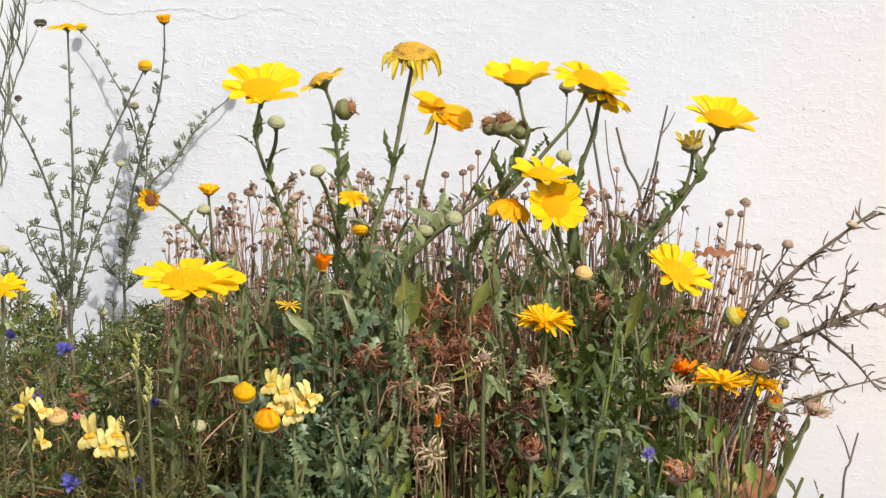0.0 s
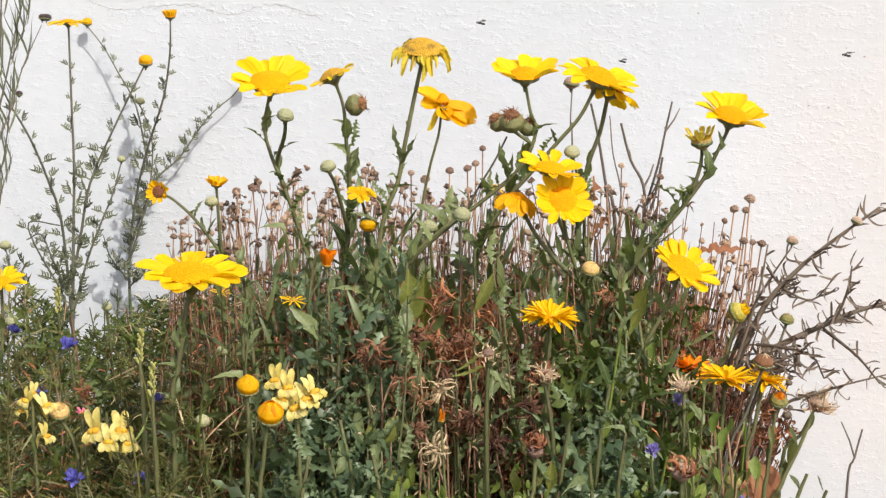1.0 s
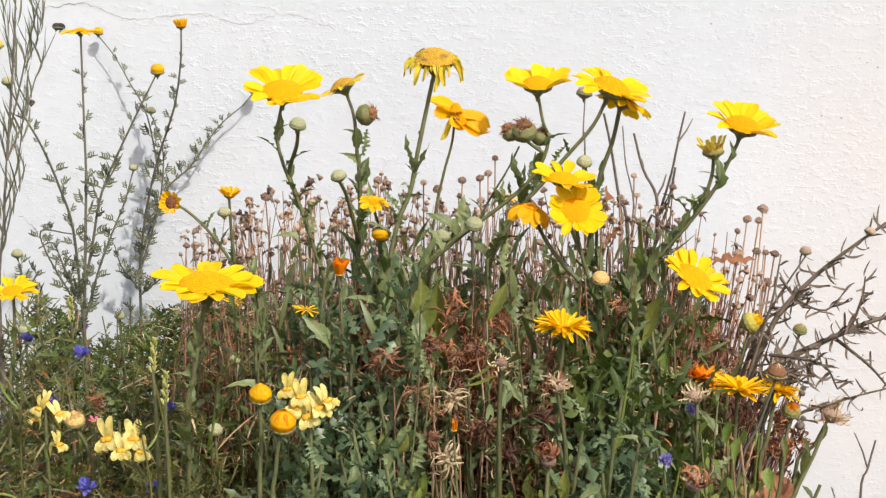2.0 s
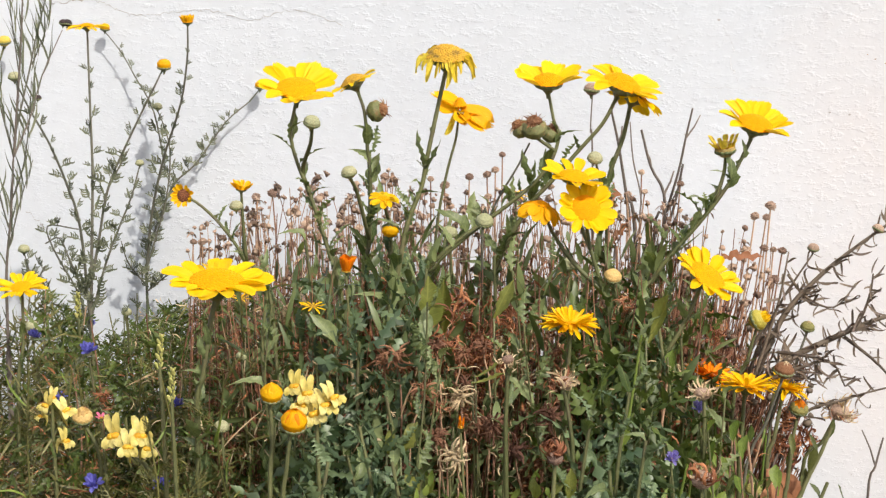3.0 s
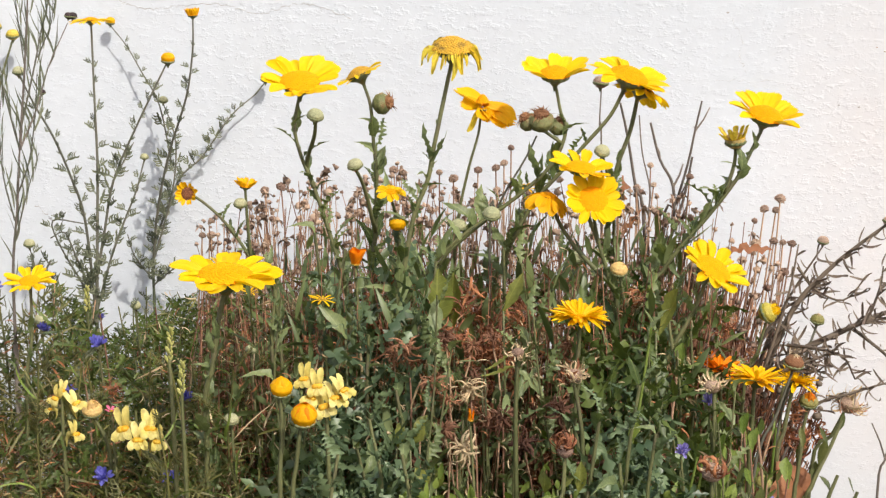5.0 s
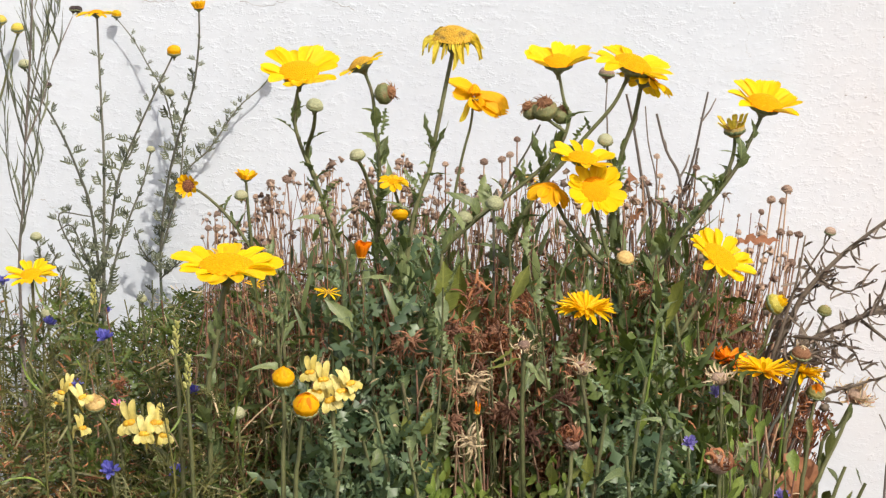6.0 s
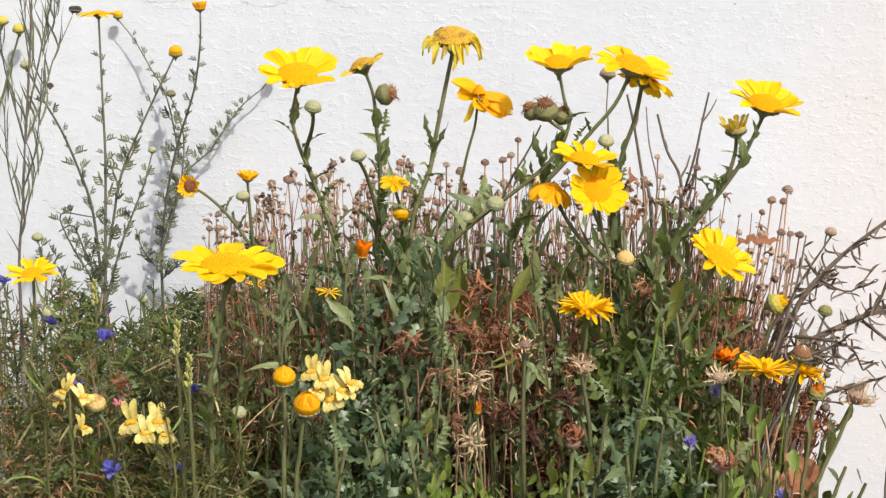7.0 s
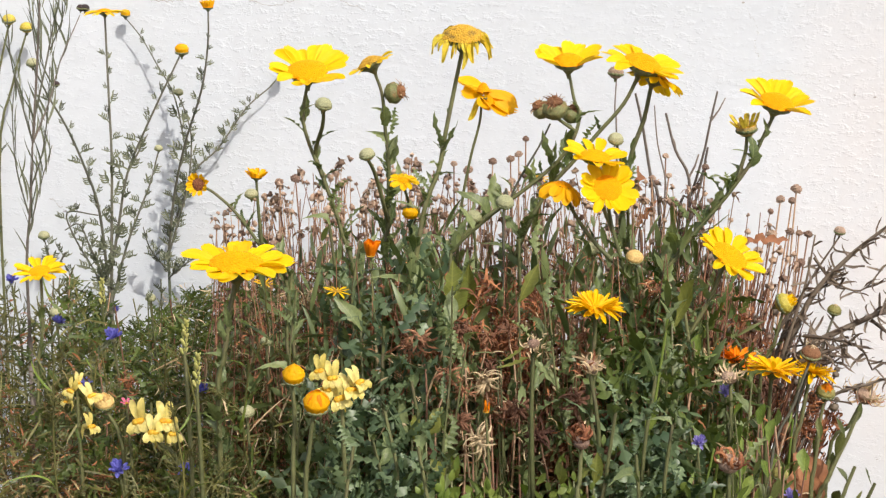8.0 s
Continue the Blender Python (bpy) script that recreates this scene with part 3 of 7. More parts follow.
def chips(wall):
    """Small chipped pits in the plaster."""
    rnd = random.Random(8)
    mats = CRACK, plant_mat("bare_render", (0.30, 0.22, 0.17), (0.45, 0.34, 0.27), 90, 0.95, 0.0)
    for (x, _, z), r, m in (((0.347, 0.000, 0.608), 0.00104, 0), ((0.365, 0.000, 0.606), 0.00117, 0), ((0.244, 0.000, 0.691), 0.00104, 0), ((0.379, 0.000, 0.660), 0.00065, 1), ((0.386, 0.000, 0.656), 0.00078, 1), ((0.396, 0.000, 0.652), 0.00104, 1),
                            ((0.382, 0.000, 0.610), 0.00052, 0), ((0.400, 0.000, 0.601), 0.00065, 0), ((0.315, 0.000, 0.621), 0.00052, 0), ((0.171, 0.000, 0.639), 0.00117, 0), ((0.370, 0.000, 0.506), 0.00046, 0), ((0.380, 0.000, 0.268), 0.00046, 0)):
        n = 9
        ring = [V(x + 1.5 * r * math.cos(a) * rnd.uniform(0.6, 1.2), 0, z + 0.8 * r * math.sin(a) * rnd.uniform(0.6, 1.2)) for a in (2 * math.pi * k / n for k in range(n))]
        for p in ring:
            p.y = wall_y(p.x, p.z) - 0.0003
        g = Geo()
        g.grid([ring, [q.lerp(V(x, wall_y(x, z) - 0.0004, z), 0.6) for q in ring]], True)
        g.f.append(tuple(range(n, 2 * n)))
        part("chip", g.mesh("chip", mats[m]), wall)


wall = wall_and_ground()
cracks(wall)
chips(wall)


# ---- tall corn marigolds ----
MG = "corn marigolds in the bed"


def marigold(label, line, top_r=0.0015, foot_r=0.0024, leaves=26, leaf=0.035, seed=0, upper=0.0, name="corn_marigold"):
    pts = rooted(line)
    p = thing(name, pts[-1], label, "flower", MG)
    _, ln = stalk(p, pts, top_r * 0.74, foot_r * 0.85)
    leafy(p, ln, NARROW * 2 + LOBED[:3], leaves, leaf * 0.95, 0.045 + upper * 0.6, 0.36, 1.7, seed)
    leafy(p, ln, LOBED + NARROW * 2, 4, leaf * 1.1, 0.24, 0.45, 1.5, seed + 3)
    leafy(p, ln, NARROW, 6, leaf * 0.50, 0.03 + upper * 0.5, 0.20, 2.6, seed + 11)
    leafy(p, ln, LOBED[:3] + NARROW[:3], 8, leaf * 0.66, 0.10 + upper * 0.6, 0.36, 2.0, seed + 7)
    return p


def tall_marigolds():
    p = marigold("yellow corn marigold in full bloom on a leafy stem", [(-0.1073, -0.3561, 0.6424), (-0.111, -0.360, 0.619), (-0.107, -0.360, 0.599), (-0.098, -0.360, 0.576), (-0.087, -0.360, 0.542), (-0.077, -0.360, 0.506), (-0.073, -0.360, 0.457)], seed=1)
    daisy(p, (-0.107, -0.360, 0.650), (0.04, -0.46, 0.89), 0.057, seed=1, count=17, disc_r=0.47, lift=0.42)
    stalk(p, [(-0.094, -0.388, 0.625), (-0.096, -0.380, 0.613), (-0.103, -0.360, 0.593), (-0.098, -0.360, 0.576)], 0.0012, 0.0018, name="side_stem")
    bud(p, (-0.094, -0.390, 0.629), (0.2, -0.3, 0.9), 0.0115)
    sways(p, (-0.107, -0.360, 0.649), "a")

    p = marigold("yellow corn marigold turned away, with a spent head beside it", [(-0.0658, -0.3298, 0.6494), (-0.060, -0.330, 0.632), (-0.058, -0.330, 0.606), (-0.056, -0.330, 0.582), (-0.057, -0.330, 0.541), (-0.059, -0.330, 0.492)], seed=2)
    daisy(p, (-0.068, -0.330, 0.654), (-0.42, -0.04, 0.90), 0.034, seed=2, count=12, disc=OLD_DISCS[1], disc_r=0.54, lift=0.15)
    spent(p, (-0.052, -0.330, 0.633), (0.85, -0.35, 0.15), 0.016, 3)
    stalk(p, [(-0.069, -0.368, 0.591), (-0.064, -0.350, 0.576), (-0.057, -0.330, 0.541)], 0.0012, 0.0016, name="side_stem")
    bud(p, (-0.069, -0.370, 0.594), (-0.2, -0.2, 0.9), 0.0110)
    sways(p, (-0.068, -0.330, 0.654), "b2")

    p = marigold("fading corn marigold with shrivelled drooping petals", [(-0.0020, -0.3783, 0.6667), (-0.009, -0.380, 0.634), (-0.015, -0.380, 0.605), (-0.019, -0.380, 0.584), (-0.028, -0.380, 0.561), (-0.035, -0.380, 0.525), (-0.041, -0.380, 0.486)], 0.0019, seed=3, upper=0.08)
    daisy(p, (-0.002, -0.380, 0.6745), (0.03, -0.30, 0.95), 0.041, DROOP_PETALS, 36, OLD_DISCS[0], 0.66, seed=4, lift=-0.04, ragged=0.5)
    sways(p, (-0.005, -0.380, 0.672), "b")

    p = marigold("yellow corn marigold on a branching stem", [(0.0720, -0.2979, 0.6473), (0.076, -0.300, 0.626), (0.080, -0.300, 0.611), (0.070, -0.300, 0.587), (0.043, -0.300, 0.562), (0.002, -0.300, 0.532), (-0.023, -0.300, 0.505), (-0.040, -0.300, 0.469)], seed=4, leaves=28)
    daisy(p, (0.072, -0.300, 0.653), (0.0, -0.28, 0.95), 0.053, seed=5, count=19, disc=FULL_DISC, disc_r=0.43, lift=0.55, lost=(0, -0.98, 0))
    spent(p, (0.053, -0.300, 0.618), (-0.6, -0.3, 0.6), 0.015, 6)
    spent(p, (0.062, -0.305, 0.619), (-0.1, -0.5, 0.8), 0.019, 7)
    spent(p, (0.074, -0.295, 0.614), (0.5, -0.2, 0.8), 0.015, 8)
    stalk(p, [(0.061, -0.300, 0.614), (0.078, -0.300, 0.602)], 0.0012, 0.0014, name="side_stem")
    stalk(p, rooted([(0.059, -0.300, 0.608), (0.050, -0.300, 0.590), (0.038, -0.300, 0.570), (0.030, -0.300, 0.553), (0.025, -0.300, 0.533)]), 0.0007, 0.0011, GREY_STEM, "side_stem")
    sways(p, (0.072, -0.300, 0.654), "c")

    p = marigold("pair of yellow corn marigolds seen nearly edge on", [(0.1251, -0.2790, 0.6427), (0.114, -0.280, 0.621), (0.095, -0.280, 0.599), (0.075, -0.280, 0.576), (0.057, -0.280, 0.555), (0.036, -0.280, 0.512), (0.028, -0.280, 0.465)], 0.0019, seed=5, upper=0.08)
    daisy(p, (0.128, -0.280, 0.650), (0.34, -0.32, 0.93), 0.060, seed=8, count=18, disc=FULL_DISC, disc_r=0.46, lift=0.22, lost=(0, -0.98, 0))
    sways(p, (0.125, -0.280, 0.651), "c")
    p = marigold("yellow corn marigold with drooping lower petals", [(0.1350, -0.2704, 0.6335), (0.130, -0.270, 0.609), (0.121, -0.270, 0.583), (0.117, -0.270, 0.558), (0.114, -0.270, 0.524), (0.122, -0.270, 0.471)], 0.0022, seed=6, upper=0.08)
    daisy(p, (0.138, -0.270, 0.640), (0.40, 0.16, 0.9), 0.046, seed=9, count=17, disc_r=0.44, lift=-0.30)
    sways(p, (0.135, -0.270, 0.641), "c")

    p = marigold("yellow corn marigold on a slanting leafy stem with a half-open flower", [(0.2189, -0.3269, 0.6203), (0.207, -0.330, 0.596), (0.199, -0.330, 0.580), (0.183, -0.330, 0.558), (0.164, -0.330, 0.535), (0.148, -0.330, 0.513), (0.137, -0.330, 0.475)], 0.0018, seed=7, leaf=0.044)
    daisy(p, (0.2185, -0.330, 0.6255), (0.20, -0.36, 0.93), 0.054, seed=10, count=17, disc=FULL_DISC, disc_r=0.46, lift=0.62, lost=(-0.15, -0.98, 0))
    stalk(p, [(0.198, -0.330, 0.605), (0.197, -0.330, 0.590), (0.191, -0.330, 0.570)], 0.0012, 0.0016, name="side_stem")
    daisy(p, (0.197, -0.330, 0.6095), (-0.15, -0.15, 0.95), 0.032, [petal_mesh("petal", FADED, 0.5, -0.1, 0.3, 0.12, 0, k) for k in range(2)], 10, OLD_DISCS[0], 0.45, seed=11, lift=0.80, ragged=0.4, calyx=False)
    bud(p, (0.1975, -0.330, 0.6075), (-0.12, -0.1, 0.95), 0.0150, BUD_STRAW_GREEN)
    sways(p, (0.219, -0.330, 0.624), "d")

    p = marigold("cluster of three yellow corn marigolds on one branching stem", [(0.0960, -0.3549, 0.5651), (0.101, -0.360, 0.538), (0.109, -0.360, 0.510), (0.115, -0.360, 0.473)], seed=8, upper=0.05)
    daisy(p, (0.097, -0.360, 0.569), (0.15, -0.78, 0.60), 0.043, seed=12, count=17, disc_r=0.46)
    stalk(p, [(0.090, -0.350, 0.582), (0.093, -0.345, 0.560), (0.101, -0.360, 0.538)], 0.0012, 0.0016, name="side_stem")
    daisy(p, (0.089, -0.350, 0.590), (0.12, -0.28, 0.95), 0.045, seed=13, count=16, disc_r=0.46)
    stalk(p, [(0.067, -0.343, 0.567), (0.076, -0.340, 0.547), (0.090, -0.350, 0.528), (0.109, -0.360, 0.510)], 0.0012, 0.0018, name="side_stem")
    daisy(p, (0.067, -0.345, 0.5695), (0.25, -0.16, 0.93), 0.036, [petal_mesh("petal", TICK, w, d, 0.10, 0.08, 0, k, tw) for k, (w, d, tw) in enumerate(((0.66, 0.35, 0.1), (0.60, 0.45, -0.2), (0.70, 0.25, 0.05)))], 20, DISCS[1], 0.34, seed=14, lift=-0.42)
    sways(p, (0.097, -0.360, 0.569), "c3")

    p = marigold("large yellow corn marigold low in the bed", [(-0.1486, -0.4487, 0.5229), (-0.154, -0.450, 0.498), (-0.158, -0.450, 0.470), (-0.163, -0.450, 0.432)], 0.0024, seed=9, leaf=0.03)
    daisy(p, (-0.148, -0.450, 0.533), (0.06, -0.20, 0.97), 0.068, seed=15, count=18, disc_r=0.50, lift=0.33, ragged=0.20)
    sways(p, (-0.149, -0.450, 0.534), "e")

    p = marigold("yellow corn marigold leaning out to one side", [(0.1775, -0.3968, 0.5218), (0.167, -0.400, 0.498), (0.148, -0.400, 0.462), (0.134, -0.400, 0.415)], 0.0020, seed=10)
    daisy(p, (0.181, -0.400, 0.528), (0.45, -0.42, 0.80), 0.052, seed=16, count=17, disc_r=0.49)
    sways(p, (0.178, -0.400, 0.529), "f")

    p = marigold("small yellow corn marigold above blue flowers", [(-0.2987, -0.3600, 0.5068), (-0.2993, -0.3600, 0.4692), (-0.3050, -0.3600, 0.4160)], 0.0014, 0.002, seed=11, leaves=5, leaf=0.025)
    daisy(p, (-0.2993, -0.3600, 0.5110), (0.0, -0.36, 0.92), 0.035, [petal_mesh("petal", YELLOW, w, d, 0.16, 0.08, 0.2, k) for k, (w, d) in enumerate(((0.36, 0.12), (0.32, 0.2), (0.40, 0.06)))], 24, seed=17, disc_r=0.40, lift=0.25)
    sways(p, (-0.2993, -0.3600, 0.5110), "g")

    p = marigold("small golden flower just opening over a leafy shoot", [(-0.0452, -0.3687, 0.5731), (-0.041, -0.360, 0.554), (-0.040, -0.360, 0.530), (-0.042, -0.360, 0.490)], 0.0014, 0.002, seed=12, leaves=14, leaf=0.03)
    daisy(p, (-0.045, -0.370, 0.576), (0.05, -0.40, 0.9), 0.021, [petal_mesh("petal", GOLD, 0.7, 0.25, 0.2, 0.08, 0, k) for k in range(2)], 11, None, 0.34, seed=18, lift=0.05)
    bud(p, (-0.040, -0.380, 0.555), (0, -0.3, -0.8), 0.012, BUD_GOLD)
    sways(p, (-0.048, -0.270, 0.564), "c")

    p = marigold("cup-shaped golden flower nodding on a leafy arching stem", [(-0.1803, -0.3974, 0.5786), (-0.169, -0.400, 0.572), (-0.155, -0.400, 0.558), (-0.139, -0.400, 0.534), (-0.121, -0.400, 0.494)], 0.0012, 0.0018, seed=13, leaves=24, leaf=0.024)
    daisy(p, (-0.181, -0.400, 0.579), (-0.25, -0.9, 0.15), 0.018, [petal_mesh("petal", GOLD, 0.6, 0.1, 0.3, 0.1, 0, 3)], 15, SEEDY, 0.50, seed=19, lift=0.75)
    stalk(p, [(-0.142, -0.400, 0.581), (-0.141, -0.400, 0.560), (-0.139, -0.400, 0.534)], 0.0009, 0.0014, name="side_stem")
    daisy(p, (-0.142, -0.400, 0.584), (0.1, -0.1, 0.95), 0.019, CUP, 12, None, 0.42, seed=20, lift=0.75)
    bud(p, (-0.145, -0.405, 0.573), (0, -0.2, 0.9), 0.009)
    sways(p, (-0.181, -0.400, 0.579), "h")

    for at, line, size, seed in (((0.025, -0.360, 0.559), [(0.022, -0.355, 0.554), (0.008, -0.345, 0.541), (-0.010, -0.340, 0.522), (-0.022, -0.330, 0.483)], 0.0125, 21),
                                 ((0.121, -0.360, 0.521), [(0.122, -0.358, 0.517), (0.125, -0.360, 0.490), (0.122, -0.360, 0.437)], 0.0128, 22),
                                 ((0.104, -0.330, 0.600), [(0.105, -0.328, 0.596), (0.111, -0.310, 0.575), (0.119, -0.270, 0.541)], 0.011, 23)):
        p = marigold("unopened pale marigold bud on its stem", line, 0.0012, 0.002, 8, 0.03, seed)
        bud(p, at, (0.1, -0.45, 0.85), size, BUD_STRAW if seed == 22 else BUD_GREEN)
        sways(p, at, "f" if seed == 22 else "c")
    for label, at, size, mesh in (("closed wrinkled brown seed head at the open end of the bed", V(0.226, -0.420, 0.467), 0.0135, bud_mesh(SPENT_BROWN, 3)), ("small olive-green closed head on a thin stem", V(0.254, -0.360, 0.484), 0.0100, BUD_OLIVE)):
        pts = rooted([at - V(0, 0, 0.003), at - V(0.010, 0, 0.034), at - V(0.026, 0, 0.090)])
        p = thing("corn_marigold", pts[-1], label, "flower", MG)
        stalk(p, pts, 0.0009, 0.0013, GREY_STEM)
        b = bud(p, at, (0.15, -0.25, 0.95), size, mesh)
        for k in range(9):
            part("dry_ray", STRAW_CURLS[k % 4], b, Matrix.Rotation(k * 2.4, 4, "Z") @ Matrix.Translation((0, 0.5, 0.55)) @ Matrix.Rotation(1.9, 4, "X") @ Matrix.Scale(0.9, 4))
    p = marigold("marigold bud showing yellow at its tip", [(0.215, -0.380, 0.490), (0.208, -0.380, 0.462), (0.199, -0.380, 0.421)], 0.0013, 0.002, 6, 0.03, 24)
    b = bud(p, (0.215, -0.380, 0.493), (0.75, -0.35, 0.45), 0.0150, BUD_LIME)
    for k in range(12):
        part("petal", GOLD_PETALS[k % 3], b, Matrix.Rotation(k * 2 * math.pi / 12, 4, "Z") @ Matrix.Translation((0, 0.6, 0.5)) @ Matrix.Rotation(1.75, 4, "X") @ Matrix.Scale(0.62, 4) @ Matrix.Diagonal((1.8, 1, 1, 1)))


tall_marigolds()

# ---- orange-yellow tickseed on a wiry stem ----
def tickseed():
    pts = rooted([(0.0135, -0.260, 0.624), (0.0115, -0.260, 0.606), (0.005, -0.260, 0.582), (-0.002, -0.260, 0.548), (-0.006, -0.260, 0.509), (-0.008, -0.260, 0.452)])
    p = thing("tickseed", pts[-1], "golden tickseed flower with broad ragged petals on a wiry stem", "flower")
    stalk(p, pts, 0.0009, 0.0014)
    head = part("flower_head", BALL_DISC, p, Matrix.Translation(Vector((0.0145, -0.263, 0.630)) - p.location) @ Matrix.Scale(0.0054, 4))
    for way, up, size, m in (((-0.80, 0.40, 0.58), (0.75, -0.45, 0.55), 0.026, 2), ((-0.93, -0.15, 0.10), (0.1, -0.7, 0.7), 0.016, 0), ((0.35, -0.55, -0.75), (0.1, -0.8, 0.5), 0.013, 1), ((0.90, 0.55, -0.20), (0, -0.5, 0.9), 0.022, 0), ((0.97, 0.05, -0.42), (0.2, -0.55, 0.85), 0.027, 1),
                             ((0.85, -0.45, -0.55), (0.2, -0.6, 0.8), 0.024, 2), ((0.10, -0.75, -0.45), (0, -0.5, 0.85), 0.015, 1), ((0.2, 0.95, 0.05), (0, -0.4, 0.9), 0.018, 0), ((-0.62, -0.2, -0.80), (-0.4, -0.8, 0.3), 0.021, 3)):
        part("petal", BROAD_PETALS[m], head, lay(Vector(way) * 0.12 + V(0, 1.1 if way[0] < 0 < way[2] else 0.1, -0.55), way, up, size / 0.0054))
    part("calyx", CALYX, head, Matrix.Translation((0, 0, -0.95)) @ Matrix.Scale(0.8, 4))
    sways(p, (0.015, -0.260, 0.623), "orange")


tickseed()


# ---- feathery chamomile close to the wall ----
def chamomile():
    eye = Vector((-0.001, -1.5, 0.72))

    def out(pts, y):
        """The same lines carried off the wall to the depth y."""
        return [eye + (Vector(q) - eye) * ((1.5 + y) / (1.5 + q[1])) for q in pts]

    def branch(p, i, pts, r, n):
        _, line = stalk(p, pts, r * 1.1, r * 0.6, GREY_STEM, "branch", 5)
        n = int(n * 1.55)
        rnd = random.Random(i * 50)
        for k in range(n):
            a = k * 2.4 + i
            q = along(line, 0.05 + 0.87 * (k + rnd.uniform(-0.3, 0.3)) / n)
            part("leaf", FINE[k % 4], p, lay(q, (0.9 * math.cos(a), 0.4 * math.sin(a), 0.8), (0.5 * math.sin(a), -1, 0.3), rnd.uniform(0.0075, 0.0150) * (1.2 - 0.5 * k / n)))

    FAR = -0.21
    base = out([(-0.321, -0.022, 0.405)], FAR)[0]
    foot = Vector((base.x + 0.005, base.y, 0))
    p = thing("yellow_chamomile", foot, "tall feathery chamomile with yellow flower heads against the white wall", "flower")
    stalk(p, [foot, foot * 0.5 + base * 0.5, base], 0.003, 0.0016)
    for i, pts, r, n in ((1, [(-0.320, -0.022, 0.452), (-0.311, -0.022, 0.494), (-0.301, -0.022, 0.540), (-0.278, -0.023, 0.589), (-0.248, -0.024, 0.646)], 0.0012, 15),
                         (3, [(-0.322, -0.022, 0.416), (-0.328, -0.022, 0.504), (-0.339, -0.023, 0.545), (-0.353, -0.023, 0.581), (-0.368, -0.023, 0.609), (-0.381, -0.023, 0.637)], 0.0012, 17),
                         (5, [(-0.324, -0.022, 0.437), (-0.338, -0.023, 0.473), (-0.347, -0.023, 0.494), (-0.360, -0.023, 0.489)], 0.0009, 11),
                         (7, [(-0.321, -0.022, 0.421), (-0.306, -0.022, 0.470), (-0.292, -0.022, 0.505), (-0.281, -0.022, 0.530), (-0.272, -0.022, 0.560)], 0.0010, 13),
                         (8, [(-0.322, -0.023, 0.405), (-0.331, -0.023, 0.442), (-0.350, -0.024, 0.479), (-0.357, -0.024, 0.505), (-0.329, -0.023, 0.502)], 0.0009, 12),
                         (10, [(-0.301, -0.022, 0.540), (-0.289, -0.022, 0.561), (-0.281, -0.022, 0.575)], 0.0008, 6),
                         (11, [(-0.361, -0.022, 0.468), (-0.372, -0.022, 0.452), (-0.377, -0.021, 0.468), (-0.380, -0.021, 0.481)], 0.0008, 7)):
        branch(p, i, out(pts, FAR), r, n)
    for at, size, mesh in (((-0.247, -0.024, 0.650), 0.0112, BUD_GOLD), ((-0.381, -0.023, 0.640), 0.0098, BUD_GREEN), ((-0.272, -0.022, 0.562), 0.0068, BUD_GREEN), ((-0.361, -0.023, 0.621), 0.006, BUD_DARK), ((-0.380, -0.021, 0.484), 0.0092, BUD_GREEN)):
        bud(p, out([at], FAR)[0], (0.05, -0.15, 1), size, mesh)
    sways(p, out([(-0.247, -0.024, 0.650)], FAR)[0], "left")

    pts = rooted(out([(-0.275, -0.210, 0.686), (-0.275, -0.210, 0.621), (-0.275, -0.210, 0.577), (-0.277, -0.210, 0.532), (-0.279, -0.210, 0.496), (-0.281, -0.210, 0.450)], FAR))
    p = thing("yellow_chamomile", pts[-1], "tall chamomile with one flat golden flower on a straight stem", "flower")
    branch(p, 0, pts[:-2][::-1], 0.0014, 14)
    stalk(p, pts[-3:], 0.0015, 0.0028, GREY_GREEN)
    daisy(p, out([(-0.275, -0.210, 0.689)], FAR)[0], (0.02, -0.06, 1), 0.032, [petal_mesh("petal", GOLD, 0.3, 0.12, 0.2, 0.05, 0, 1)], 18, None, 0.36, 3, lift=0.0)
    sways(p, out([(-0.275, -0.210, 0.689)], FAR)[0], "left")

    # the plant that leans out from the foot of the wall
    lean = out([(-0.231, -0.022, 0.685)], -0.11) + out([(-0.232, -0.022, 0.657)], -0.10) + out([(-0.239, -0.021, 0.616)], -0.085) + out([(-0.256, -0.020, 0.566)], -0.06) + out([(-0.268, -0.020, 0.514)], -0.04) + [Vector((-0.273, -0.024, 0.463))]
    pts = rooted(lean)
    p = thing("yellow_chamomile", pts[-1], "half-open yellow chamomile head on a tall feathery stem by the wall", "flower")
    branch(p, 2, pts[:-2][::-1], 0.0012, 18)
    stalk(p, pts[-3:], 0.0013, 0.0024, GREY_GREEN)
    daisy(p, out([(-0.231, -0.022, 0.689)], -0.11)[0], (0, -0.1, 1), 0.019, CUP, 16, None, 0.46, 6, lift=1.05)
    branch(p, 4, [(-0.271, -0.026, 0.483), (-0.249, -0.021, 0.540), (-0.226, -0.019, 0.563), (-0.200, -0.017, 0.599), (-0.178, -0.016, 0.618)], 0.0010, 20)
    branch(p, 6, [(-0.271, -0.030, 0.470), (-0.252, -0.036, 0.530), (-0.247, -0.036, 0.570), (-0.250, -0.036, 0.592), (-0.257, -0.036, 0.611)], 0.0009, 16)
    branch(p, 9, [(-0.252, -0.030, 0.555), (-0.263, -0.022, 0.609), (-0.279, -0.018, 0.639), (-0.292, -0.016, 0.662), (-0.306, -0.015, 0.680)], 0.0008, 9)
    branch(p, 12, [(-0.273, -0.026, 0.452), (-0.286, -0.040, 0.475), (-0.291, -0.045, 0.496)], 0.0008, 8)
    branch(p, 13, [(-0.273, -0.026, 0.446), (-0.254, -0.040, 0.462), (-0.240, -0.045, 0.470)], 0.0008, 8)
    bud(p, (-0.257, -0.036, 0.615), (0.1, -0.2, 1), 0.0085)
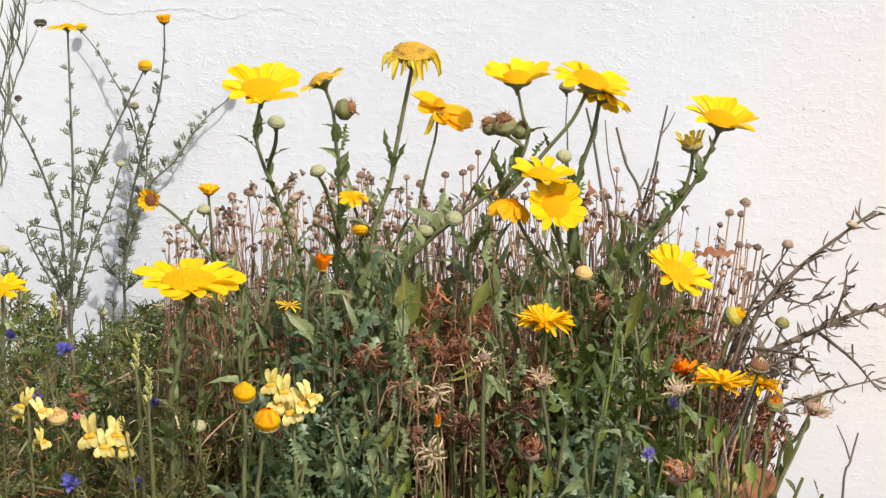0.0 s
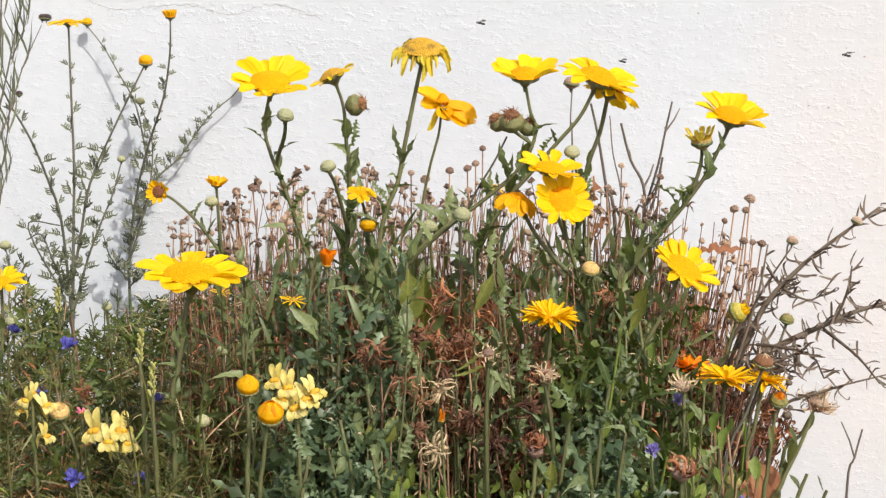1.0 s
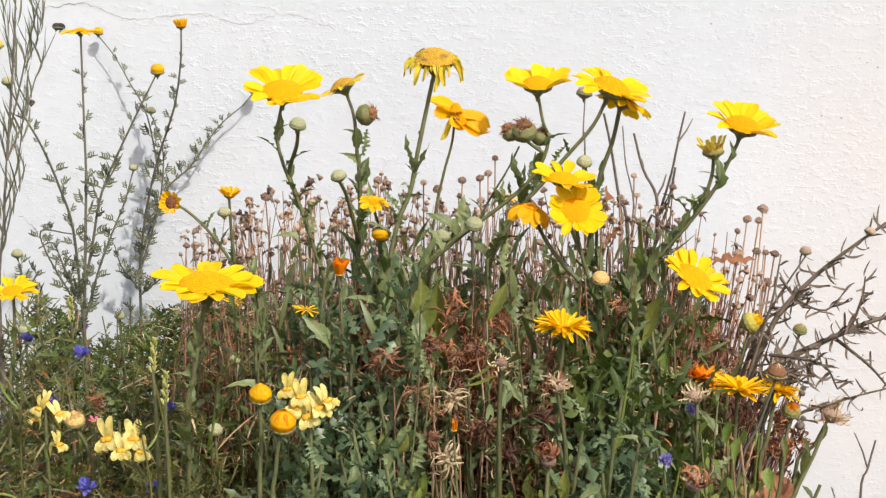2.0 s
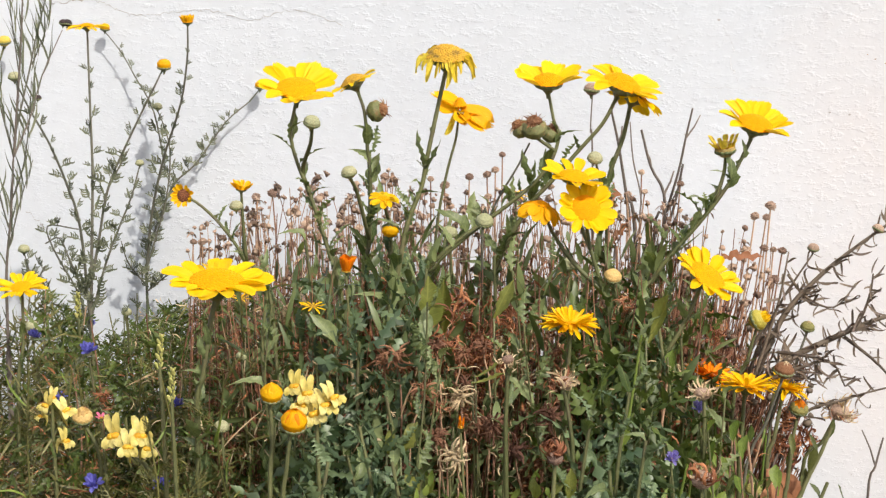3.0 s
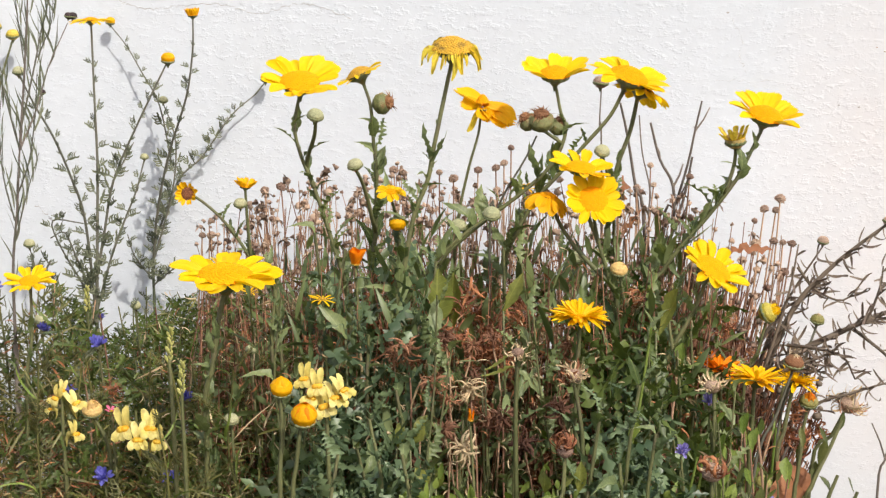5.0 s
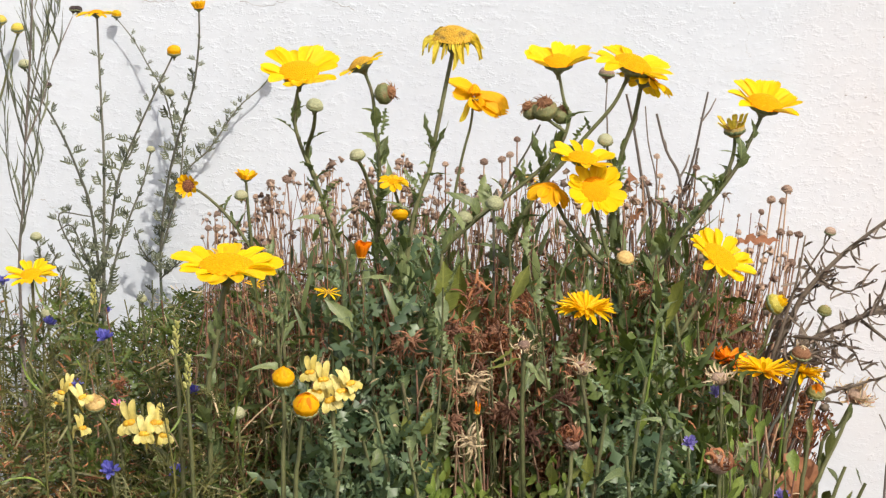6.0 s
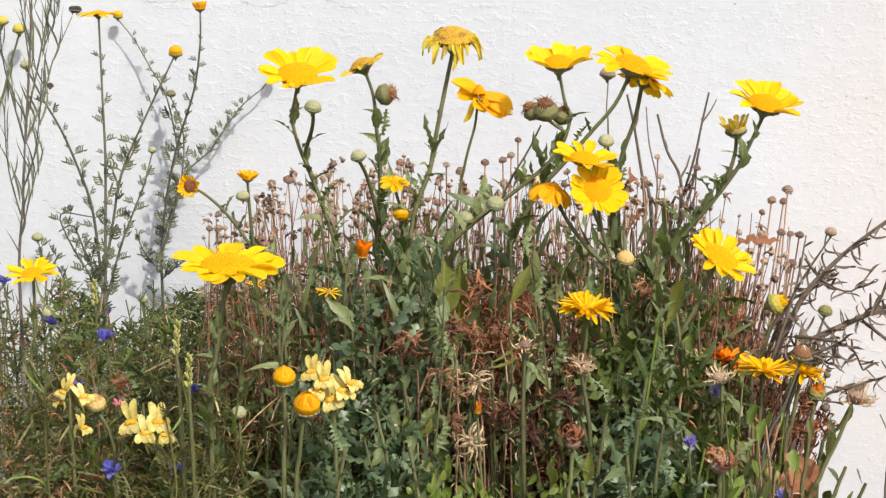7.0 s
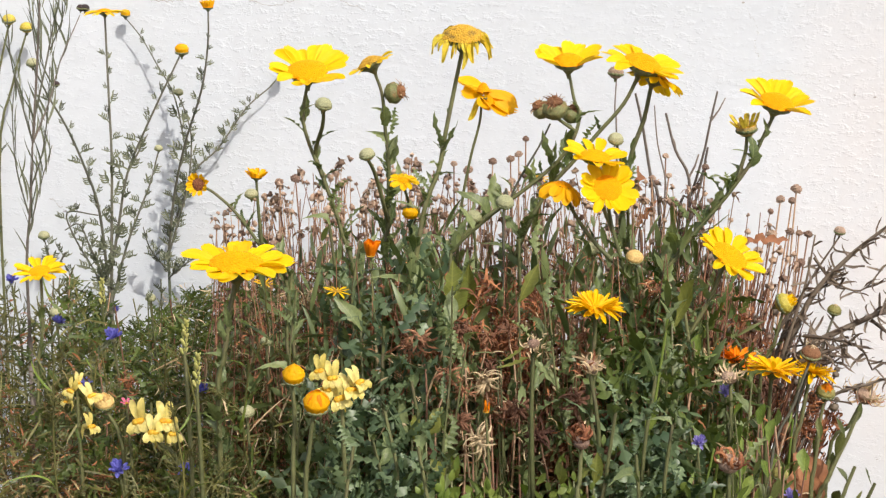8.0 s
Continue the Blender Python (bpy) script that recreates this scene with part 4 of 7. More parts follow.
    bud(p, (-0.168, -0.015, 0.633), (0.1, -0.1, 1), 0.010, BUD_GOLD)
    stalk(p, [(-0.168, -0.015, 0.630), (-0.173, -0.015, 0.624), (-0.178, -0.016, 0.618)], 0.0005, 0.0007, GREY_GREEN, "branch")
    bud(p, (-0.306, -0.014, 0.684), (0.1, -0.1, 1), 0.009, BUD_GOLD)
    sways(p, lean[0], "cup")

    pts = rooted([(-0.3935, -0.024, 0.668), (-0.408, -0.024, 0.622), (-0.424, -0.024, 0.541)])
    p = thing("yellow_chamomile", pts[-1], "single yellow chamomile head on a thin stem near the wall", "flower")
    _, line = stalk(p, pts, 0.0009, 0.0016)
    leafy(p, line, FINE, 8, 0.02, 0.1, 0.5, 1, 4)
    bud(p, (-0.3935, -0.024, 0.672), (0, -0.2, 1), 0.012, BUD_LIME)
    pts = rooted([(-0.409, -0.024, 0.675), (-0.422, -0.024, 0.622), (-0.434, -0.024, 0.541)])
    p = thing("yellow_chamomile", pts[-1], "half-open yellow chamomile head on a thin stem near the wall", "flower")
    _, line = stalk(p, pts, 0.0009, 0.0016)
    leafy(p, line, FINE, 8, 0.02, 0.1, 0.5, 1, 5)
    bud(p, (-0.409, -0.024, 0.679), (0, -0.2, 1), 0.012, BUD_LIME)


chamomile()


# ---- twiggy dark-stemmed plant by the edge of the bed ----
def twiggy():
    foot = Vector((-0.325, -0.300, 0.452))
    foot.z = 0
    p = thing("twiggy_herb", foot, "tall twiggy herb with thin upright grey-brown stems and thread-like leaves", "plant")
    rnd = random.Random(7)
    stalk(p, [foot, Vector((-0.325, -0.300, 0.452))], 0.003, 0.002, GREY_WOOD)
    def branch(i, pts, r, mat):
        _, line = stalk(p, pts, r * 0.75, r * 0.35, mat, "branch", 5)
        for k in range(12):
            a = k * 2.4 + i
            q = line[int((0.05 + 0.9 * k / 12) * (len(line) - 1))]
            part("leaf", NEEDLE[k % 3], p, lay(q, (0.28 * math.cos(a), 0.25 * math.sin(a), 1.0), (math.sin(a), -1, 0), rnd.uniform(0.018, 0.034)))

    branch(0, [(-0.325, -0.300, 0.452), (-0.324, -0.300, 0.511), (-0.319, -0.300, 0.553), (-0.315, -0.300, 0.599)], 0.0018, GREY_WOOD)
    branch(1, [(-0.315, -0.300, 0.597), (-0.310, -0.300, 0.644), (-0.306, -0.300, 0.685), (-0.303, -0.300, 0.725)], 0.0015, GREY_WOOD)
    branch(2, [(-0.315, -0.300, 0.597), (-0.322, -0.300, 0.628), (-0.328, -0.300, 0.660), (-0.329, -0.300, 0.693)], 0.0010, GREY_STEM)
    branch(3, [(-0.314, -0.300, 0.611), (-0.301, -0.300, 0.660), (-0.295, -0.300, 0.685), (-0.283, -0.300, 0.725)], 0.0011, GREY_STEM)
    branch(4, [(-0.315, -0.300, 0.597), (-0.301, -0.300, 0.628), (-0.292, -0.300, 0.656), (-0.276, -0.300, 0.689)], 0.0010, GREY_WOOD)
    branch(5, [(-0.319, -0.300, 0.562), (-0.308, -0.300, 0.591), (-0.302, -0.300, 0.628), (-0.300, -0.300, 0.652)], 0.0009, GREY_STEM)
    branch(6, [(-0.321, -0.300, 0.545), (-0.328, -0.300, 0.578), (-0.329, -0.300, 0.615), (-0.326, -0.300, 0.640)], 0.0009, GREY_STEM)
    branch(7, [(-0.322, -0.300, 0.528), (-0.311, -0.300, 0.566), (-0.301, -0.300, 0.595)], 0.0009, GREY_STEM)
    branch(8, [(-0.309, -0.300, 0.660), (-0.312, -0.300, 0.693), (-0.314, -0.300, 0.721)], 0.0007, GREY_STEM)
    branch(9, [(-0.299, -0.300, 0.664), (-0.288, -0.300, 0.689), (-0.286, -0.300, 0.705)], 0.0007, GREY_STEM)
    for q in ((-0.275, -0.300, 0.694), (-0.272, -0.300, 0.694)):
        bud(p, q, (0.2, 0, 1), 0.0065, BUD_DARK)
    sways(p, (-0.315, -0.300, 0.598), "twig")


twiggy()


# ---- pot marigolds ----
SPIKY = [petal_mesh("petal", plant_mat("bright_gold_petal", (0.87, 0.50, 0.003), (0.90, 0.58, 0.005), 5, 0.5, 0.28, bump=0.3, grain=(4, 0.5, 1), mottle=0.09, gloss=0.2), 0.23, d, 0.3, 0.05, 0.5, s) for s, d in enumerate((0.0, 0.2, -0.15, 0.35))]


def pot_marigold(label, at, line, normal, size, petals, seed, count=34, name="pot_marigold", group="pot marigolds"):
    pts = rooted(line)
    p = thing(name, pts[-1], label, "flower", group)
    _, ln = stalk(p, pts, 0.0013, 0.0022)
    leafy(p, ln, SPOON, 6, 0.045, 0.25, 0.8, 0.9, seed)
    rnd = random.Random(seed)
    r = size / 2
    head = part("flower_head", DISCS[seed % 3], p, aim(Vector(at) - p.location, normal, seed, r * 0.22))
    for i in range(count):
        a = i * 2.39996 + rnd.uniform(-0.1, 0.1)
        ring = i / count
        m = Matrix.Rotation(a, 4, "Z") @ Matrix.Translation((0, 0.7, 0.1 - 0.25 * ring)) @ Matrix.Rotation(0.55 - 0.6 * ring + rnd.uniform(-0.12, 0.12), 4, "X")
        part("petal", rnd.choice(petals), head, m @ Matrix.Scale((3.0 + 0.9 * ring) * rnd.uniform(0.85, 1.08), 4))
    part("calyx", CALYX, head, Matrix.Translation((0, 0, -0.3)) @ Matrix.Scale(1.5, 4))
    return p


def spent_head(label, at, line, normal, size, petals, seed, count=40, spread=0.4):
    """A dried head with curled rays or seeds."""
    pts = rooted(line)
    p = thing("dried_pot_marigold", pts[-1], label, "flower", "dried pot marigold heads")
    stalk(p, pts, 0.0012, 0.002, STEM)
    rnd = random.Random(seed)
    head = part("seed_head", BUD_BROWN, p, aim(Vector(at) - p.location, normal, seed, size * 0.16))
    for i in range(count):
        a = i * 2.39996
        m = Matrix.Rotation(a, 4, "Z") @ Matrix.Translation((0, 0.4, 0.2)) @ Matrix.Rotation(spread + rnd.uniform(-0.5, 0.5), 4, "X") @ Matrix.Rotation(rnd.uniform(-1, 1), 4, "Y")
        part("dry_ray", rnd.choice(petals), head, m @ Matrix.Scale(2.3 * rnd.uniform(0.5, 1.15), 4))
    return p


CLOSED = [petal_mesh("petal", TICK, 0.42, d, 0.3, 0.05, 0, k) for k, d in enumerate((-0.72, -0.85))]
CLOSED_STRAW = [petal_mesh("petal", plant_mat("straw_petal", (0.58, 0.36, 0.10), (0.70, 0.50, 0.18), 5, 0.6, 0.1, bump=0.4, spot=(0.34, 0.20, 0.06)), 0.46, d, 0.4, 0.05, 0, k) for k, d in enumerate((-0.72, -0.85))]
CLOSED_ORANGE = [petal_mesh("petal", ORANGE, 0.42, d, 0.3, 0.05, 0, k) for k, d in enumerate((-0.72, -0.85))]


def pot_marigolds():
    pot_marigold("spiky yellow pot marigold in full bloom", (0.0813, -0.4350, 0.5014), [(0.0813, -0.4350, 0.4977), (0.0803, -0.4350, 0.4743), (0.0766, -0.4350, 0.4360)], (0.03, -0.12, 1), 0.040, SPIKY, 1, 64)
    pot_marigold("golden yellow pot marigold low beside the wall", (0.201, -0.420, 0.456), [(0.200, -0.420, 0.452), (0.199, -0.420, 0.424), (0.198, -0.420, 0.385)], (0.10, -0.05, 1), 0.042, GOLD_PETALS, 2, 54)
    pot_marigold("bright orange pot marigold behind yellow ones", (0.183, -0.380, 0.454), [(0.183, -0.380, 0.448), (0.185, -0.380, 0.413), (0.185, -0.380, 0.372)], (0.3, -0.05, 1), 0.039, ORANGE_PETALS, 3, 52)
    pot_marigold("golden pot marigold tilting to one side", (0.236, -0.380, 0.445), [(0.234, -0.380, 0.441), (0.229, -0.380, 0.409), (0.224, -0.380, 0.372)], (0.22, -0.02, 1), 0.034, GOLD_PETALS, 4, 48)
    def closed_bud(label, at, line, size, mesh, way):
        pts = rooted(line)
        p = thing("pot_marigold", pts[-1], label, "flower", "pot marigolds")
        _, ln = stalk(p, pts, 0.0012, 0.002)
        leafy(p, ln, SPOON, 5, 0.04, 0.25, 0.8, 0.9, 3)
        b = bud(p, at, (0.1, -0.4, 0.9), size, mesh)
        if mesh in (BUD_GOLD, BUD_STRAW) or "orange" in label:
            for k in range(15):
                m = Matrix.Rotation(k * 2 * math.pi / 15, 4, "Z") @ Matrix.Translation((0, 0.93, -0.05)) @ Matrix.Rotation(radians(84 if label.startswith("half") else 92), 4, "X")
                part("petal", (CLOSED_ORANGE if "orange" in label else CLOSED_STRAW if mesh is BUD_STRAW else CLOSED + CLOSED_ORANGE[:1] if label.startswith("half") else CLOSED)[k % (3 if label.startswith("half") else 2)], b, m @ Matrix.Scale((0.95 if label.startswith("half") else 1.25) * (0.9 if k % 2 else 1), 4))
        if way:
            sways(p, at, way)

    closed_bud("closed golden pot marigold bud", (-0.1050, -0.520, 0.4755), [(-0.106, -0.520, 0.470), (-0.105, -0.520, 0.445), (-0.107, -0.520, 0.395)], 0.0142, BUD_GOLD, "low")
    closed_bud("half-closed golden pot marigold bud", (-0.0900, -0.535, 0.4620), [(-0.092, -0.535, 0.456), (-0.095, -0.535, 0.432), (-0.098, -0.535, 0.388)], 0.0165, BUD_GOLD, "low")
    closed_bud("pale straw-coloured pot marigold bud", (-0.240, -0.440, 0.439), [(-0.239, -0.440, 0.434), (-0.230, -0.440, 0.414), (-0.228, -0.440, 0.375)], 0.0140, BUD_STRAW, "straw")
    closed_bud("green pot marigold bud with an orange tip", (0.250, -0.360, 0.425), [(0.249, -0.360, 0.419), (0.245, -0.360, 0.391), (0.244, -0.360, 0.349)], 0.0135, BUD_OLIVE, "")
    closed_bud("yellow-green pot marigold bud low among stems", (0.204, -0.440, 0.390), [(0.205, -0.440, 0.386), (0.205, -0.440, 0.352), (0.204, -0.440, 0.336)], 0.011, BUD_OLIVE, "")
    spent_head("dried straw-coloured seed head with hanging rays", (0.0391, -0.4750, 0.4861), [(0.0391, -0.4750, 0.4833), (0.0382, -0.4750, 0.4544), (0.0382, -0.4750, 0.4172)], (0, -0.2, 1), 0.025, STRAW_CURLS, 1, spread=-0.9)
    spent_head("dried tawny seed head with curled rays", (0.0750, -0.4750, 0.4711), [(0.0750, -0.4750, 0.4656), (0.0796, -0.4750, 0.4390), (0.0815, -0.4750, 0.4015)], (0, -0.5, 0.8), 0.032, STRAW_CURLS + RUST_CURLS[:1], 2, spread=0.2)
    spent_head("dried reddish-brown seed head with curled rays", (0.0659, -0.5300, 0.4375), [(0.0659, -0.5300, 0.4347), (0.0650, -0.5300, 0.4120), (0.0640, -0.5300, 0.3829)], (0, -0.3, 1), 0.032, RUST_CURLS, 3, spread=0.5)
    spent_head("large curled brown seed head", (0.1530, -0.5450, 0.4289), [(0.1530, -0.5450, 0.4252), (0.1530, -0.5450, 0.4029), (0.1511, -0.5450, 0.3779)], (0, -0.5, 1), 0.042, RUST_CURLS * 2 + STRAW_CURLS[:2], 4, spread=0.5)
    spent_head("drooping dried seed head against the wall", (0.293, -0.300, 0.407), [(0.290, -0.300, 0.402), (0.281, -0.300, 0.383), (0.266, -0.300, 0.352)], (0.2, -0.2, 1), 0.050, STRAW_CURLS + RUST_CURLS[:1], 5, 60, spread=-0.6)
    spent_head("dried yellow-brown seed head", (0.250, -0.300, 0.443), [(0.250, -0.300, 0.439), (0.242, -0.300, 0.409), (0.236, -0.300, 0.361)], (0, -0.2, 1), 0.022, STRAW_CURLS, 6, spread=0.3)
    spent_head("withered pale pot marigold with hanging rays", (0.167, -0.450, 0.458), [(0.168, -0.450, 0.455), (0.169, -0.450, 0.425), (0.169, -0.450, 0.386)], (0, -0.1, 1), 0.034, STRAW_CURLS, 7, spread=-0.5)
    spent_head("crumpled dark red-brown seed head", (0.031, -0.340, 0.432), [(0.031, -0.340, 0.427), (0.030, -0.340, 0.394), (0.029, -0.340, 0.351)], (0, -0.4, 1), 0.032, RUST_CURLS, 8, spread=0.3)
    spent_head("crumpled brown seed head among leaves", (-0.024, -0.360, 0.424), [(-0.024, -0.360, 0.420), (-0.025, -0.360, 0.391), (-0.026, -0.360, 0.349)], (0, -0.4, 1), 0.026, RUST_CURLS + STRAW_CURLS, 9, spread=0.2)


pot_marigolds()


# ---- toadflax ----
def floret_meshes():
    g = Geo()
    for k in (-1, 1):
        g.blade([V(k * 0.08, -0.05, 0.05), V(k * 0.14, -0.06, 0.30), V(k * 0.20, -0.02, 0.56), V(k * 0.26, 0.06, 0.82), V(k * 0.32, 0.18, 1.0)], [0.16, 0.20, 0.22, 0.20, 0.08], V(1, 0, 0), 0.45)
    for k in (-1, 0, 1):
        g.blade([V(k * 0.10, -0.30, 0.0), V(k * 0.22, -0.52, -0.08), V(k * 0.34, -0.68, -0.20), V(k * 0.42, -0.74, -0.36), V(k * 0.46, -0.70, -0.50)], [0.16, 0.22, 0.24, 0.20, 0.07], V(1, 0, 0), -0.35)
    g.tube([V(0, -0.1, 0.05), V(0, 0.35, -0.05), V(0, 0.55, -0.5), V(0, 0.5, -1.1)], 0.28, 0.03, 7)
    lip = Geo()
    for k in (-1, 1):
        lip.ball(V(k * 0.11, -0.42, 0.02), 0.23, 6, 10, 0.75, 0.12)
    return g.mesh("floret", CREAM), lip.mesh("palate", LIP)


FLORET, PALATE = floret_meshes()


def toadflax(label, line, tops, seed, leaf_pool):
    pts = rooted(line)
    p = thing("toadflax", pts[-1], label, "flower", "toadflax")
    _, ln = stalk(p, pts, 0.0010, 0.002)
    leafy(p, ln, leaf_pool, 12, 0.03, 0.1, 0.7, 1.0, seed)
    rnd = random.Random(seed)
    for at, turn, size in tops:
        f = part("floret", FLORET, p, Matrix.Translation(Vector(at) - p.location) @ Matrix.Rotation(radians(turn), 4, "Z") @ Matrix.Rotation(rnd.uniform(-0.3, 0.3), 4, "Y") @ Matrix.Rotation(rnd.uniform(-0.35, 0.25), 4, "X") @ Matrix.Scale(size * 1.15, 4))
        part("palate", PALATE, f, None, "orange palate")


def toadflaxes():
    toadflax("cream and orange toadflax flowers on a leafy spike", [(-0.208, -0.460, 0.444), (-0.206, -0.460, 0.420), (-0.187, -0.460, 0.382)],
             (((-0.214, -0.462, 0.434), -15, 0.0112), ((-0.200, -0.462, 0.432), 25, 0.0112), ((-0.205, -0.468, 0.427), 5, 0.0098), ((-0.195, -0.466, 0.426), 35, 0.0085)), 1, THREAD)
    toadflax("pale toadflax spike with cream flowers and buds", [(-0.258, -0.450, 0.453), (-0.258, -0.450, 0.424), (-0.257, -0.450, 0.386)],
             (((-0.260, -0.452, 0.451), -25, 0.0068), ((-0.250, -0.452, 0.446), 45, 0.0080), ((-0.258, -0.448, 0.455), 10, 0.0055), ((-0.264, -0.450, 0.442), -50, 0.0052), ((-0.251, -0.455, 0.427), 60, 0.0075)), 2, THREAD)
    toadflax("pale yellow toadflax flowers behind marigold leaves", [(-0.0823, -0.5050, 0.4722), (-0.0805, -0.5050, 0.4477), (-0.0796, -0.5050, 0.4106)],
             (((-0.0927, -0.5050, 0.4765), -20, 0.0085), ((-0.0859, -0.5050, 0.4722), 0, 0.0090), ((-0.0769, -0.5050, 0.4631), 30, 0.0100), ((-0.0827, -0.5050, 0.4601), 10, 0.0100), ((-0.0724, -0.5050, 0.4685), 50, 0.0090), ((-0.0891, -0.5050, 0.4647), -10, 0.0085)), 3, NARROW)
    for i, (x, pts) in enumerate(((0, [(-0.178, -0.490, 0.503), (-0.180, -0.490, 0.487), (-0.179, -0.490, 0.465), (-0.178, -0.490, 0.428)]), (1, [(-0.169, -0.505, 0.485), (-0.170, -0.505, 0.469), (-0.170, -0.505, 0.451), (-0.169, -0.505, 0.415)]), (2, [(-0.284, -0.250, 0.485), (-0.284, -0.250, 0.467), (-0.284, -0.250, 0.440)]))):
        pts = rooted(pts)
        p = thing("toadflax", pts[-1], "slender toadflax spike of pale yellow-green seed pods", "flower", "toadflax")
        _, ln = stalk(p, pts, 0.0008, 0.0018)
        leafy(p, ln, THREAD, 8, 0.03, 0.3, 0.8, 1.0, i)
        for k in range(18):
            a, q = k * 2.4, ln[0].lerp(ln[5], k / 17)
            part("pod", SPIKE_POD, p, lay(q, (math.cos(a) * 0.5, math.sin(a) * 0.5, 0.9), (0, -1, 0.2), 0.0060 * (0.55 + 0.5 * ((k * 7) % 5) / 4)))


SPIKE_POD = Geo().ball(V(0, 0.5, 0), 0.20, 6, 8, 2.3, 0.12, V(0, 1, 0)).tube([V(0, 0, 0), V(0, 0.3, 0)], 0.1, 0.15, 5).mesh("pod", plant_mat("pale_pod", (0.42, 0.43, 0.12), (0.55, 0.52, 0.18), 4, 0.6, 0.2, bump=0.3))
toadflaxes()


# ---- cornflowers ----
def cornflower(at, normal, size, petals, label, seed):
    a = Vector(at)
    pts = rooted([a - Vector(normal).normalized() * 0.004, a + V(0.004, 0.004, -0.05), a + V(0.006, 0.006, -0.12)])
    p = thing("cornflower", pts[-1], label, "flower", "cornflowers")
    _, ln = stalk(p, pts, 0.0008, 0.0014)
    leafy(p, ln, THREAD, 6, 0.04, 0.2, 0.8, 1.2, seed)
    rnd = random.Random(seed)
    head = part("flower_head", BUD_BROWN if petals is LILAC_PETALS else BUD_GREEN, p, aim(a - p.location, normal, seed, size * 0.16))
    for i in range(22):
        m = Matrix.Rotation(i * 2.39996, 4, "Z") @ Matrix.Translation((0, 0.3, 0.55)) @ Matrix.Rotation(0.2 + 0.9 * (1 - i / 22) + rnd.uniform(-0.2, 0.2), 4, "X")
        part("petal", rnd.choice(petals), head, m @ Matrix.Scale(2.7 * rnd.uniform(0.7, 1.1), 4))


cornflower((-0.253, -0.360, 0.464), (0.05, -0.5, 0.85), 0.016, BLUE_PETALS, "vivid blue cornflower among fine leaves", 1)
cornflower((-0.307, -0.300, 0.462), (0.3, -0.3, 0.8), 0.014, BLUE_PETALS, "violet-blue cornflower among stems", 2)
cornflower((-0.228, -0.470, 0.401), (0, -0.6, 0.8), 0.017, BLUE_PETALS, "deep blue cornflower low in the bed", 3)
cornflower((-0.187, -0.460, 0.396), (0.2, -0.5, 0.8), 0.017, BLUE_PETALS, "deep blue cornflower low in the bed", 4)
cornflower((-0.269, -0.380, 0.436), (0.1, -0.4, 0.8), 0.010, BLUE_PETALS, "small blue cornflower half hidden by leaves", 5)
cornflower((-0.188, -0.380, 0.431), (0.3, -0.4, 0.8), 0.012, BLUE_PETALS, "small blue cornflower half hidden by leaves", 6)
cornflower((-0.290, -0.180, 0.447), (0, -0.2, 0.9), 0.012, BLUE_PETALS, "dark blue cornflower at the foot of a chamomile", 7)
cornflower((0.144, -0.480, 0.422), (0.1, -0.6, 0.8), 0.013, LILAC_PETALS, "round lilac-blue flower head among leaves", 8)
cornflower((0.167, -0.440, 0.444), (0, -0.4, 0.8), 0.013, LILAC_PETALS, "small lilac flower under a withered head", 9)
cornflower((0.079, -0.420, 0.433), (0.1, -0.5, 0.8), 0.008, LILAC_PETALS, "tiny lilac flower in the shade", 10)
cornflower((0.205, -0.470, 0.383), (0.1, -0.5, 0.8), 0.013, LILAC_PETALS, "round lilac-blue flower head among leaves", 11)
cornflower((-0.340, -0.300, 0.494), (0.1, -0.5, 0.8), 0.012, BLUE_PETALS, "violet-blue cornflower among stems", 12)


def small_flowers():
    for name, at, size, petals, n, label, lift in (
            ("poppy", (-0.069, -0.385, 0.528), 0.026, [petal_mesh("petal", ORANGE, 0.75, 0.05, 0.5, 0.08, 0, k) for k in range(2)], 7, "small orange poppy bud just opening", 1.35),
            ("poppy", (0.009, -0.475, 0.442), 0.016, ORANGE_PETALS, 5, "small closed orange poppy among leaves", 1.45),
            ("catchfly", (-0.226, -0.450, 0.441), 0.010, [petal_mesh("petal", PINK, 0.6, 0.1)], 6, "small pink flower beside the toadflax", 0.6),
            ("tickseed", (-0.091, -0.400, 0.506), 0.019, GOLD_PETALS, 10, "golden flower half hidden among brown stalks", 0.1),
            ("tickseed", (-0.149, -0.330, 0.498), 0.016, GOLD_PETALS, 9, "golden flower half hidden under a marigold", 0.3),
            ("tickseed", (0.053, -0.220, 0.561), 0.022, GOLD_PETALS, 10, "golden flower half hidden behind a stem", 0.1)):
        pts = rooted([Vector(at) + V(0, 0, -0.004), Vector(at) + V(0.003, 0, -0.06), Vector(at) + V(0.004, 0, -0.12)])
        p = thing(name, pts[-1], label, "flower")
        stalk(p, pts, 0.0008, 0.0015)
        daisy(p, at, (0.1, -0.25, 0.95), size, petals, n, OLD_DISCS[0], 0.25, 3, lift=lift)


small_flowers()


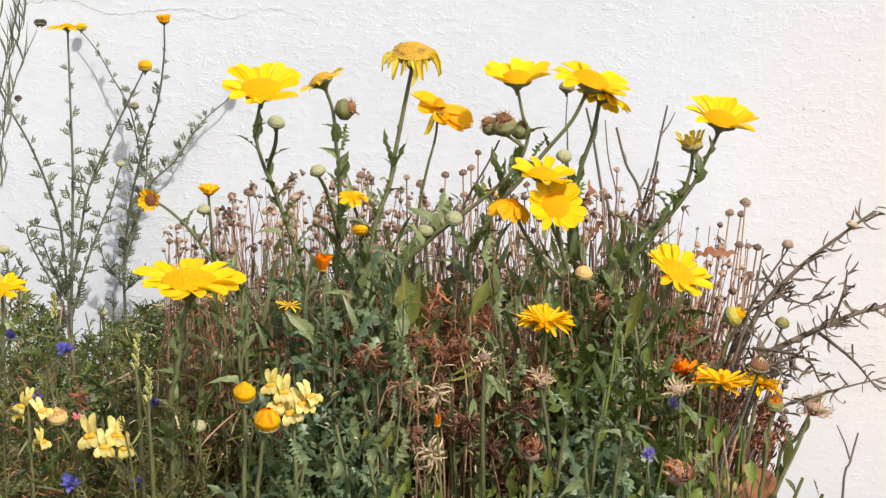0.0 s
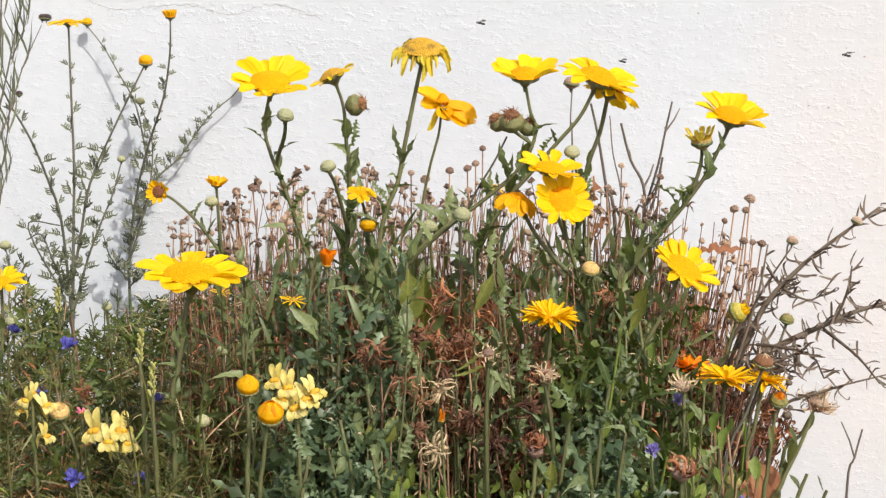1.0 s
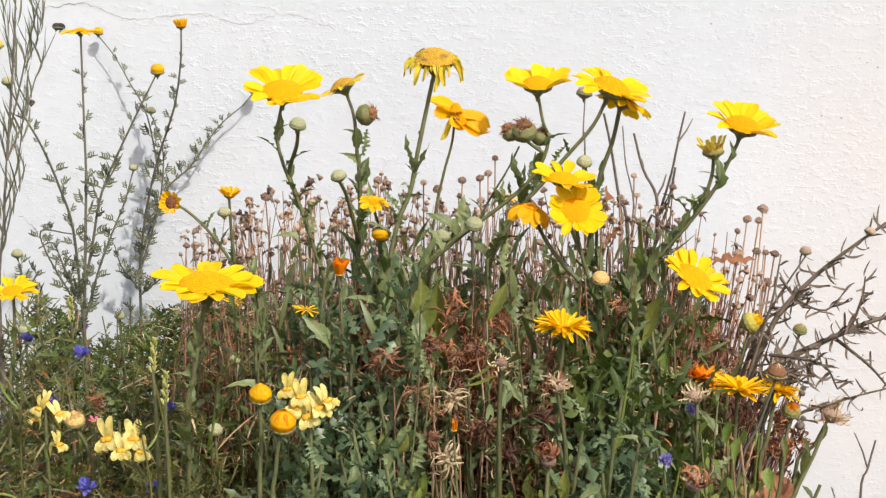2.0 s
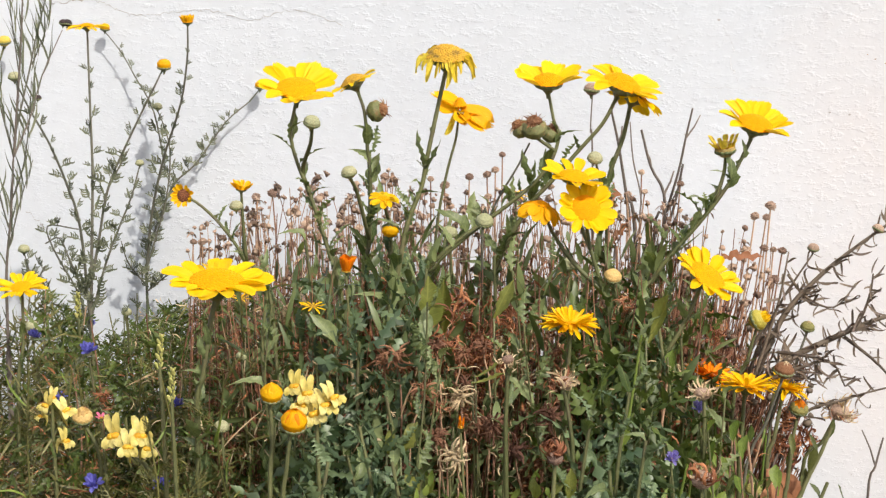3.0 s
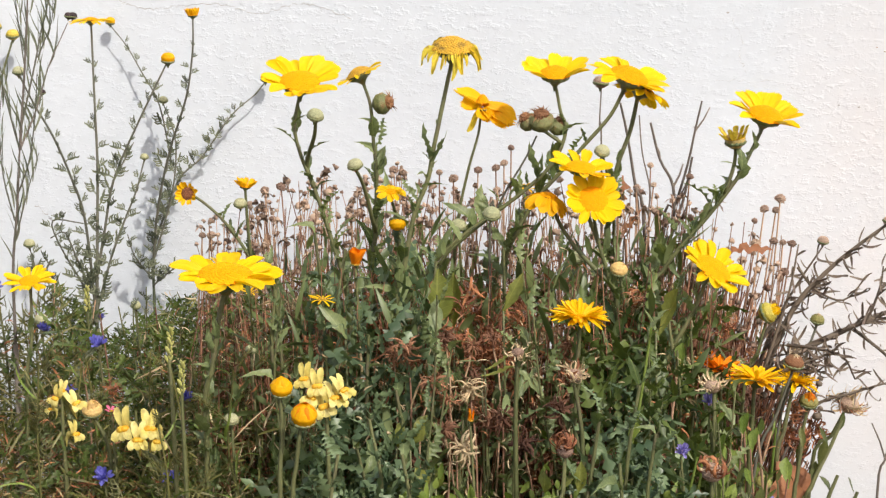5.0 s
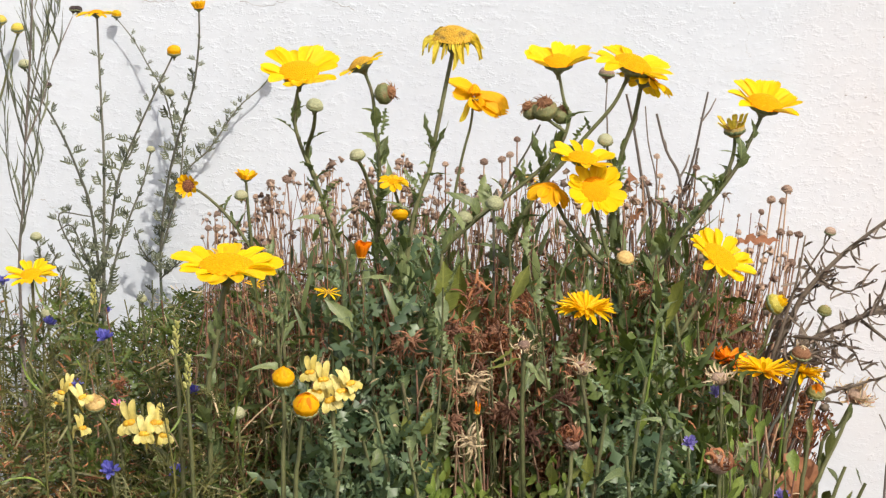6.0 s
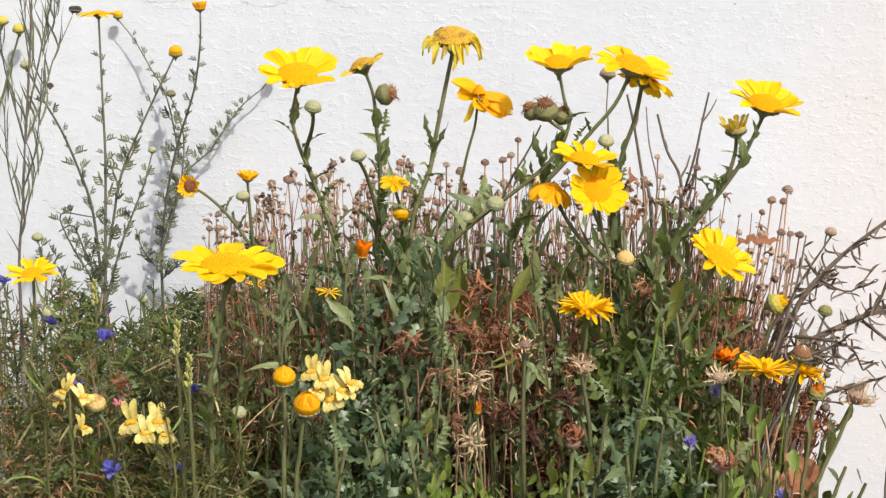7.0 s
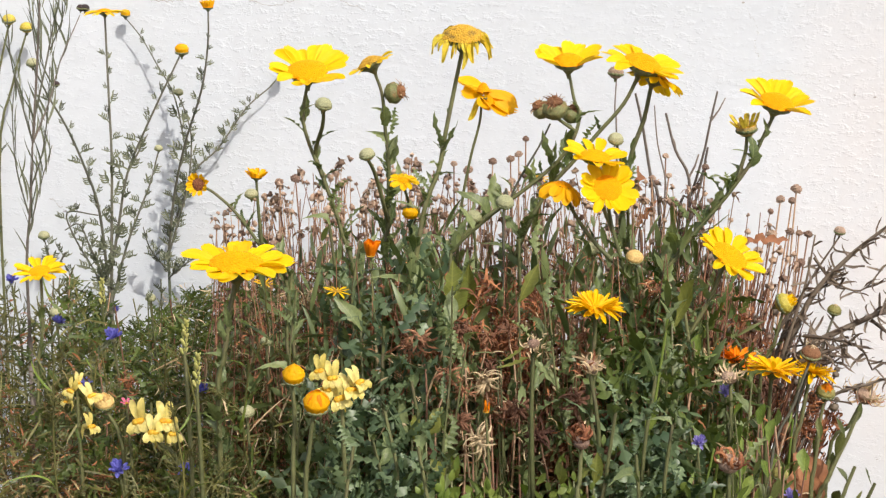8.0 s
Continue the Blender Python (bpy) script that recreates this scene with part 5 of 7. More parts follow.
# ---- dead stalks, russet leaves and the grey plant against the wall ----
def dead_stalks():
    def dead_stalk(i, pts, r, twig):
        foot = rooted(pts)
        p = thing("dead_stalk", foot[-1], "bare grey-brown dead stalk with broken twigs", "stalk", "dead stalks")
        _, line = stalk(p, foot, r * 0.5, r * 0.95, GREY_WOOD, "stem", 6)
        for k, way, ln in twig:
            q = line[k * 4]
            part("twig", Geo().tube([q, q + Vector(way).normalized() * ln * 0.5 + V(0.001, 0, 0), q + Vector(way).normalized() * ln], r * 0.6, r * 0.35, 5).mesh("twig", GREY_WOOD), p)
        if i in (3, 4):
            leafy(p, line, CURVED, 14, 0.014, 0.0, 0.34, 2.2, i)
        if i == 6:
            bud(p, (0.1135, -0.200, 0.641), (0.1, 0, 1), 0.0125, BUD_BROWN)

    dead_stalk(0, [(0.193, -0.200, 0.626), (0.188, -0.200, 0.602), (0.183, -0.200, 0.576), (0.174, -0.200, 0.544), (0.164, -0.200, 0.512)], 0.0015, ((1, (0.6, 0, 1), 0.022), (1, (-0.2, 0, 1), 0.004), (3, (0.4, -0.2, 1), 0.03)))
    dead_stalk(1, [(0.144, -0.200, 0.615), (0.147, -0.200, 0.585), (0.154, -0.200, 0.553), (0.153, -0.200, 0.512)], 0.0010, ())
    dead_stalk(2, [(0.127, -0.220, 0.626), (0.133, -0.220, 0.600), (0.140, -0.220, 0.560), (0.148, -0.220, 0.516)], 0.0018, ((1, (0.2, 0, 1), 0.014),))
    dead_stalk(3, [(0.185, -0.210, 0.583), (0.179, -0.210, 0.550), (0.168, -0.210, 0.514), (0.159, -0.210, 0.478)], 0.0018, ())
    dead_stalk(4, [(0.153, -0.200, 0.609), (0.161, -0.200, 0.580), (0.172, -0.200, 0.558), (0.172, -0.200, 0.521), (0.165, -0.200, 0.485)], 0.0019, ((1, (-0.3, 0, 1), 0.012), (2, (0.4, 0, 1), 0.02), (2, (-0.5, 0, 1), 0.02), (3, (0.5, 0, 1), 0.03)))
    dead_stalk(5, [(0.141, -0.200, 0.562), (0.145, -0.200, 0.540), (0.137, -0.200, 0.521), (0.133, -0.200, 0.485)], 0.0010, ())
    dead_stalk(6, [(0.114, -0.200, 0.636), (0.113, -0.200, 0.607), (0.115, -0.200, 0.576)], 0.0010, ())
    dead_stalk(7, [(0.327, -0.300, 0.387), (0.322, -0.300, 0.365), (0.317, -0.300, 0.334)], 0.0014, ((1, (-0.4, 0, 1), 0.03),))
    dead_stalk(8, [(0.240, -0.340, 0.386), (0.232, -0.340, 0.364), (0.226, -0.340, 0.343)], 0.0016, ())


RUSSET = (lobed_mesh(OAK, 4, 0.15, 0.25, 4), blade_mesh("broad_dry_leaf", OAK, 0.75, 0.5, 2, 0.55, 0.1))


def russet_leaf(at, way, up, size, seed):
    foot = Vector((at[0], at[1], 0))
    p = thing("dried_leaf_shoot", foot, "russet dried lobed leaf on a withered stem", "leaf", "dried leaves")
    stalk(p, [foot, (foot + Vector(at)) / 2 + V(0.01, 0, 0), Vector(at)], 0.002, 0.0012, DRY)
    m = RUSSET[0 if seed < 4 else 1]
    part("leaf", m, p, lay(Vector(at) - foot, way, up, size))


def grey_plant():
    foot = Vector((0.206, -0.340, 0.402))
    p = thing("grey_herb", V(foot.x, foot.y, 0), "grey sprawling herb with curved narrow leaves against the wall", "plant")
    rnd = random.Random(3)
    stalk(p, [V(foot.x, foot.y, 0), foot, Vector((0.218, -0.340, 0.432))], 0.004, 0.003, GREY_LEAF)
    def branch(i, pts, r, n):
        _, line = stalk(p, pts, r, r * 0.4, GREY_LEAF, "branch", 6)
        for k in range(n):
            a = k * 2.4 + i
            q = line[min(len(line) - 1, int((0.1 + 0.9 * k / n) * len(line)))]
            part("leaf", CURVED[k % 4], p, lay(q, (0.5 + 0.9 * math.cos(a), 0.5 * math.sin(a), 0.9 * math.sin(a * 1.7)), (0.3, -1, 0.3), rnd.uniform(0.012, 0.024)))

    branch(0, [(0.218, -0.340, 0.432), (0.240, -0.340, 0.486), (0.263, -0.340, 0.514), (0.287, -0.340, 0.535), (0.322, -0.340, 0.561)], 0.0024, 56)
    branch(1, [(0.218, -0.340, 0.432), (0.241, -0.360, 0.460), (0.268, -0.360, 0.474), (0.304, -0.360, 0.490), (0.335, -0.360, 0.498)], 0.0030, 70)
    branch(2, [(0.239, -0.340, 0.402), (0.261, -0.350, 0.422), (0.281, -0.350, 0.428), (0.300, -0.350, 0.434), (0.332, -0.350, 0.442)], 0.0014, 22)
    branch(3, [(0.217, -0.320, 0.427), (0.229, -0.320, 0.465), (0.245, -0.320, 0.498), (0.265, -0.320, 0.530)], 0.0015, 12)
    branch(4, [(0.268, -0.360, 0.474), (0.285, -0.370, 0.486), (0.294, -0.370, 0.508), (0.296, -0.370, 0.524)], 0.0014, 22)
    branch(5, [(0.229, -0.360, 0.453), (0.243, -0.370, 0.451), (0.259, -0.370, 0.448)], 0.0014, 22)
    branch(8, [(0.231, -0.370, 0.468), (0.248, -0.380, 0.468), (0.268, -0.380, 0.462), (0.277, -0.380, 0.446)], 0.0014, 24)
    branch(10, [(0.216, -0.370, 0.443), (0.237, -0.380, 0.456), (0.253, -0.380, 0.462), (0.264, -0.380, 0.468)], 0.0018, 30)
    branch(11, [(0.219, -0.330, 0.459), (0.234, -0.330, 0.484), (0.254, -0.330, 0.496), (0.262, -0.330, 0.509)], 0.0014, 24)
    branch(9, [(0.243, -0.340, 0.518), (0.256, -0.340, 0.502), (0.274, -0.350, 0.496), (0.289, -0.350, 0.512)], 0.0012, 18)
    branch(6, [(0.280, -0.360, 0.477), (0.305, -0.360, 0.457), (0.322, -0.360, 0.437)], 0.0014, 10)
    branch(7, [(0.216, -0.350, 0.434), (0.227, -0.350, 0.471), (0.236, -0.350, 0.504), (0.241, -0.350, 0.536)], 0.0014, 8)
    bud(p, (0.265, -0.320, 0.534), (0.1, -0.2, 1), 0.0085, BUD_BROWN)
    bud(p, (0.306, -0.340, 0.551), (0.5, 0, 1), 0.0085, BUD_BROWN)


dead_stalks()
russet_leaf((0.203, -0.290, 0.517), (0.93, -0.1, 0.34), (-0.2, -0.9, 0.5), 0.031, 1)
russet_leaf((0.128, -0.200, 0.537), (0.1, -0.2, 1.0), (0.4, -0.9, 0.2), 0.030, 2)
russet_leaf((0.134, -0.210, 0.518), (0.3, -0.2, 1.0), (-0.4, -0.9, 0.2), 0.026, 3)
russet_leaf((0.241, -0.380, 0.354), (-0.25, -0.2, 1.0), (0.5, -0.8, 0.4), 0.038, 4)
russet_leaf((0.229, -0.390, 0.347), (0.1, -0.2, 1.0), (0.2, -0.8, 0.4), 0.036, 5)
grey_plant()


def edge_herb():
    for i, (pts, n, size) in enumerate((([(0.264, -0.400, 0.422), (0.257, -0.400, 0.403), (0.245, -0.400, 0.375), (0.237, -0.400, 0.338)], 13, 0.026), ([(0.235, -0.410, 0.406), (0.233, -0.410, 0.386), (0.231, -0.410, 0.350)], 9, 0.024), ([(0.258, -0.420, 0.389), (0.251, -0.420, 0.369), (0.244, -0.420, 0.337)], 9, 0.030), ([(0.277, -0.400, 0.371), (0.268, -0.400, 0.350), (0.257, -0.400, 0.326)], 8, 0.026))):
        pts = rooted(pts)
        p = thing("leafy_herb", pts[-1], "upright dark green herb with oblong leaves at the bed's edge", "plant", "dark leafy herbs")
        _, ln = stalk(p, pts, 0.0012, 0.0022)
        leafy(p, ln, OBLONG, n, size, 0.0, 0.45, 2.4, i)


OBLONG = [blade_mesh("oblong_leaf", plant_mat("olive_leaf", (0.075, 0.095, 0.025), (0.15, 0.165, 0.05), 6, 0.5, 0.2, (1, 1.1, 0.5), 0.4), 0.30, 0.3 - 0.2 * s, s, 0.6, 0.2) for s in range(3)]
edge_herb()


def conspicuous():
    """Single large leaves and pale buds that stand out in the bed."""
    olive = plant_mat("olive_green_leaf", (0.15, 0.175, 0.030), (0.23, 0.245, 0.055), 6, 0.5, 0.3, (1.1, 1.15, 0.5), 0.4, vein=True)
    wide = [blade_mesh("large_leaf", olive, w, b, k, 0.6, 0.35, 0.18) for k, (w, b) in enumerate(((0.34, 0.25), (0.5, 0.5), (0.30, -0.3)))] + [blade_mesh("large_leaf", GLAUCOUS, 0.30, 0.35, 7, 0.5, 0.35, 0.2)]
    def broad_leaf(at, way, up, size, m):
        a = Vector(at)
        foot = V(a.x, a.y, 0)
        p = thing("broad_leaf_plant", foot, "broad yellow-green leaf rising on its stalk", "plant", "broad leaves")
        stalk(p, [foot, a.lerp(foot, 0.4) + V(0.004, 0, 0), a], 0.0012, 0.0007)
        part("leaf", wide[m], p, lay(a - foot, way, up, size))

    broad_leaf((-0.017, -0.400, 0.482), (0.16, -0.1, 1), (0.5, -0.8, 0.2), 0.046, 0)
    broad_leaf((-0.002, -0.380, 0.482), (-0.05, -0.1, 1), (-0.4, -0.9, 0.2), 0.040, 0)
    broad_leaf((-0.039, -0.460, 0.420), (0.25, -0.2, 1), (-0.3, -0.9, 0.4), 0.018, 1)
    broad_leaf((-0.030, -0.460, 0.422), (0.5, -0.1, 0.8), (0.2, -0.8, 0.6), 0.022, 1)
    broad_leaf((-0.013, -0.500, 0.405), (0.3, -0.3, 0.9), (0, -0.8, 0.6), 0.015, 1)
    broad_leaf((-0.018, -0.500, 0.407), (-0.4, -0.2, 0.8), (0, -0.8, 0.6), 0.014, 1)
    broad_leaf((0.054, -0.510, 0.405), (0.1, -0.3, 0.9), (0.2, -0.8, 0.6), 0.015, 1)
    broad_leaf((0.063, -0.510, 0.407), (0.6, -0.2, 0.6), (0, -0.7, 0.7), 0.014, 1)
    broad_leaf((0.075, -0.510, 0.404), (0.1, -0.1, 1), (0, -0.9, 0.4), 0.022, 0)
    broad_leaf((0.017, -0.430, 0.461), (1.0, -0.1, 0.12), (0, -0.5, 0.9), 0.024, 2)
    broad_leaf((0.019, -0.430, 0.465), (0.9, -0.1, 0.35), (0, -0.5, 0.9), 0.022, 2)
    broad_leaf((-0.074, -0.420, 0.482), (-0.5, -0.1, 0.9), (0.6, -0.7, 0.3), 0.030, 3)
    broad_leaf((0.032, -0.400, 0.498), (0.4, -0.1, 0.9), (-0.2, -0.9, 0.3), 0.030, 0)
    broad_leaf((0.132, -0.430, 0.489), (0.5, -0.1, 0.9), (-0.2, -0.9, 0.3), 0.036, 2)
    for at, size, mesh in (((0.123, -0.440, 0.455), 0.009, BUD_GREEN), ((-0.146, -0.460, 0.438), 0.010, BUD_GREEN), ((-0.140, -0.400, 0.471), 0.008, BUD_GREEN), ((-0.247, -0.250, 0.472), 0.008, BUD_GREEN), ((0.002, -0.300, 0.542), 0.012, BUD_GREEN), ((-0.313, -0.280, 0.467), 0.010, BUD_GREEN), ((0.089, -0.300, 0.518), 0.011, BUD_GREEN)):
        pts = rooted([Vector(at) + V(0, 0.001, -0.003), Vector(at) + V(0.003, 0, -0.06), Vector(at) + V(0.006, 0, -0.12)])
        p = thing("corn_marigold", pts[-1], "small pale unopened bud on a leafy stem", "flower", MG)
        _, ln = stalk(p, pts, 0.0009, 0.0015)
        leafy(p, ln, NARROW, 8, 0.022, 0.05, 0.4, 1.8, 5)
        bud(p, at, (0.1, -0.3, 0.9), size, mesh)


conspicuous()


FROST = [lobed_mesh(plant_mat("frosted_leaf", (0.045, 0.082, 0.040), (0.190, 0.258, 0.130), 7, 0.40, 0.24, (1.05, 1.1, 0.5), 0.5), 7 + k, 0.13 + 0.02 * k, 0.3 - 0.25 * k, k + 11) for k in range(3)]


def frosted_sprays():
    """Sprays of large grey-green lobed leaves in the front growth."""
    rnd = random.Random(64)
    for at, n, size in (((0.116, -0.450, 0.448), 7, 0.050), ((0.105, -0.470, 0.423), 7, 0.048), ((-0.063, -0.490, 0.428), 8, 0.042), ((-0.039, -0.460, 0.458), 7, 0.044), ((-0.083, -0.500, 0.409), 7, 0.040), ((-0.058, -0.430, 0.488), 6, 0.042), 
                        ((-0.014, -0.370, 0.527), 6, 0.040), ((-0.076, -0.380, 0.537), 6, 0.038), ((-0.121, -0.400, 0.521), 6, 0.034), ((0.142, -0.410, 0.500), 7, 0.040), ((-0.042, -0.360, 0.546), 6, 0.038), ((0.033, -0.360, 0.534), 6, 0.036), ((-0.098, -0.370, 0.547), 6, 0.034),
                        ((0.089, -0.510, 0.458), 9, 0.050), ((0.115, -0.490, 0.469), 9, 0.046), ((0.122, -0.520, 0.446), 9, 0.046), ((0.098, -0.540, 0.433), 9, 0.046), ((-0.054, -0.510, 0.452), 9, 0.042), ((-0.033, -0.530, 0.435), 9, 0.044), ((-0.072, -0.530, 0.435), 8, 0.040), ((0.082, -0.460, 0.480), 7, 0.036)):
        a = Vector(at)
        pts = rooted([a, a + V(rnd.uniform(-0.01, 0.01), 0, -0.05), a + V(rnd.uniform(-0.015, 0.015), 0, -0.12)])
        p = thing("marigold_shoot", pts[-1], "leafy marigold shoot with large frosted lobed leaves", "plant", "marigold shoots")
        _, ln = stalk(p, pts, 0.0011, 0.0018)
        leafy(p, ln, FROST + NARROW[:1], n, size * 0.8, 0.0, 0.26, 1.3, rnd.randrange(99))


frosted_sprays()


# ---- dried flower stalks behind the marigolds ----
def dried_flower_things():
    rnd = random.Random(21)
    meshes = []
    for s in range(4):
        rows = []
        for a in range(10):
            e, row = math.pi * a / 9, []
            for b in range(14):
                t = 2 * math.pi * b / 14
                r = 0.95 + (0.28 if (a + b) % 2 and a > 2 else 0.0) * rnd.uniform(0.3, 1.3) + rnd.uniform(-0.08, 0.08)
                row.append(V(math.sin(e) * math.cos(t), math.sin(e) * math.sin(t), -math.cos(e) * 0.8) * r)
            rows.append(row)
        g = Geo().grid(rows, True)
        meshes.append(g.mesh("seed_head", BROWN_HEAD, False))
    low = [(-0.202, -0.200, 0.519), (-0.195, -0.200, 0.519), (-0.171, -0.140, 0.536), (-0.161, -0.120, 0.545), (-0.147, -0.120, 0.548), (-0.159, -0.140, 0.531), (-0.151, -0.150, 0.525), (-0.107, -0.100, 0.543), (-0.113, -0.120, 0.552), (-0.088, -0.150, 0.533), (-0.081, -0.150, 0.530), (-0.086, -0.150, 0.525), (-0.053, -0.100, 0.560), (-0.021, -0.140, 0.531), (-0.014, -0.100, 0.558)]
    middle = [(-0.002, -0.120, 0.555), (0.019, -0.100, 0.560), (0.003, -0.140, 0.540), (0.034, -0.140, 0.548), (0.047, -0.100, 0.579), (0.041, -0.100, 0.566), (0.034, -0.100, 0.562), (0.031, -0.120, 0.534), (0.062, -0.120, 0.543), (0.168, -0.080, 0.562), (0.171, -0.080, 0.545), (0.179, -0.240, 0.571), (0.157, -0.080, 0.543), (0.173, -0.100, 0.526), (0.249, -0.240, 0.554)]
    open_end = [(0.237, -0.240, 0.546), (0.246, -0.240, 0.545), (0.245, -0.240, 0.521), (0.252, -0.240, 0.520), (0.259, -0.240, 0.519), (0.231, -0.240, 0.519), (0.254, -0.240, 0.497), (0.221, -0.240, 0.506), (-0.074, -0.120, 0.519), (-0.031, -0.120, 0.509), (0.100, -0.100, 0.482), (-0.118, -0.130, 0.520), (-0.128, -0.150, 0.509), (-0.140, -0.150, 0.504)]
    for i, at in enumerate(low + middle + open_end):
        a = Vector(at)
        foot = V(a.x * (1.0 if a.x < 0.15 else 0.76) + rnd.uniform(-0.03, 0.03), a.y + rnd.uniform(-0.02, 0.02), 0)
        p = thing("dried_daisy", foot, "dried brown seed head on a thin upright stalk", "flower", "dried daisies by the wall")
        stalk(p, [a, a.lerp(foot, 0.3) + V(rnd.uniform(-0.006, 0.006), 0, 0), a.lerp(foot, 0.7), foot], 0.0006, 0.0012, DRY, "stem", 4)
        part("seed_head", meshes[i % 4], p, aim(a - foot, (rnd.uniform(-0.4, 0.4), -0.2, 1), i, rnd.uniform(0.0026, 0.0040)))


def dry_thicket():
    """The mass of thin dry stalks, too many to count."""
    rnd = random.Random(22)
    g, h = Geo(), Geo()
    for i in range(1000):
        u = rnd.uniform(-0.215, 0.205) if i % 12 else rnd.uniform(0.20, 0.27)
        y = rnd.uniform(-0.27, -0.05) if u < 0.12 else rnd.uniform(-0.30, -0.19)
        k = (1.5 + y) / 1.35
        x = u * k
        edge = max(0.0, 1 - ((x / k - 0.03) / 0.27) ** 2)
        top = (0.432 + (0.112 if u < -0.04 else 0.095) * edge ** 0.4 + rnd.uniform(-0.10, 0.030)) - (y + 0.15) * 0.16
        a, foot = V(x, y, top), V(x * (0.96 if u < 0.12 else 0.70) + rnd.uniform(-0.10, 0.10), y + rnd.uniform(-0.02, 0.02), 0.02)
        sag = rnd.uniform(-0.012, 0.012)
        g.tube([a, a.lerp(foot, 0.12) + V(sag * 0.7, 0, 0), a.lerp(foot, 0.25) + V(sag, 0, 0), a.lerp(foot, 0.6), foot], 0.00032, 0.0007, 4)
        if rnd.random() < 0.8:
            h.ball(a, rnd.uniform(0.0013, 0.0030), 4, 7, 0.8, 1.3)
            for j in range(rnd.choice((0, 0, 1, 2)) if u < 0 else 0):
                h.ball(a + V(rnd.uniform(-0.009, 0.009), rnd.uniform(-0.005, 0.005), rnd.uniform(-0.010, 0.004)), rnd.uniform(0.0012, 0.0026), 4, 7, 0.8, 1.3)
            if rnd.random() < 0.4:
                for j in range(5):
                    o = V(rnd.uniform(-1, 1), rnd.uniform(-1, 1), rnd.uniform(-0.5, 1)).normalized()
                    h.blade([a, a + o * 0.004, a + o * 0.007 + V(0, 0, -0.002)], [0.0008, 0.0012, 0.0003], o.cross(V(0.1, 0.3, 1)), 0.2)
        if rnd.random() < 0.6:
            q = a.lerp(foot, rnd.uniform(0.1, 0.4))
            g.tube([q, q + V(rnd.uniform(-0.015, 0.015), rnd.uniform(-0.01, 0.01), rnd.uniform(0.01, 0.03))], 0.0005, 0.0003, 3)
    tagged(new("dry_stalks", g.mesh("dry_stalks", DRY)), "thicket of thin dry brown flower stalks by the wall", "stalks", kind="stuff")
    tagged(new("dry_heads", h.mesh("dry_heads", BROWN_HEAD)), "many small dried brown flower heads on stalks", "flowers", kind="stuff")
    c = Geo()
    for i in range(2600):
        y = rnd.uniform(-0.34, -0.08)
        k = (1.5 + y) / 1.35
        x = rnd.uniform(-0.20, 0.25) * k
        z = rnd.uniform(0.24, 0.47) - 0.35 * max(0, abs(x - 0.02) - 0.14)
        o = V(rnd.uniform(-1, 1), rnd.uniform(-1, 1), rnd.uniform(-1.2, 0.8)).normalized()
        b = V(rnd.uniform(-1, 1), rnd.uniform(-1, 1), rnd.uniform(-1, 1)) * 0.006
        ln = rnd.uniform(0.008, 0.022)
        q = V(x, y, z)
        b = (b - o * b.dot(o)).normalized()
        c.blade([q + (o * math.sin(t) + b * (1 - math.cos(t))) * ln * 0.4 for t in (0, 0.6, 1.2, 1.8, 2.4)], [0.0005, 0.0013, 0.0014, 0.0010, 0.0003], o.cross(b).normalized() + o * 0.2, 0.4)
    tagged(new("withered_leaves", c.mesh("withered_leaves", RUST)), "curled rust-brown withered leaves hanging on dry stalks", "leaves", kind="stuff")


def tangles():
    """Clumps of tangled dead heads, their curls too many to count."""
    rnd = random.Random(91)
    for name, mat, n, label in (("withered_head_tangle", RUST, 170, "tangled red-brown withered flower heads"), ("straw_head_tangle", STRAW, 34, "tangled straw-coloured withered flower heads")):
        g = Geo()
        for i in range(n):
            y = rnd.uniform(-0.39, -0.24)
            k = (1.5 + y) / 1.2
            u = rnd.gauss(0.03, 0.095)
            c = V(u * k, y, rnd.uniform(0.35, 0.50) - 0.35 * max(0, abs(u - 0.03) - 0.1) - (y + 0.3) * 0.16)
            if abs(u - 0.095) < 0.035 and c.z > 0.45 and y < -0.34:
                continue
            r = rnd.uniform(0.005, 0.010)
            for j in range(34):
                o = V(rnd.gauss(0, 1), rnd.gauss(0, 1), rnd.gauss(0, 1)).normalized()
                b = V(rnd.gauss(0, 1), rnd.gauss(0, 1), rnd.gauss(-0.6, 1)).normalized()
                w = r * rnd.uniform(0.05, 0.11)
                b = (b - o * b.dot(o)).normalized()
                t0, q = rnd.uniform(0, 6), c + V(rnd.gauss(0, 1), rnd.gauss(0, 1), rnd.gauss(0, 1)) * r * 0.5
                g.blade([q + (o * math.cos(t0 + t) + b * math.sin(t0 + t)) * r * 0.7 for t in (0, 0.6, 1.2, 1.8, 2.4)], [w * 0.5, w, w, w * 0.8, w * 0.2], o.cross(b).normalized() + o * 0.3, 0.4)
        tagged(new(name, g.mesh(name, mat)), label, "flowers", kind="stuff")


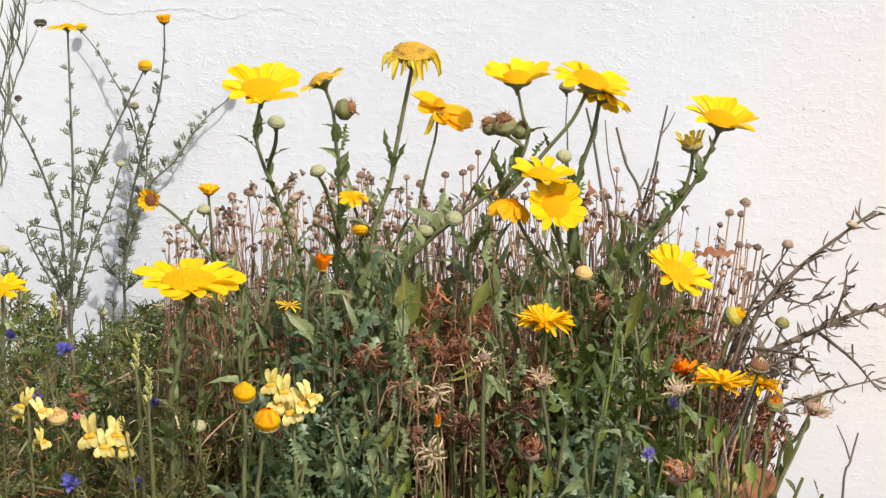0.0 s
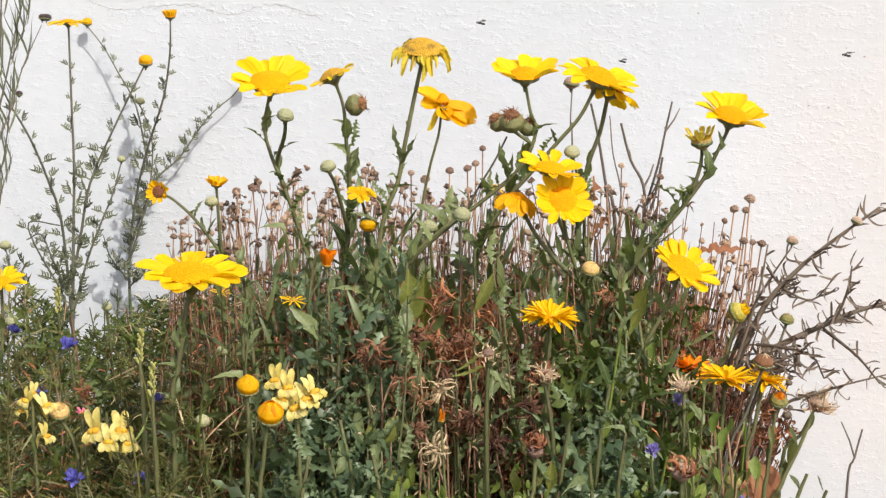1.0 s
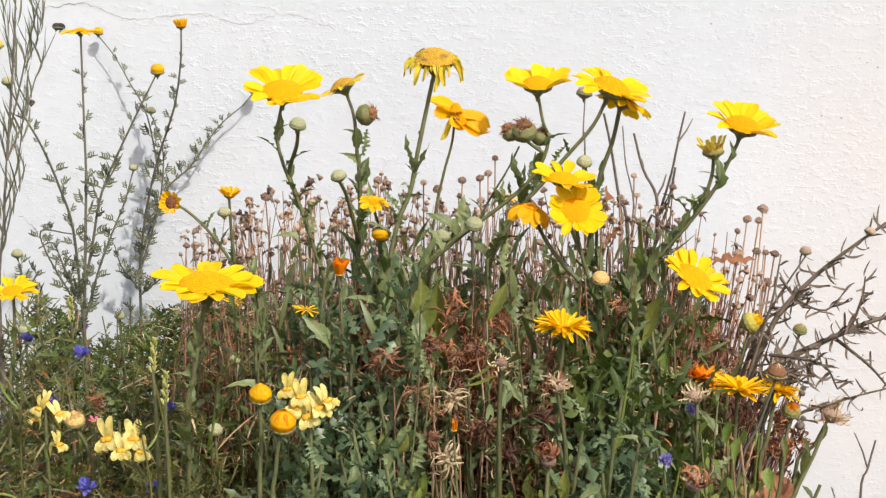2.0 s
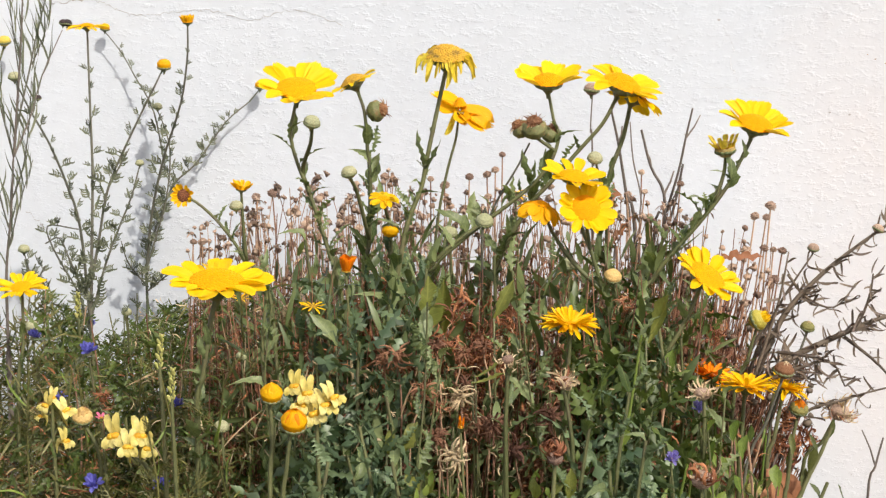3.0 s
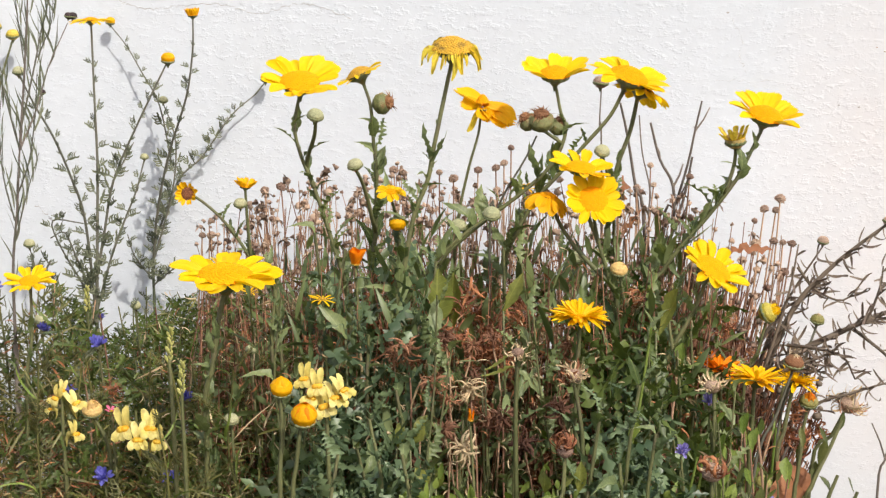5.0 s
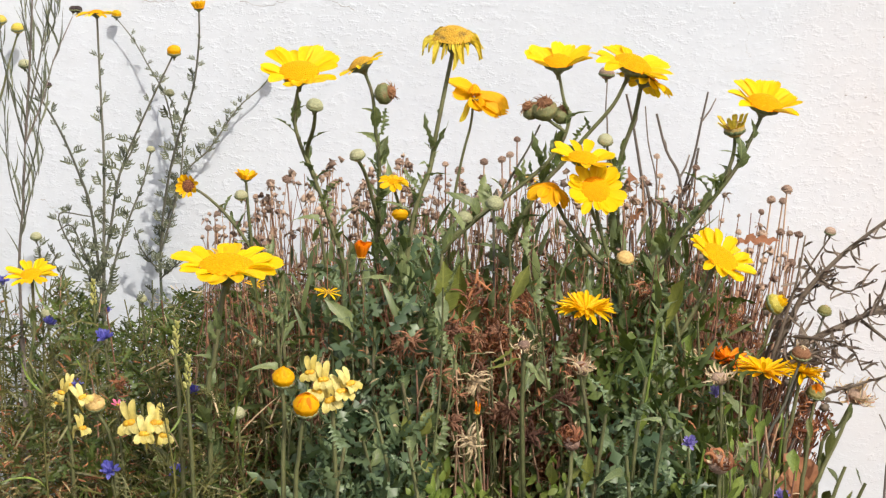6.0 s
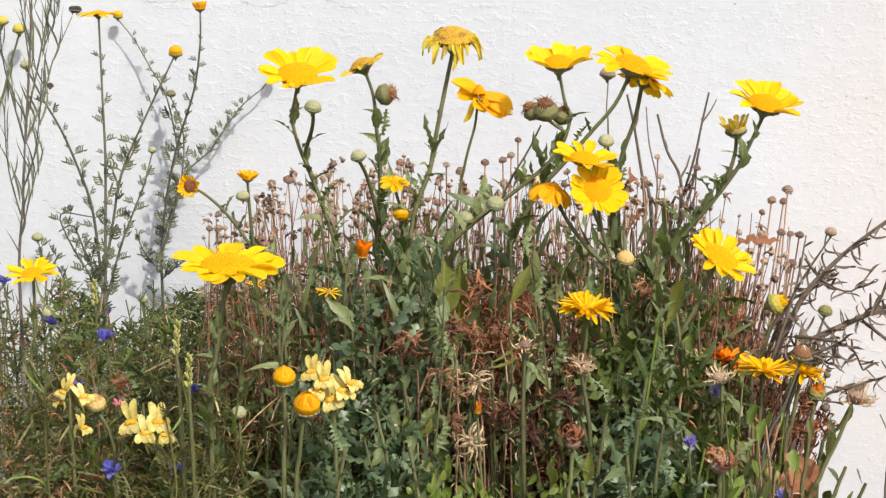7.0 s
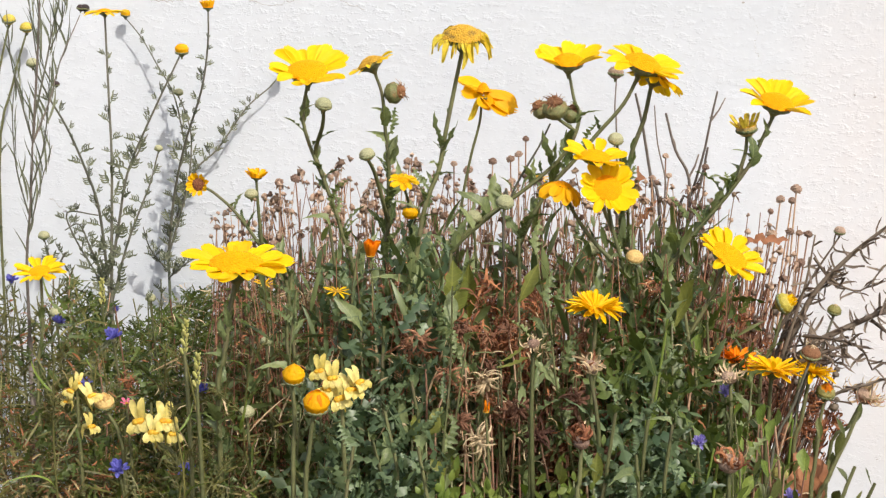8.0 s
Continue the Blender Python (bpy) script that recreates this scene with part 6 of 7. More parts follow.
def leaning_stalks():
    """Brown stalks that lean out over the open end of the bed, too many to count."""
    rnd = random.Random(95)
    g, h = Geo(), Geo()
    for i in range(230):
        u = rnd.uniform(0.165, 0.272)
        y = rnd.uniform(-0.33, -0.24)
        k = (1.5 + y) / 1.2
        top = 0.505 - (u - 0.18) * 0.9 + rnd.uniform(-0.07, 0.02) - (y + 0.3) * 0.16
        a, foot = V(u * k, y, top), V((0.10 + 0.45 * (u - 0.165) + rnd.uniform(-0.03, 0.03)) * k, y + rnd.uniform(-0.02, 0.02), 0.02)
        mid = a.lerp(foot, 0.35) + V(rnd.uniform(-0.008, 0.004), 0, 0)
        g.tube([a, a.lerp(mid, 0.5) + V(rnd.uniform(-0.003, 0.003), 0, 0), mid, a.lerp(foot, 0.7), foot], 0.00045, 0.0010, 4)
        for j in range(4):
            q = a.lerp(mid, rnd.uniform(0, 1.2))
            o = V(rnd.uniform(-0.4, 1), rnd.uniform(-0.6, 0.6), rnd.uniform(-0.2, 1)).normalized()
            b = V(rnd.gauss(0, 1), rnd.gauss(0, 1), rnd.gauss(-0.4, 1))
            b = (b - o * b.dot(o)).normalized()
            ln = rnd.uniform(0.008, 0.018)
            h.blade([q + (o * math.sin(t) + b * (1 - math.cos(t))) * ln * 0.5 for t in (0, 0.5, 1.0, 1.5, 2.0)], [0.0005, 0.0010, 0.0010, 0.0008, 0.0002], o.cross(b).normalized(), 0.3)
        if rnd.random() < 0.35:
            h.ball(a, rnd.uniform(0.002, 0.0036), 4, 7, 0.85, 0.5)
    tagged(new("leaning_stalks", g.mesh("leaning_stalks", DARK_STALK)), "thin brown stalks leaning out of the bed", "stalks", kind="stuff")
    tagged(new("withered_curls", h.mesh("withered_curls", GREY_LEAF)), "withered grey-brown curled leaves on leaning stalks", "leaves", kind="stuff")


def shaggy_heads():
    """Withered maroon heads whose thin rays hang in a shaggy mop, crowded in the middle of the bed."""
    rnd = random.Random(83)
    pale = plant_mat("maroon_ray", (0.085, 0.034, 0.022), (0.33, 0.155, 0.08), 6, 0.8, 0.1, bump=0.5)
    mops = []
    for k in range(5):
        g = Geo().ball(V(0, 0, 0), 0.36, 6, 9, 0.8, 0.5)
        for i in range(44):
            a, e = i * 2.39996, rnd.uniform(-0.6, 1.4)
            o = V(math.cos(a) * math.cos(e), math.sin(a) * math.cos(e), math.sin(e))
            b = V(rnd.gauss(0, 1), rnd.gauss(0, 1), rnd.gauss(-0.7, 0.8))
            b = (b - o * b.dot(o)).normalized()
            ln, end = rnd.uniform(0.35, 0.75), rnd.uniform(1.2, 2.9)
            g.blade([o * 0.25 + (o * math.sin(t) + b * (1 - math.cos(t))) * ln for t in (end * k / 5 for k in range(6))], [0.05, 0.075, 0.08, 0.07, 0.06, 0.02], o.cross(b).normalized(), 0.5)
            g.f.append((30, len(g.v) - 18, len(g.v) - 17))
        mops.append(g.mesh("seed_head", STRAW if k == 4 else pale))
    for i in range(64):
        y = rnd.uniform(-0.47, -0.30)
        u = rnd.uniform(-0.05, 0.12) if i % 3 else rnd.uniform(-0.15, 0.22)
        at = V(u * (1.5 + y) / 1.2, y, rnd.uniform(0.385, 0.475) - (y + 0.38) * 0.25)
        pts = [at, at + V(rnd.uniform(-0.01, 0.01), 0, -0.08), V(at.x + rnd.uniform(-0.02, 0.02), y, 0)]
        p = thing("dried_pot_marigold", pts[-1], "withered maroon-brown flower head with shaggy hanging rays", "flower", "dried pot marigold heads")
        stalk(p, pts, 0.0006, 0.0009, DRY, "stem", 5)
        part("seed_head", mops[i % 5] if i % 9 == 4 else mops[i % 4], p, aim(at - p.location, (rnd.uniform(-0.8, 0.8), -0.6, 0.8), i, rnd.uniform(0.0065, 0.0105)))


def front_stalks():
    """Thin brown stalks that stand among the green stems, too many to count."""
    rnd = random.Random(84)
    g = Geo()
    for i in range(620):
        y = rnd.uniform(-0.40, -0.24)
        u = rnd.uniform(-0.19, 0.20)
        top = 0.485 + rnd.uniform(-0.10, 0.03) - (y + 0.3) * 0.16
        a = V(u * (1.5 + y) / 1.2, y, top)
        foot = V(a.x + rnd.uniform(-0.08, 0.08), y, 0.02)
        g.tube([a, a.lerp(foot, 0.15) + V(rnd.uniform(-0.006, 0.006), 0, 0), a.lerp(foot, 0.4), foot], 0.00028, 0.0006, 4)
    tagged(new("brown_stalks", g.mesh("brown_stalks", DARK_STALK)), "thin brown dead stalks among green stems", "stalks", kind="stuff")


shaggy_heads()
front_stalks()
dried_flower_things()
dry_thicket()
leaning_stalks()
tangles()


# ---- leafy shoots that fill the bed ----
def bed_top(x):
    """Height of the green growth across the bed."""
    xs = (-0.50, -0.32, -0.24, -0.18, -0.13, -0.07, 0.09, 0.15, 0.19, 0.225, 0.25, 0.275, 0.30)
    zs = (0.470, 0.470, 0.460, 0.475, 0.488, 0.50, 0.50, 0.50, 0.48, 0.45, 0.41, 0.37, 0.30)
    bumps = noise.noise(V(x * 22, 4.0, 1.0)) * 0.022 + noise.noise(V(x * 75, 9.0, 1.0)) * 0.012
    return float(np.interp(x, xs, zs)) + bumps * (1.6 if x < -0.1 else 0.7)


def shoot(name, label, group, x, y, top, pool, leaves, size, rise, rnd, stem_mat=STEM, low=0.62, r=0.0016):
    foot = V(x * 0.97 + rnd.uniform(-0.02, 0.02), y + rnd.uniform(-0.02, 0.02), 0)
    tip = V(x, y, top)
    p = thing(name, foot, label, "plant", group)
    pts = [tip, tip.lerp(foot, 0.12) + V(rnd.uniform(-0.008, 0.008), 0, 0), tip.lerp(foot, 0.3) + V(rnd.uniform(-0.02, 0.02), rnd.uniform(-0.01, 0.01), 0), tip.lerp(foot, 0.6) + V(rnd.uniform(-0.025, 0.025), 0, 0), foot]
    _, line = stalk(p, pts, r * 0.5, r * 0.95, stem_mat)
    leafy(p, line, pool, leaves, size, 0.0, low, rise, rnd.randrange(900))
    return p


def fill_bed():
    rnd = random.Random(31)
    for i in range(45):
        y = rnd.uniform(-0.47, -0.22)
        k = (1.5 + y) / 1.2
        u = rnd.uniform(-0.15, 0.215)
        top = bed_top(u) + rnd.uniform(-0.10, 0.02) - (y + 0.3) * 0.16
        shoot("marigold_shoot", "leafy blue-green marigold shoot without flowers", "marigold shoots", u * k, y, top, LOBED * 2 + NARROW, 19, 0.037, 1.4, rnd, STEM, 0.62, 0.0012)
    for i in range(60):
        y = rnd.uniform(-0.50, -0.14)
        k = (1.5 + y) / 1.2
        u = rnd.uniform(-0.42, -0.11)
        top = bed_top(u) + rnd.uniform(-0.12, 0.0) - (y + 0.3) * 0.16
        shoot("feathery_herb", "fine feathery green herb in the bed", "feathery herbs", u * k, y, top, FEATHERS + THREAD, 14, 0.042, 0.9, rnd, FEATHER, r=0.0011)
    for i in range(44):
        y = rnd.uniform(-0.45, -0.12)
        k = (1.5 + y) / 1.2
        u = rnd.uniform(-0.40, 0.245)
        top = bed_top(u) + rnd.uniform(-0.16, -0.03) - (y + 0.3) * 0.16
        shoot("leafy_herb", "dark green leafy herb deep in the bed", "dark leafy herbs", u * k, y, top, DARKS, 11, 0.045, 0.9, rnd)
    for i in range(56):
        y = rnd.uniform(-0.54, -0.40)
        k = (1.5 + y) / 1.2
        u = rnd.uniform(-0.16, 0.225)
        top = min(bed_top(u) - 0.06, 0.39 + rnd.uniform(-0.05, 0.0)) - (y + 0.45) * 0.2
        shoot("pot_marigold_leaves", "light green spoon-shaped pot marigold leaves", "pot marigold foliage", u * k, y, top, SPOON, 8, 0.034, 1.4, rnd)
    for i in range(34):
        y = rnd.uniform(-0.48, -0.26)
        k = (1.5 + y) / 1.2
        u = rnd.uniform(0.13, 0.262)
        top = bed_top(u) - rnd.uniform(0.02, 0.10) - (y + 0.3) * 0.16
        shoot("upright_herb", "upright green and reddish stems with narrow leaves", "upright herbs", u * k, y, top, SPOON + THREAD + DARKS, 8, 0.034, 2.2, rnd, rnd.choice((STEM, FRESH, DRY)))


def front_shoots():
    """Sunlit upright leaves at the front of the open end."""
    rnd = random.Random(58)
    for i in range(12):
        y = rnd.uniform(-0.52, -0.44)
        k = (1.5 + y) / 1.2
        u = rnd.uniform(0.185, 0.258)
        top = 0.395 - (u - 0.185) * 0.45 + rnd.uniform(-0.03, 0.0) - (y + 0.3) * 0.3
        shoot("upright_herb", "upright green and reddish stems with narrow leaves", "upright herbs", u * k, y, top, OBLONG + SPOON, 8, 0.026, 2.6, rnd, rnd.choice((STEM, DRY)), 0.35, 0.0010)


def thin_stems():
    rnd = random.Random(77)
    for i in range(46):
        y = rnd.uniform(-0.40, -0.12)
        k = (1.5 + y) / 1.2
        u = rnd.uniform(-0.42, -0.13)
        top = bed_top(u) + rnd.uniform(-0.03, 0.035) - (y + 0.3) * 0.16
        shoot("feathery_herb", "thin upright herb stem with short fine leaves", "feathery herbs", u * k, y, top, FINE + THREAD, 9, 0.020, 1.5, rnd, rnd.choice((STEM, FEATHER, DRY)), 0.4, 0.0010)


def foliage(name, label, mat, count, span, depth, drop, size, width, rise, seed, lobes=False, curl=0.35):
    """A mass of small leaves under the top of the growth, too many to count."""
    rnd = random.Random(seed)
    g = Geo()
    for i in range(count):
        y = rnd.uniform(*depth)
        u = rnd.uniform(*span)
        z = bed_top(u) - (y + 0.3) * 0.16 - max(0.0, -y - 0.30) * 0.55 - rnd.uniform(*drop)
        if z < 0.12:
            continue
        a = rnd.uniform(0, 6.283)
        o = V(math.cos(a), math.sin(a), rnd.uniform(-0.4, 1.0) * rise).normalized()
        b = V(rnd.uniform(-1, 1), rnd.uniform(-1, 1), rnd.uniform(-1, 0.4)).normalized()
        ln, w = size * rnd.uniform(0.5, 1.3), width * rnd.uniform(0.6, 1.3)
        q = V(u * (1.5 + y) / 1.2, y, z)
        n = 8 if lobes else 4
        pts = [q + o * ln * t + b * ln * curl * t * t for t in (k / n for k in range(n + 1))]
        if curl >= 1:
            b = (b - o * b.dot(o)).normalized()
            pts = [q + (o * math.sin(t) + b * (1 - math.cos(t))) * ln * 0.45 for t in (k / n * curl * 1.5 for k in range(n + 1))]
        if lobes:
            ws = [w * (0.25, 1.1)[k % 2] * rnd.uniform(0.6, 1.2) * (1 - 0.8 * (k / n) ** 3) for k in range(n + 1)]
        else:
            ws = [w * x for x in (0.35, 0.9, 1.0, 0.7, 0.1)]
        g.blade(pts, ws, o.cross(b).normalized(), 0.3)
    tagged(new(name, g.mesh(name, mat)), label, "leaves", kind="stuff")


fill_bed()
front_shoots()
thin_stems()
foliage("lobed_foliage", "dense blue-green lobed marigold foliage filling the bed", GLAUCOUS_SMALL, 640, (-0.16, 0.23), (-0.46, -0.22), (0.03, 0.26), 0.028, 0.0040, 2.4, 41, True)
foliage("dark_foliage", "dense dark green leaves deep in the bed", DARK_LEAF_SMALL, 760, (-0.30, 0.235), (-0.40, -0.10), (0.09, 0.30), 0.030, 0.0034, 2.2, 42)
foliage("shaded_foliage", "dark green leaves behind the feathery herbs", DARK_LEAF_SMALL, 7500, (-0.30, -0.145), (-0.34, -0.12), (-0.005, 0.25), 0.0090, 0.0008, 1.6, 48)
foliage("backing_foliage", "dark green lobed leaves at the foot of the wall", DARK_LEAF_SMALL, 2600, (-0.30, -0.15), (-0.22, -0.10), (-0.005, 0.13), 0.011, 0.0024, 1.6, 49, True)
foliage("fine_foliage", "dense thread-like green foliage", FEATHER, 11000, (-0.46, -0.10), (-0.50, -0.12), (-0.005, 0.24), 0.017, 0.0007, 1.6, 43)
foliage("olive_threads", "fine olive and straw-coloured threads of fading foliage", plant_mat("olive_thread", (0.12, 0.10, 0.035), (0.27, 0.22, 0.09), 7, 0.6, 0.1), 3600, (-0.46, -0.12), (-0.52, -0.25), (0.02, 0.24), 0.015, 0.0006, 1.2, 44, False, 0.9)
foliage("small_light_leaves", "small light green leaves among the stems", FRESH_SMALL, 750, (-0.30, 0.25), (-0.48, -0.20), (0.05, 0.24), 0.018, 0.0022, 2.6, 45)
foliage("rusty_leaves", "curled rust-brown dead leaves among green stems", RUST, 3900, (-0.185, 0.235), (-0.44, -0.20), (-0.02, 0.20), 0.011, 0.00065, 3.0, 46, False, 1.7)
foliage("rusty_threads", "red-brown dead stems and leaves in the feathery growth", RUST, 900, (-0.42, -0.12), (-0.42, -0.18), (0.0, 0.20), 0.011, 0.0007, 2.4, 50, False, 1.5)
foliage("brown_threads", "brown fading threads at the corner of the bed", RUST, 1700, (-0.46, -0.24), (-0.54, -0.36), (0.02, 0.14), 0.016, 0.0006, 1.2, 51, False, 1.2)
foliage("pale_stalks", "pale straw-coloured dead stalks between the green stems", STRAW, 420, (-0.215, -0.01), (-0.45, -0.30), (-0.005, 0.20), 0.032, 0.0007, 6.0, 61, False, 0.25)
FROSTED = FROST[0].materials[0]
foliage("frosted_foliage", "grey-green lobed marigold leaves in the front of the bed", FROSTED, 620, (-0.125, -0.028), (-0.53, -0.40), (0.0, 0.13), 0.024, 0.0042, 2.2, 52, True)
foliage("frosted_foliage", "grey-green lobed marigold leaves in the front of the bed", FROSTED, 460, (0.100, 0.172), (-0.52, -0.40), (0.0, 0.13), 0.024, 0.0042, 2.2, 55, True)
foliage("round_leaves", "small rounded light green leaves low at the front", FRESH_SMALL, 260, (-0.045, 0.03), (-0.55, -0.50), (0.012, 0.05), 0.010, 0.0028, 3.2, 53)
foliage("round_leaves", "small rounded light green leaves low at the front", FRESH_SMALL, 260, (0.05, 0.225), (-0.55, -0.50), (0.014, 0.05), 0.010, 0.0026, 3.2, 56)
foliage("crumpled_rays", "pale curled dead rays in the middle of the bed", STRAW, 820, (-0.120, 0.200), (-0.46, -0.30), (-0.01, 0.13), 0.011, 0.0006, 2.0, 58, False, 1.7)
foliage("dark_front_leaves", "dark green lobed marigold leaves crowding the stems", DARK_LEAF_SMALL, 620, (0.085, 0.200), (-0.46, -0.34), (-0.03, 0.11), 0.027, 0.0036, 3.0, 61, True)
foliage("dark_front_leaves", "dark green lobed leaves among feathery herbs", DARK_LEAF_SMALL, 1500, (-0.34, -0.12), (-0.50, -0.28), (0.0, 0.15), 0.015, 0.0026, 2.0, 62, True)
foliage("frosted_foliage", "grey-green lobed marigold leaves round the tall stems", FROSTED, 420, (-0.115, -0.015), (-0.45, -0.34), (-0.05, 0.10), 0.024, 0.0038, 3.0, 63, True)
foliage("upright_leaves", "upright narrow grey-green leaves among brown stalks", GLAUCOUS_SMALL, 1300, (-0.17, 0.20), (-0.42, -0.22), (-0.035, 0.14), 0.026, 0.0026, 5.0, 54)
foliage("edge_foliage", "fine green foliage at the foot of the wall", FEATHER, 1500, (-0.50, -0.28), (-0.30, -0.10), (0.0, 0.15), 0.014, 0.0008, 1.8, 59)
foliage("tawny_threads", "tawny fading threads at the corner of the bed", plant_mat("tawny_thread", (0.20, 0.13, 0.05), (0.42, 0.31, 0.14), 7, 0.6, 0.1), 1800, (-0.46, -0.29), (-0.54, -0.40), (0.02, 0.13), 0.013, 0.0006, 1.2, 64, False, 1.1)
foliage("straw_threads", "pale straw-coloured dead stems and rays among the leaves", STRAW, 2600, (-0.24, 0.25), (-0.45, -0.16), (-0.02, 0.22), 0.010, 0.00045, 1.6, 47, False, 1.5)




# ---- movement ----
TIMES = (0.0, 0.5, 1.0, 1.5, 3.0, 3.5, 4.0, 4.5, 5.0, 6.5, 7.0, 7.5, 8.0)
# sideways drift of the tops in the breeze, in tenths of a millimetre
DRIFT = {}
DRIFT["a"] = (-44, -32, -12, -36, 32, 0, 24, 52, -8, -56, -68, -60, -52)
DRIFT["b"] = (-44, -32, -12, -28, 16, 0, -4, 28, -8, -40, -44, -36, -36)
DRIFT["b2"] = (-36, -20, 8, -20, 16, 0, -4, 36, -8, -32, -32, -24, -28)
DRIFT["c"] = (-32, -20, -8, -20, 12, 0, 0, 20, -4, -24, -24, -20, -16)
DRIFT["c3"] = (-40, -32, -24, -28, 0, 0, -8, 16, -16, -44, -36, -28, -24)
DRIFT["d"] = (-56, -40, -20, -44, 0, 0, -8, 44, 4, -52, -44, -40, -32)
DRIFT["e"] = (-30, -26, -46, -39, -6, 0, -1, 11, -12, -43, -39, -41, -35)
DRIFT["f"] = (-80, -64, -64, -84, -48, 0, -16, -24, -72, -72, -76, -76, -72)
DRIFT["g"] = (36, 16, 0, -12, 4, 0, -28, -32, -4, -44, -36, -36, -36)
DRIFT["h"] = (-16, 0, 8, -8, 40, 0, 16, 48, 4, -28, -24, -28, -20)
DRIFT["left"] = (5, -43, -26, -32, -42, 0, -42, -10, -80, -69, -70, -72, -81)
DRIFT["cup"] = (19, 21, 31, 18, 5, 0, -6, -12, -23, -10, -14, -14, -10)
DRIFT["orange"] = (-20, 80, -28, -18, -49, 0, -63, 153, 52, -53, -23, -28, -51)
DRIFT["twig"] = (-10, -12, -10, -12, -13, 0, -15, -7, -36, -34, -47, -40, -46)
DRIFT["straw"] = (-17, -17, -32, -23, -7, 0, -7, 3, -9, -36, -36, -35, -31)
DRIFT["low"] = (-40, -36, -43, -47, -18, 0, -14, 7, -18, -43, -43, -36, -36)


# rise and fall of the same tops, in tenths of a millimetre
LIFT = {}
LIFT["a"] = (5, -1, 18, 20, 10, 0, 26, 8, 9, 35, 19, 16, 27)
LIFT["b"] = LIFT["b2"] = (3, -8, 0, -3, 0, 0, 2, -4, 3, 21, 14, 12, 16)
LIFT["c"] = (0, -10, -2, -3, 0, 0, 2, -12, -2, 19, 13, 12, 17)
LIFT["c3"] = (-4, -1, 8, 5, -7, 0, -5, -1, 4, 19, 13, 13, 18)
LIFT["d"] = (-6, -14, -4, 1, -11, 0, -5, -20, -2, 10, 8, 8, 12)
LIFT["e"] = (-6, -14, 5, -1, -4, 0, -14, -16, -10, 9, 7, 11, 11)
LIFT["f"] = (-9, -12, -8, -4, -12, 0, -23, -38, -14, 8, 8, 8, 8)
LIFT["g"] = (0, 0, 10, 3, 7, 0, 4, 23, 3, 11, 15, 18, 19)
LIFT["h"] = (-5, -7, 12, -5, 20, 0, 3, 14, -9, 5, -3, 1, 1)
LIFT["left"] = (2, 2, -1, -2, 9, 0, 4, 2, 4, 9, 7, 8, 10)
LIFT["orange"] = (6, -10, 5, 2, 18, 0, 8, -18, -8, 5, 4, 2, 8)
LIFT["low"] = (-4, -10, 9, 16, -4, 0, -14, -18, -11, 13, 11, 17, 17)


def lump_mesh(name, mat, lumps):
    """Rounded lumps run together: (centre, half sizes) of each."""
    bm = bmesh.new()
    for at, size in lumps:
        bmesh.ops.create_icosphere(bm, subdivisions=2, radius=1, matrix=Matrix.Translation(at) @ Matrix.Diagonal((*size, 1)))
    for f in bm.faces:
        f.smooth = True
    mesh = bpy.data.meshes.new(name)
    bm.to_mesh(mesh)
    bm.free()
    mesh.materials.append(mat)
    return mesh


def fly(at, size):
    """A small dark fly heading along -x, its wings swept back."""
    ob = thing("fly", at, "small dark fly on the wing before the white wall", "fly", "flies over the bed")
    whole = Matrix.Scale(size, 4)
    part("body", FLY_BODY, ob, whole)
    part("head", FLY_HEAD, ob, whole)
    for side in (-1, 1):
        part("wing", FLY_WING, ob, Matrix.Rotation(side * 0.5, 4, "X") @ lay(V(-0.12, side * 0.10, 0.10) * size, V(0.85, side * 0.55, 0.12), V(0, 0, 1), 0.75 * size), "smoky translucent wing")
    return ob


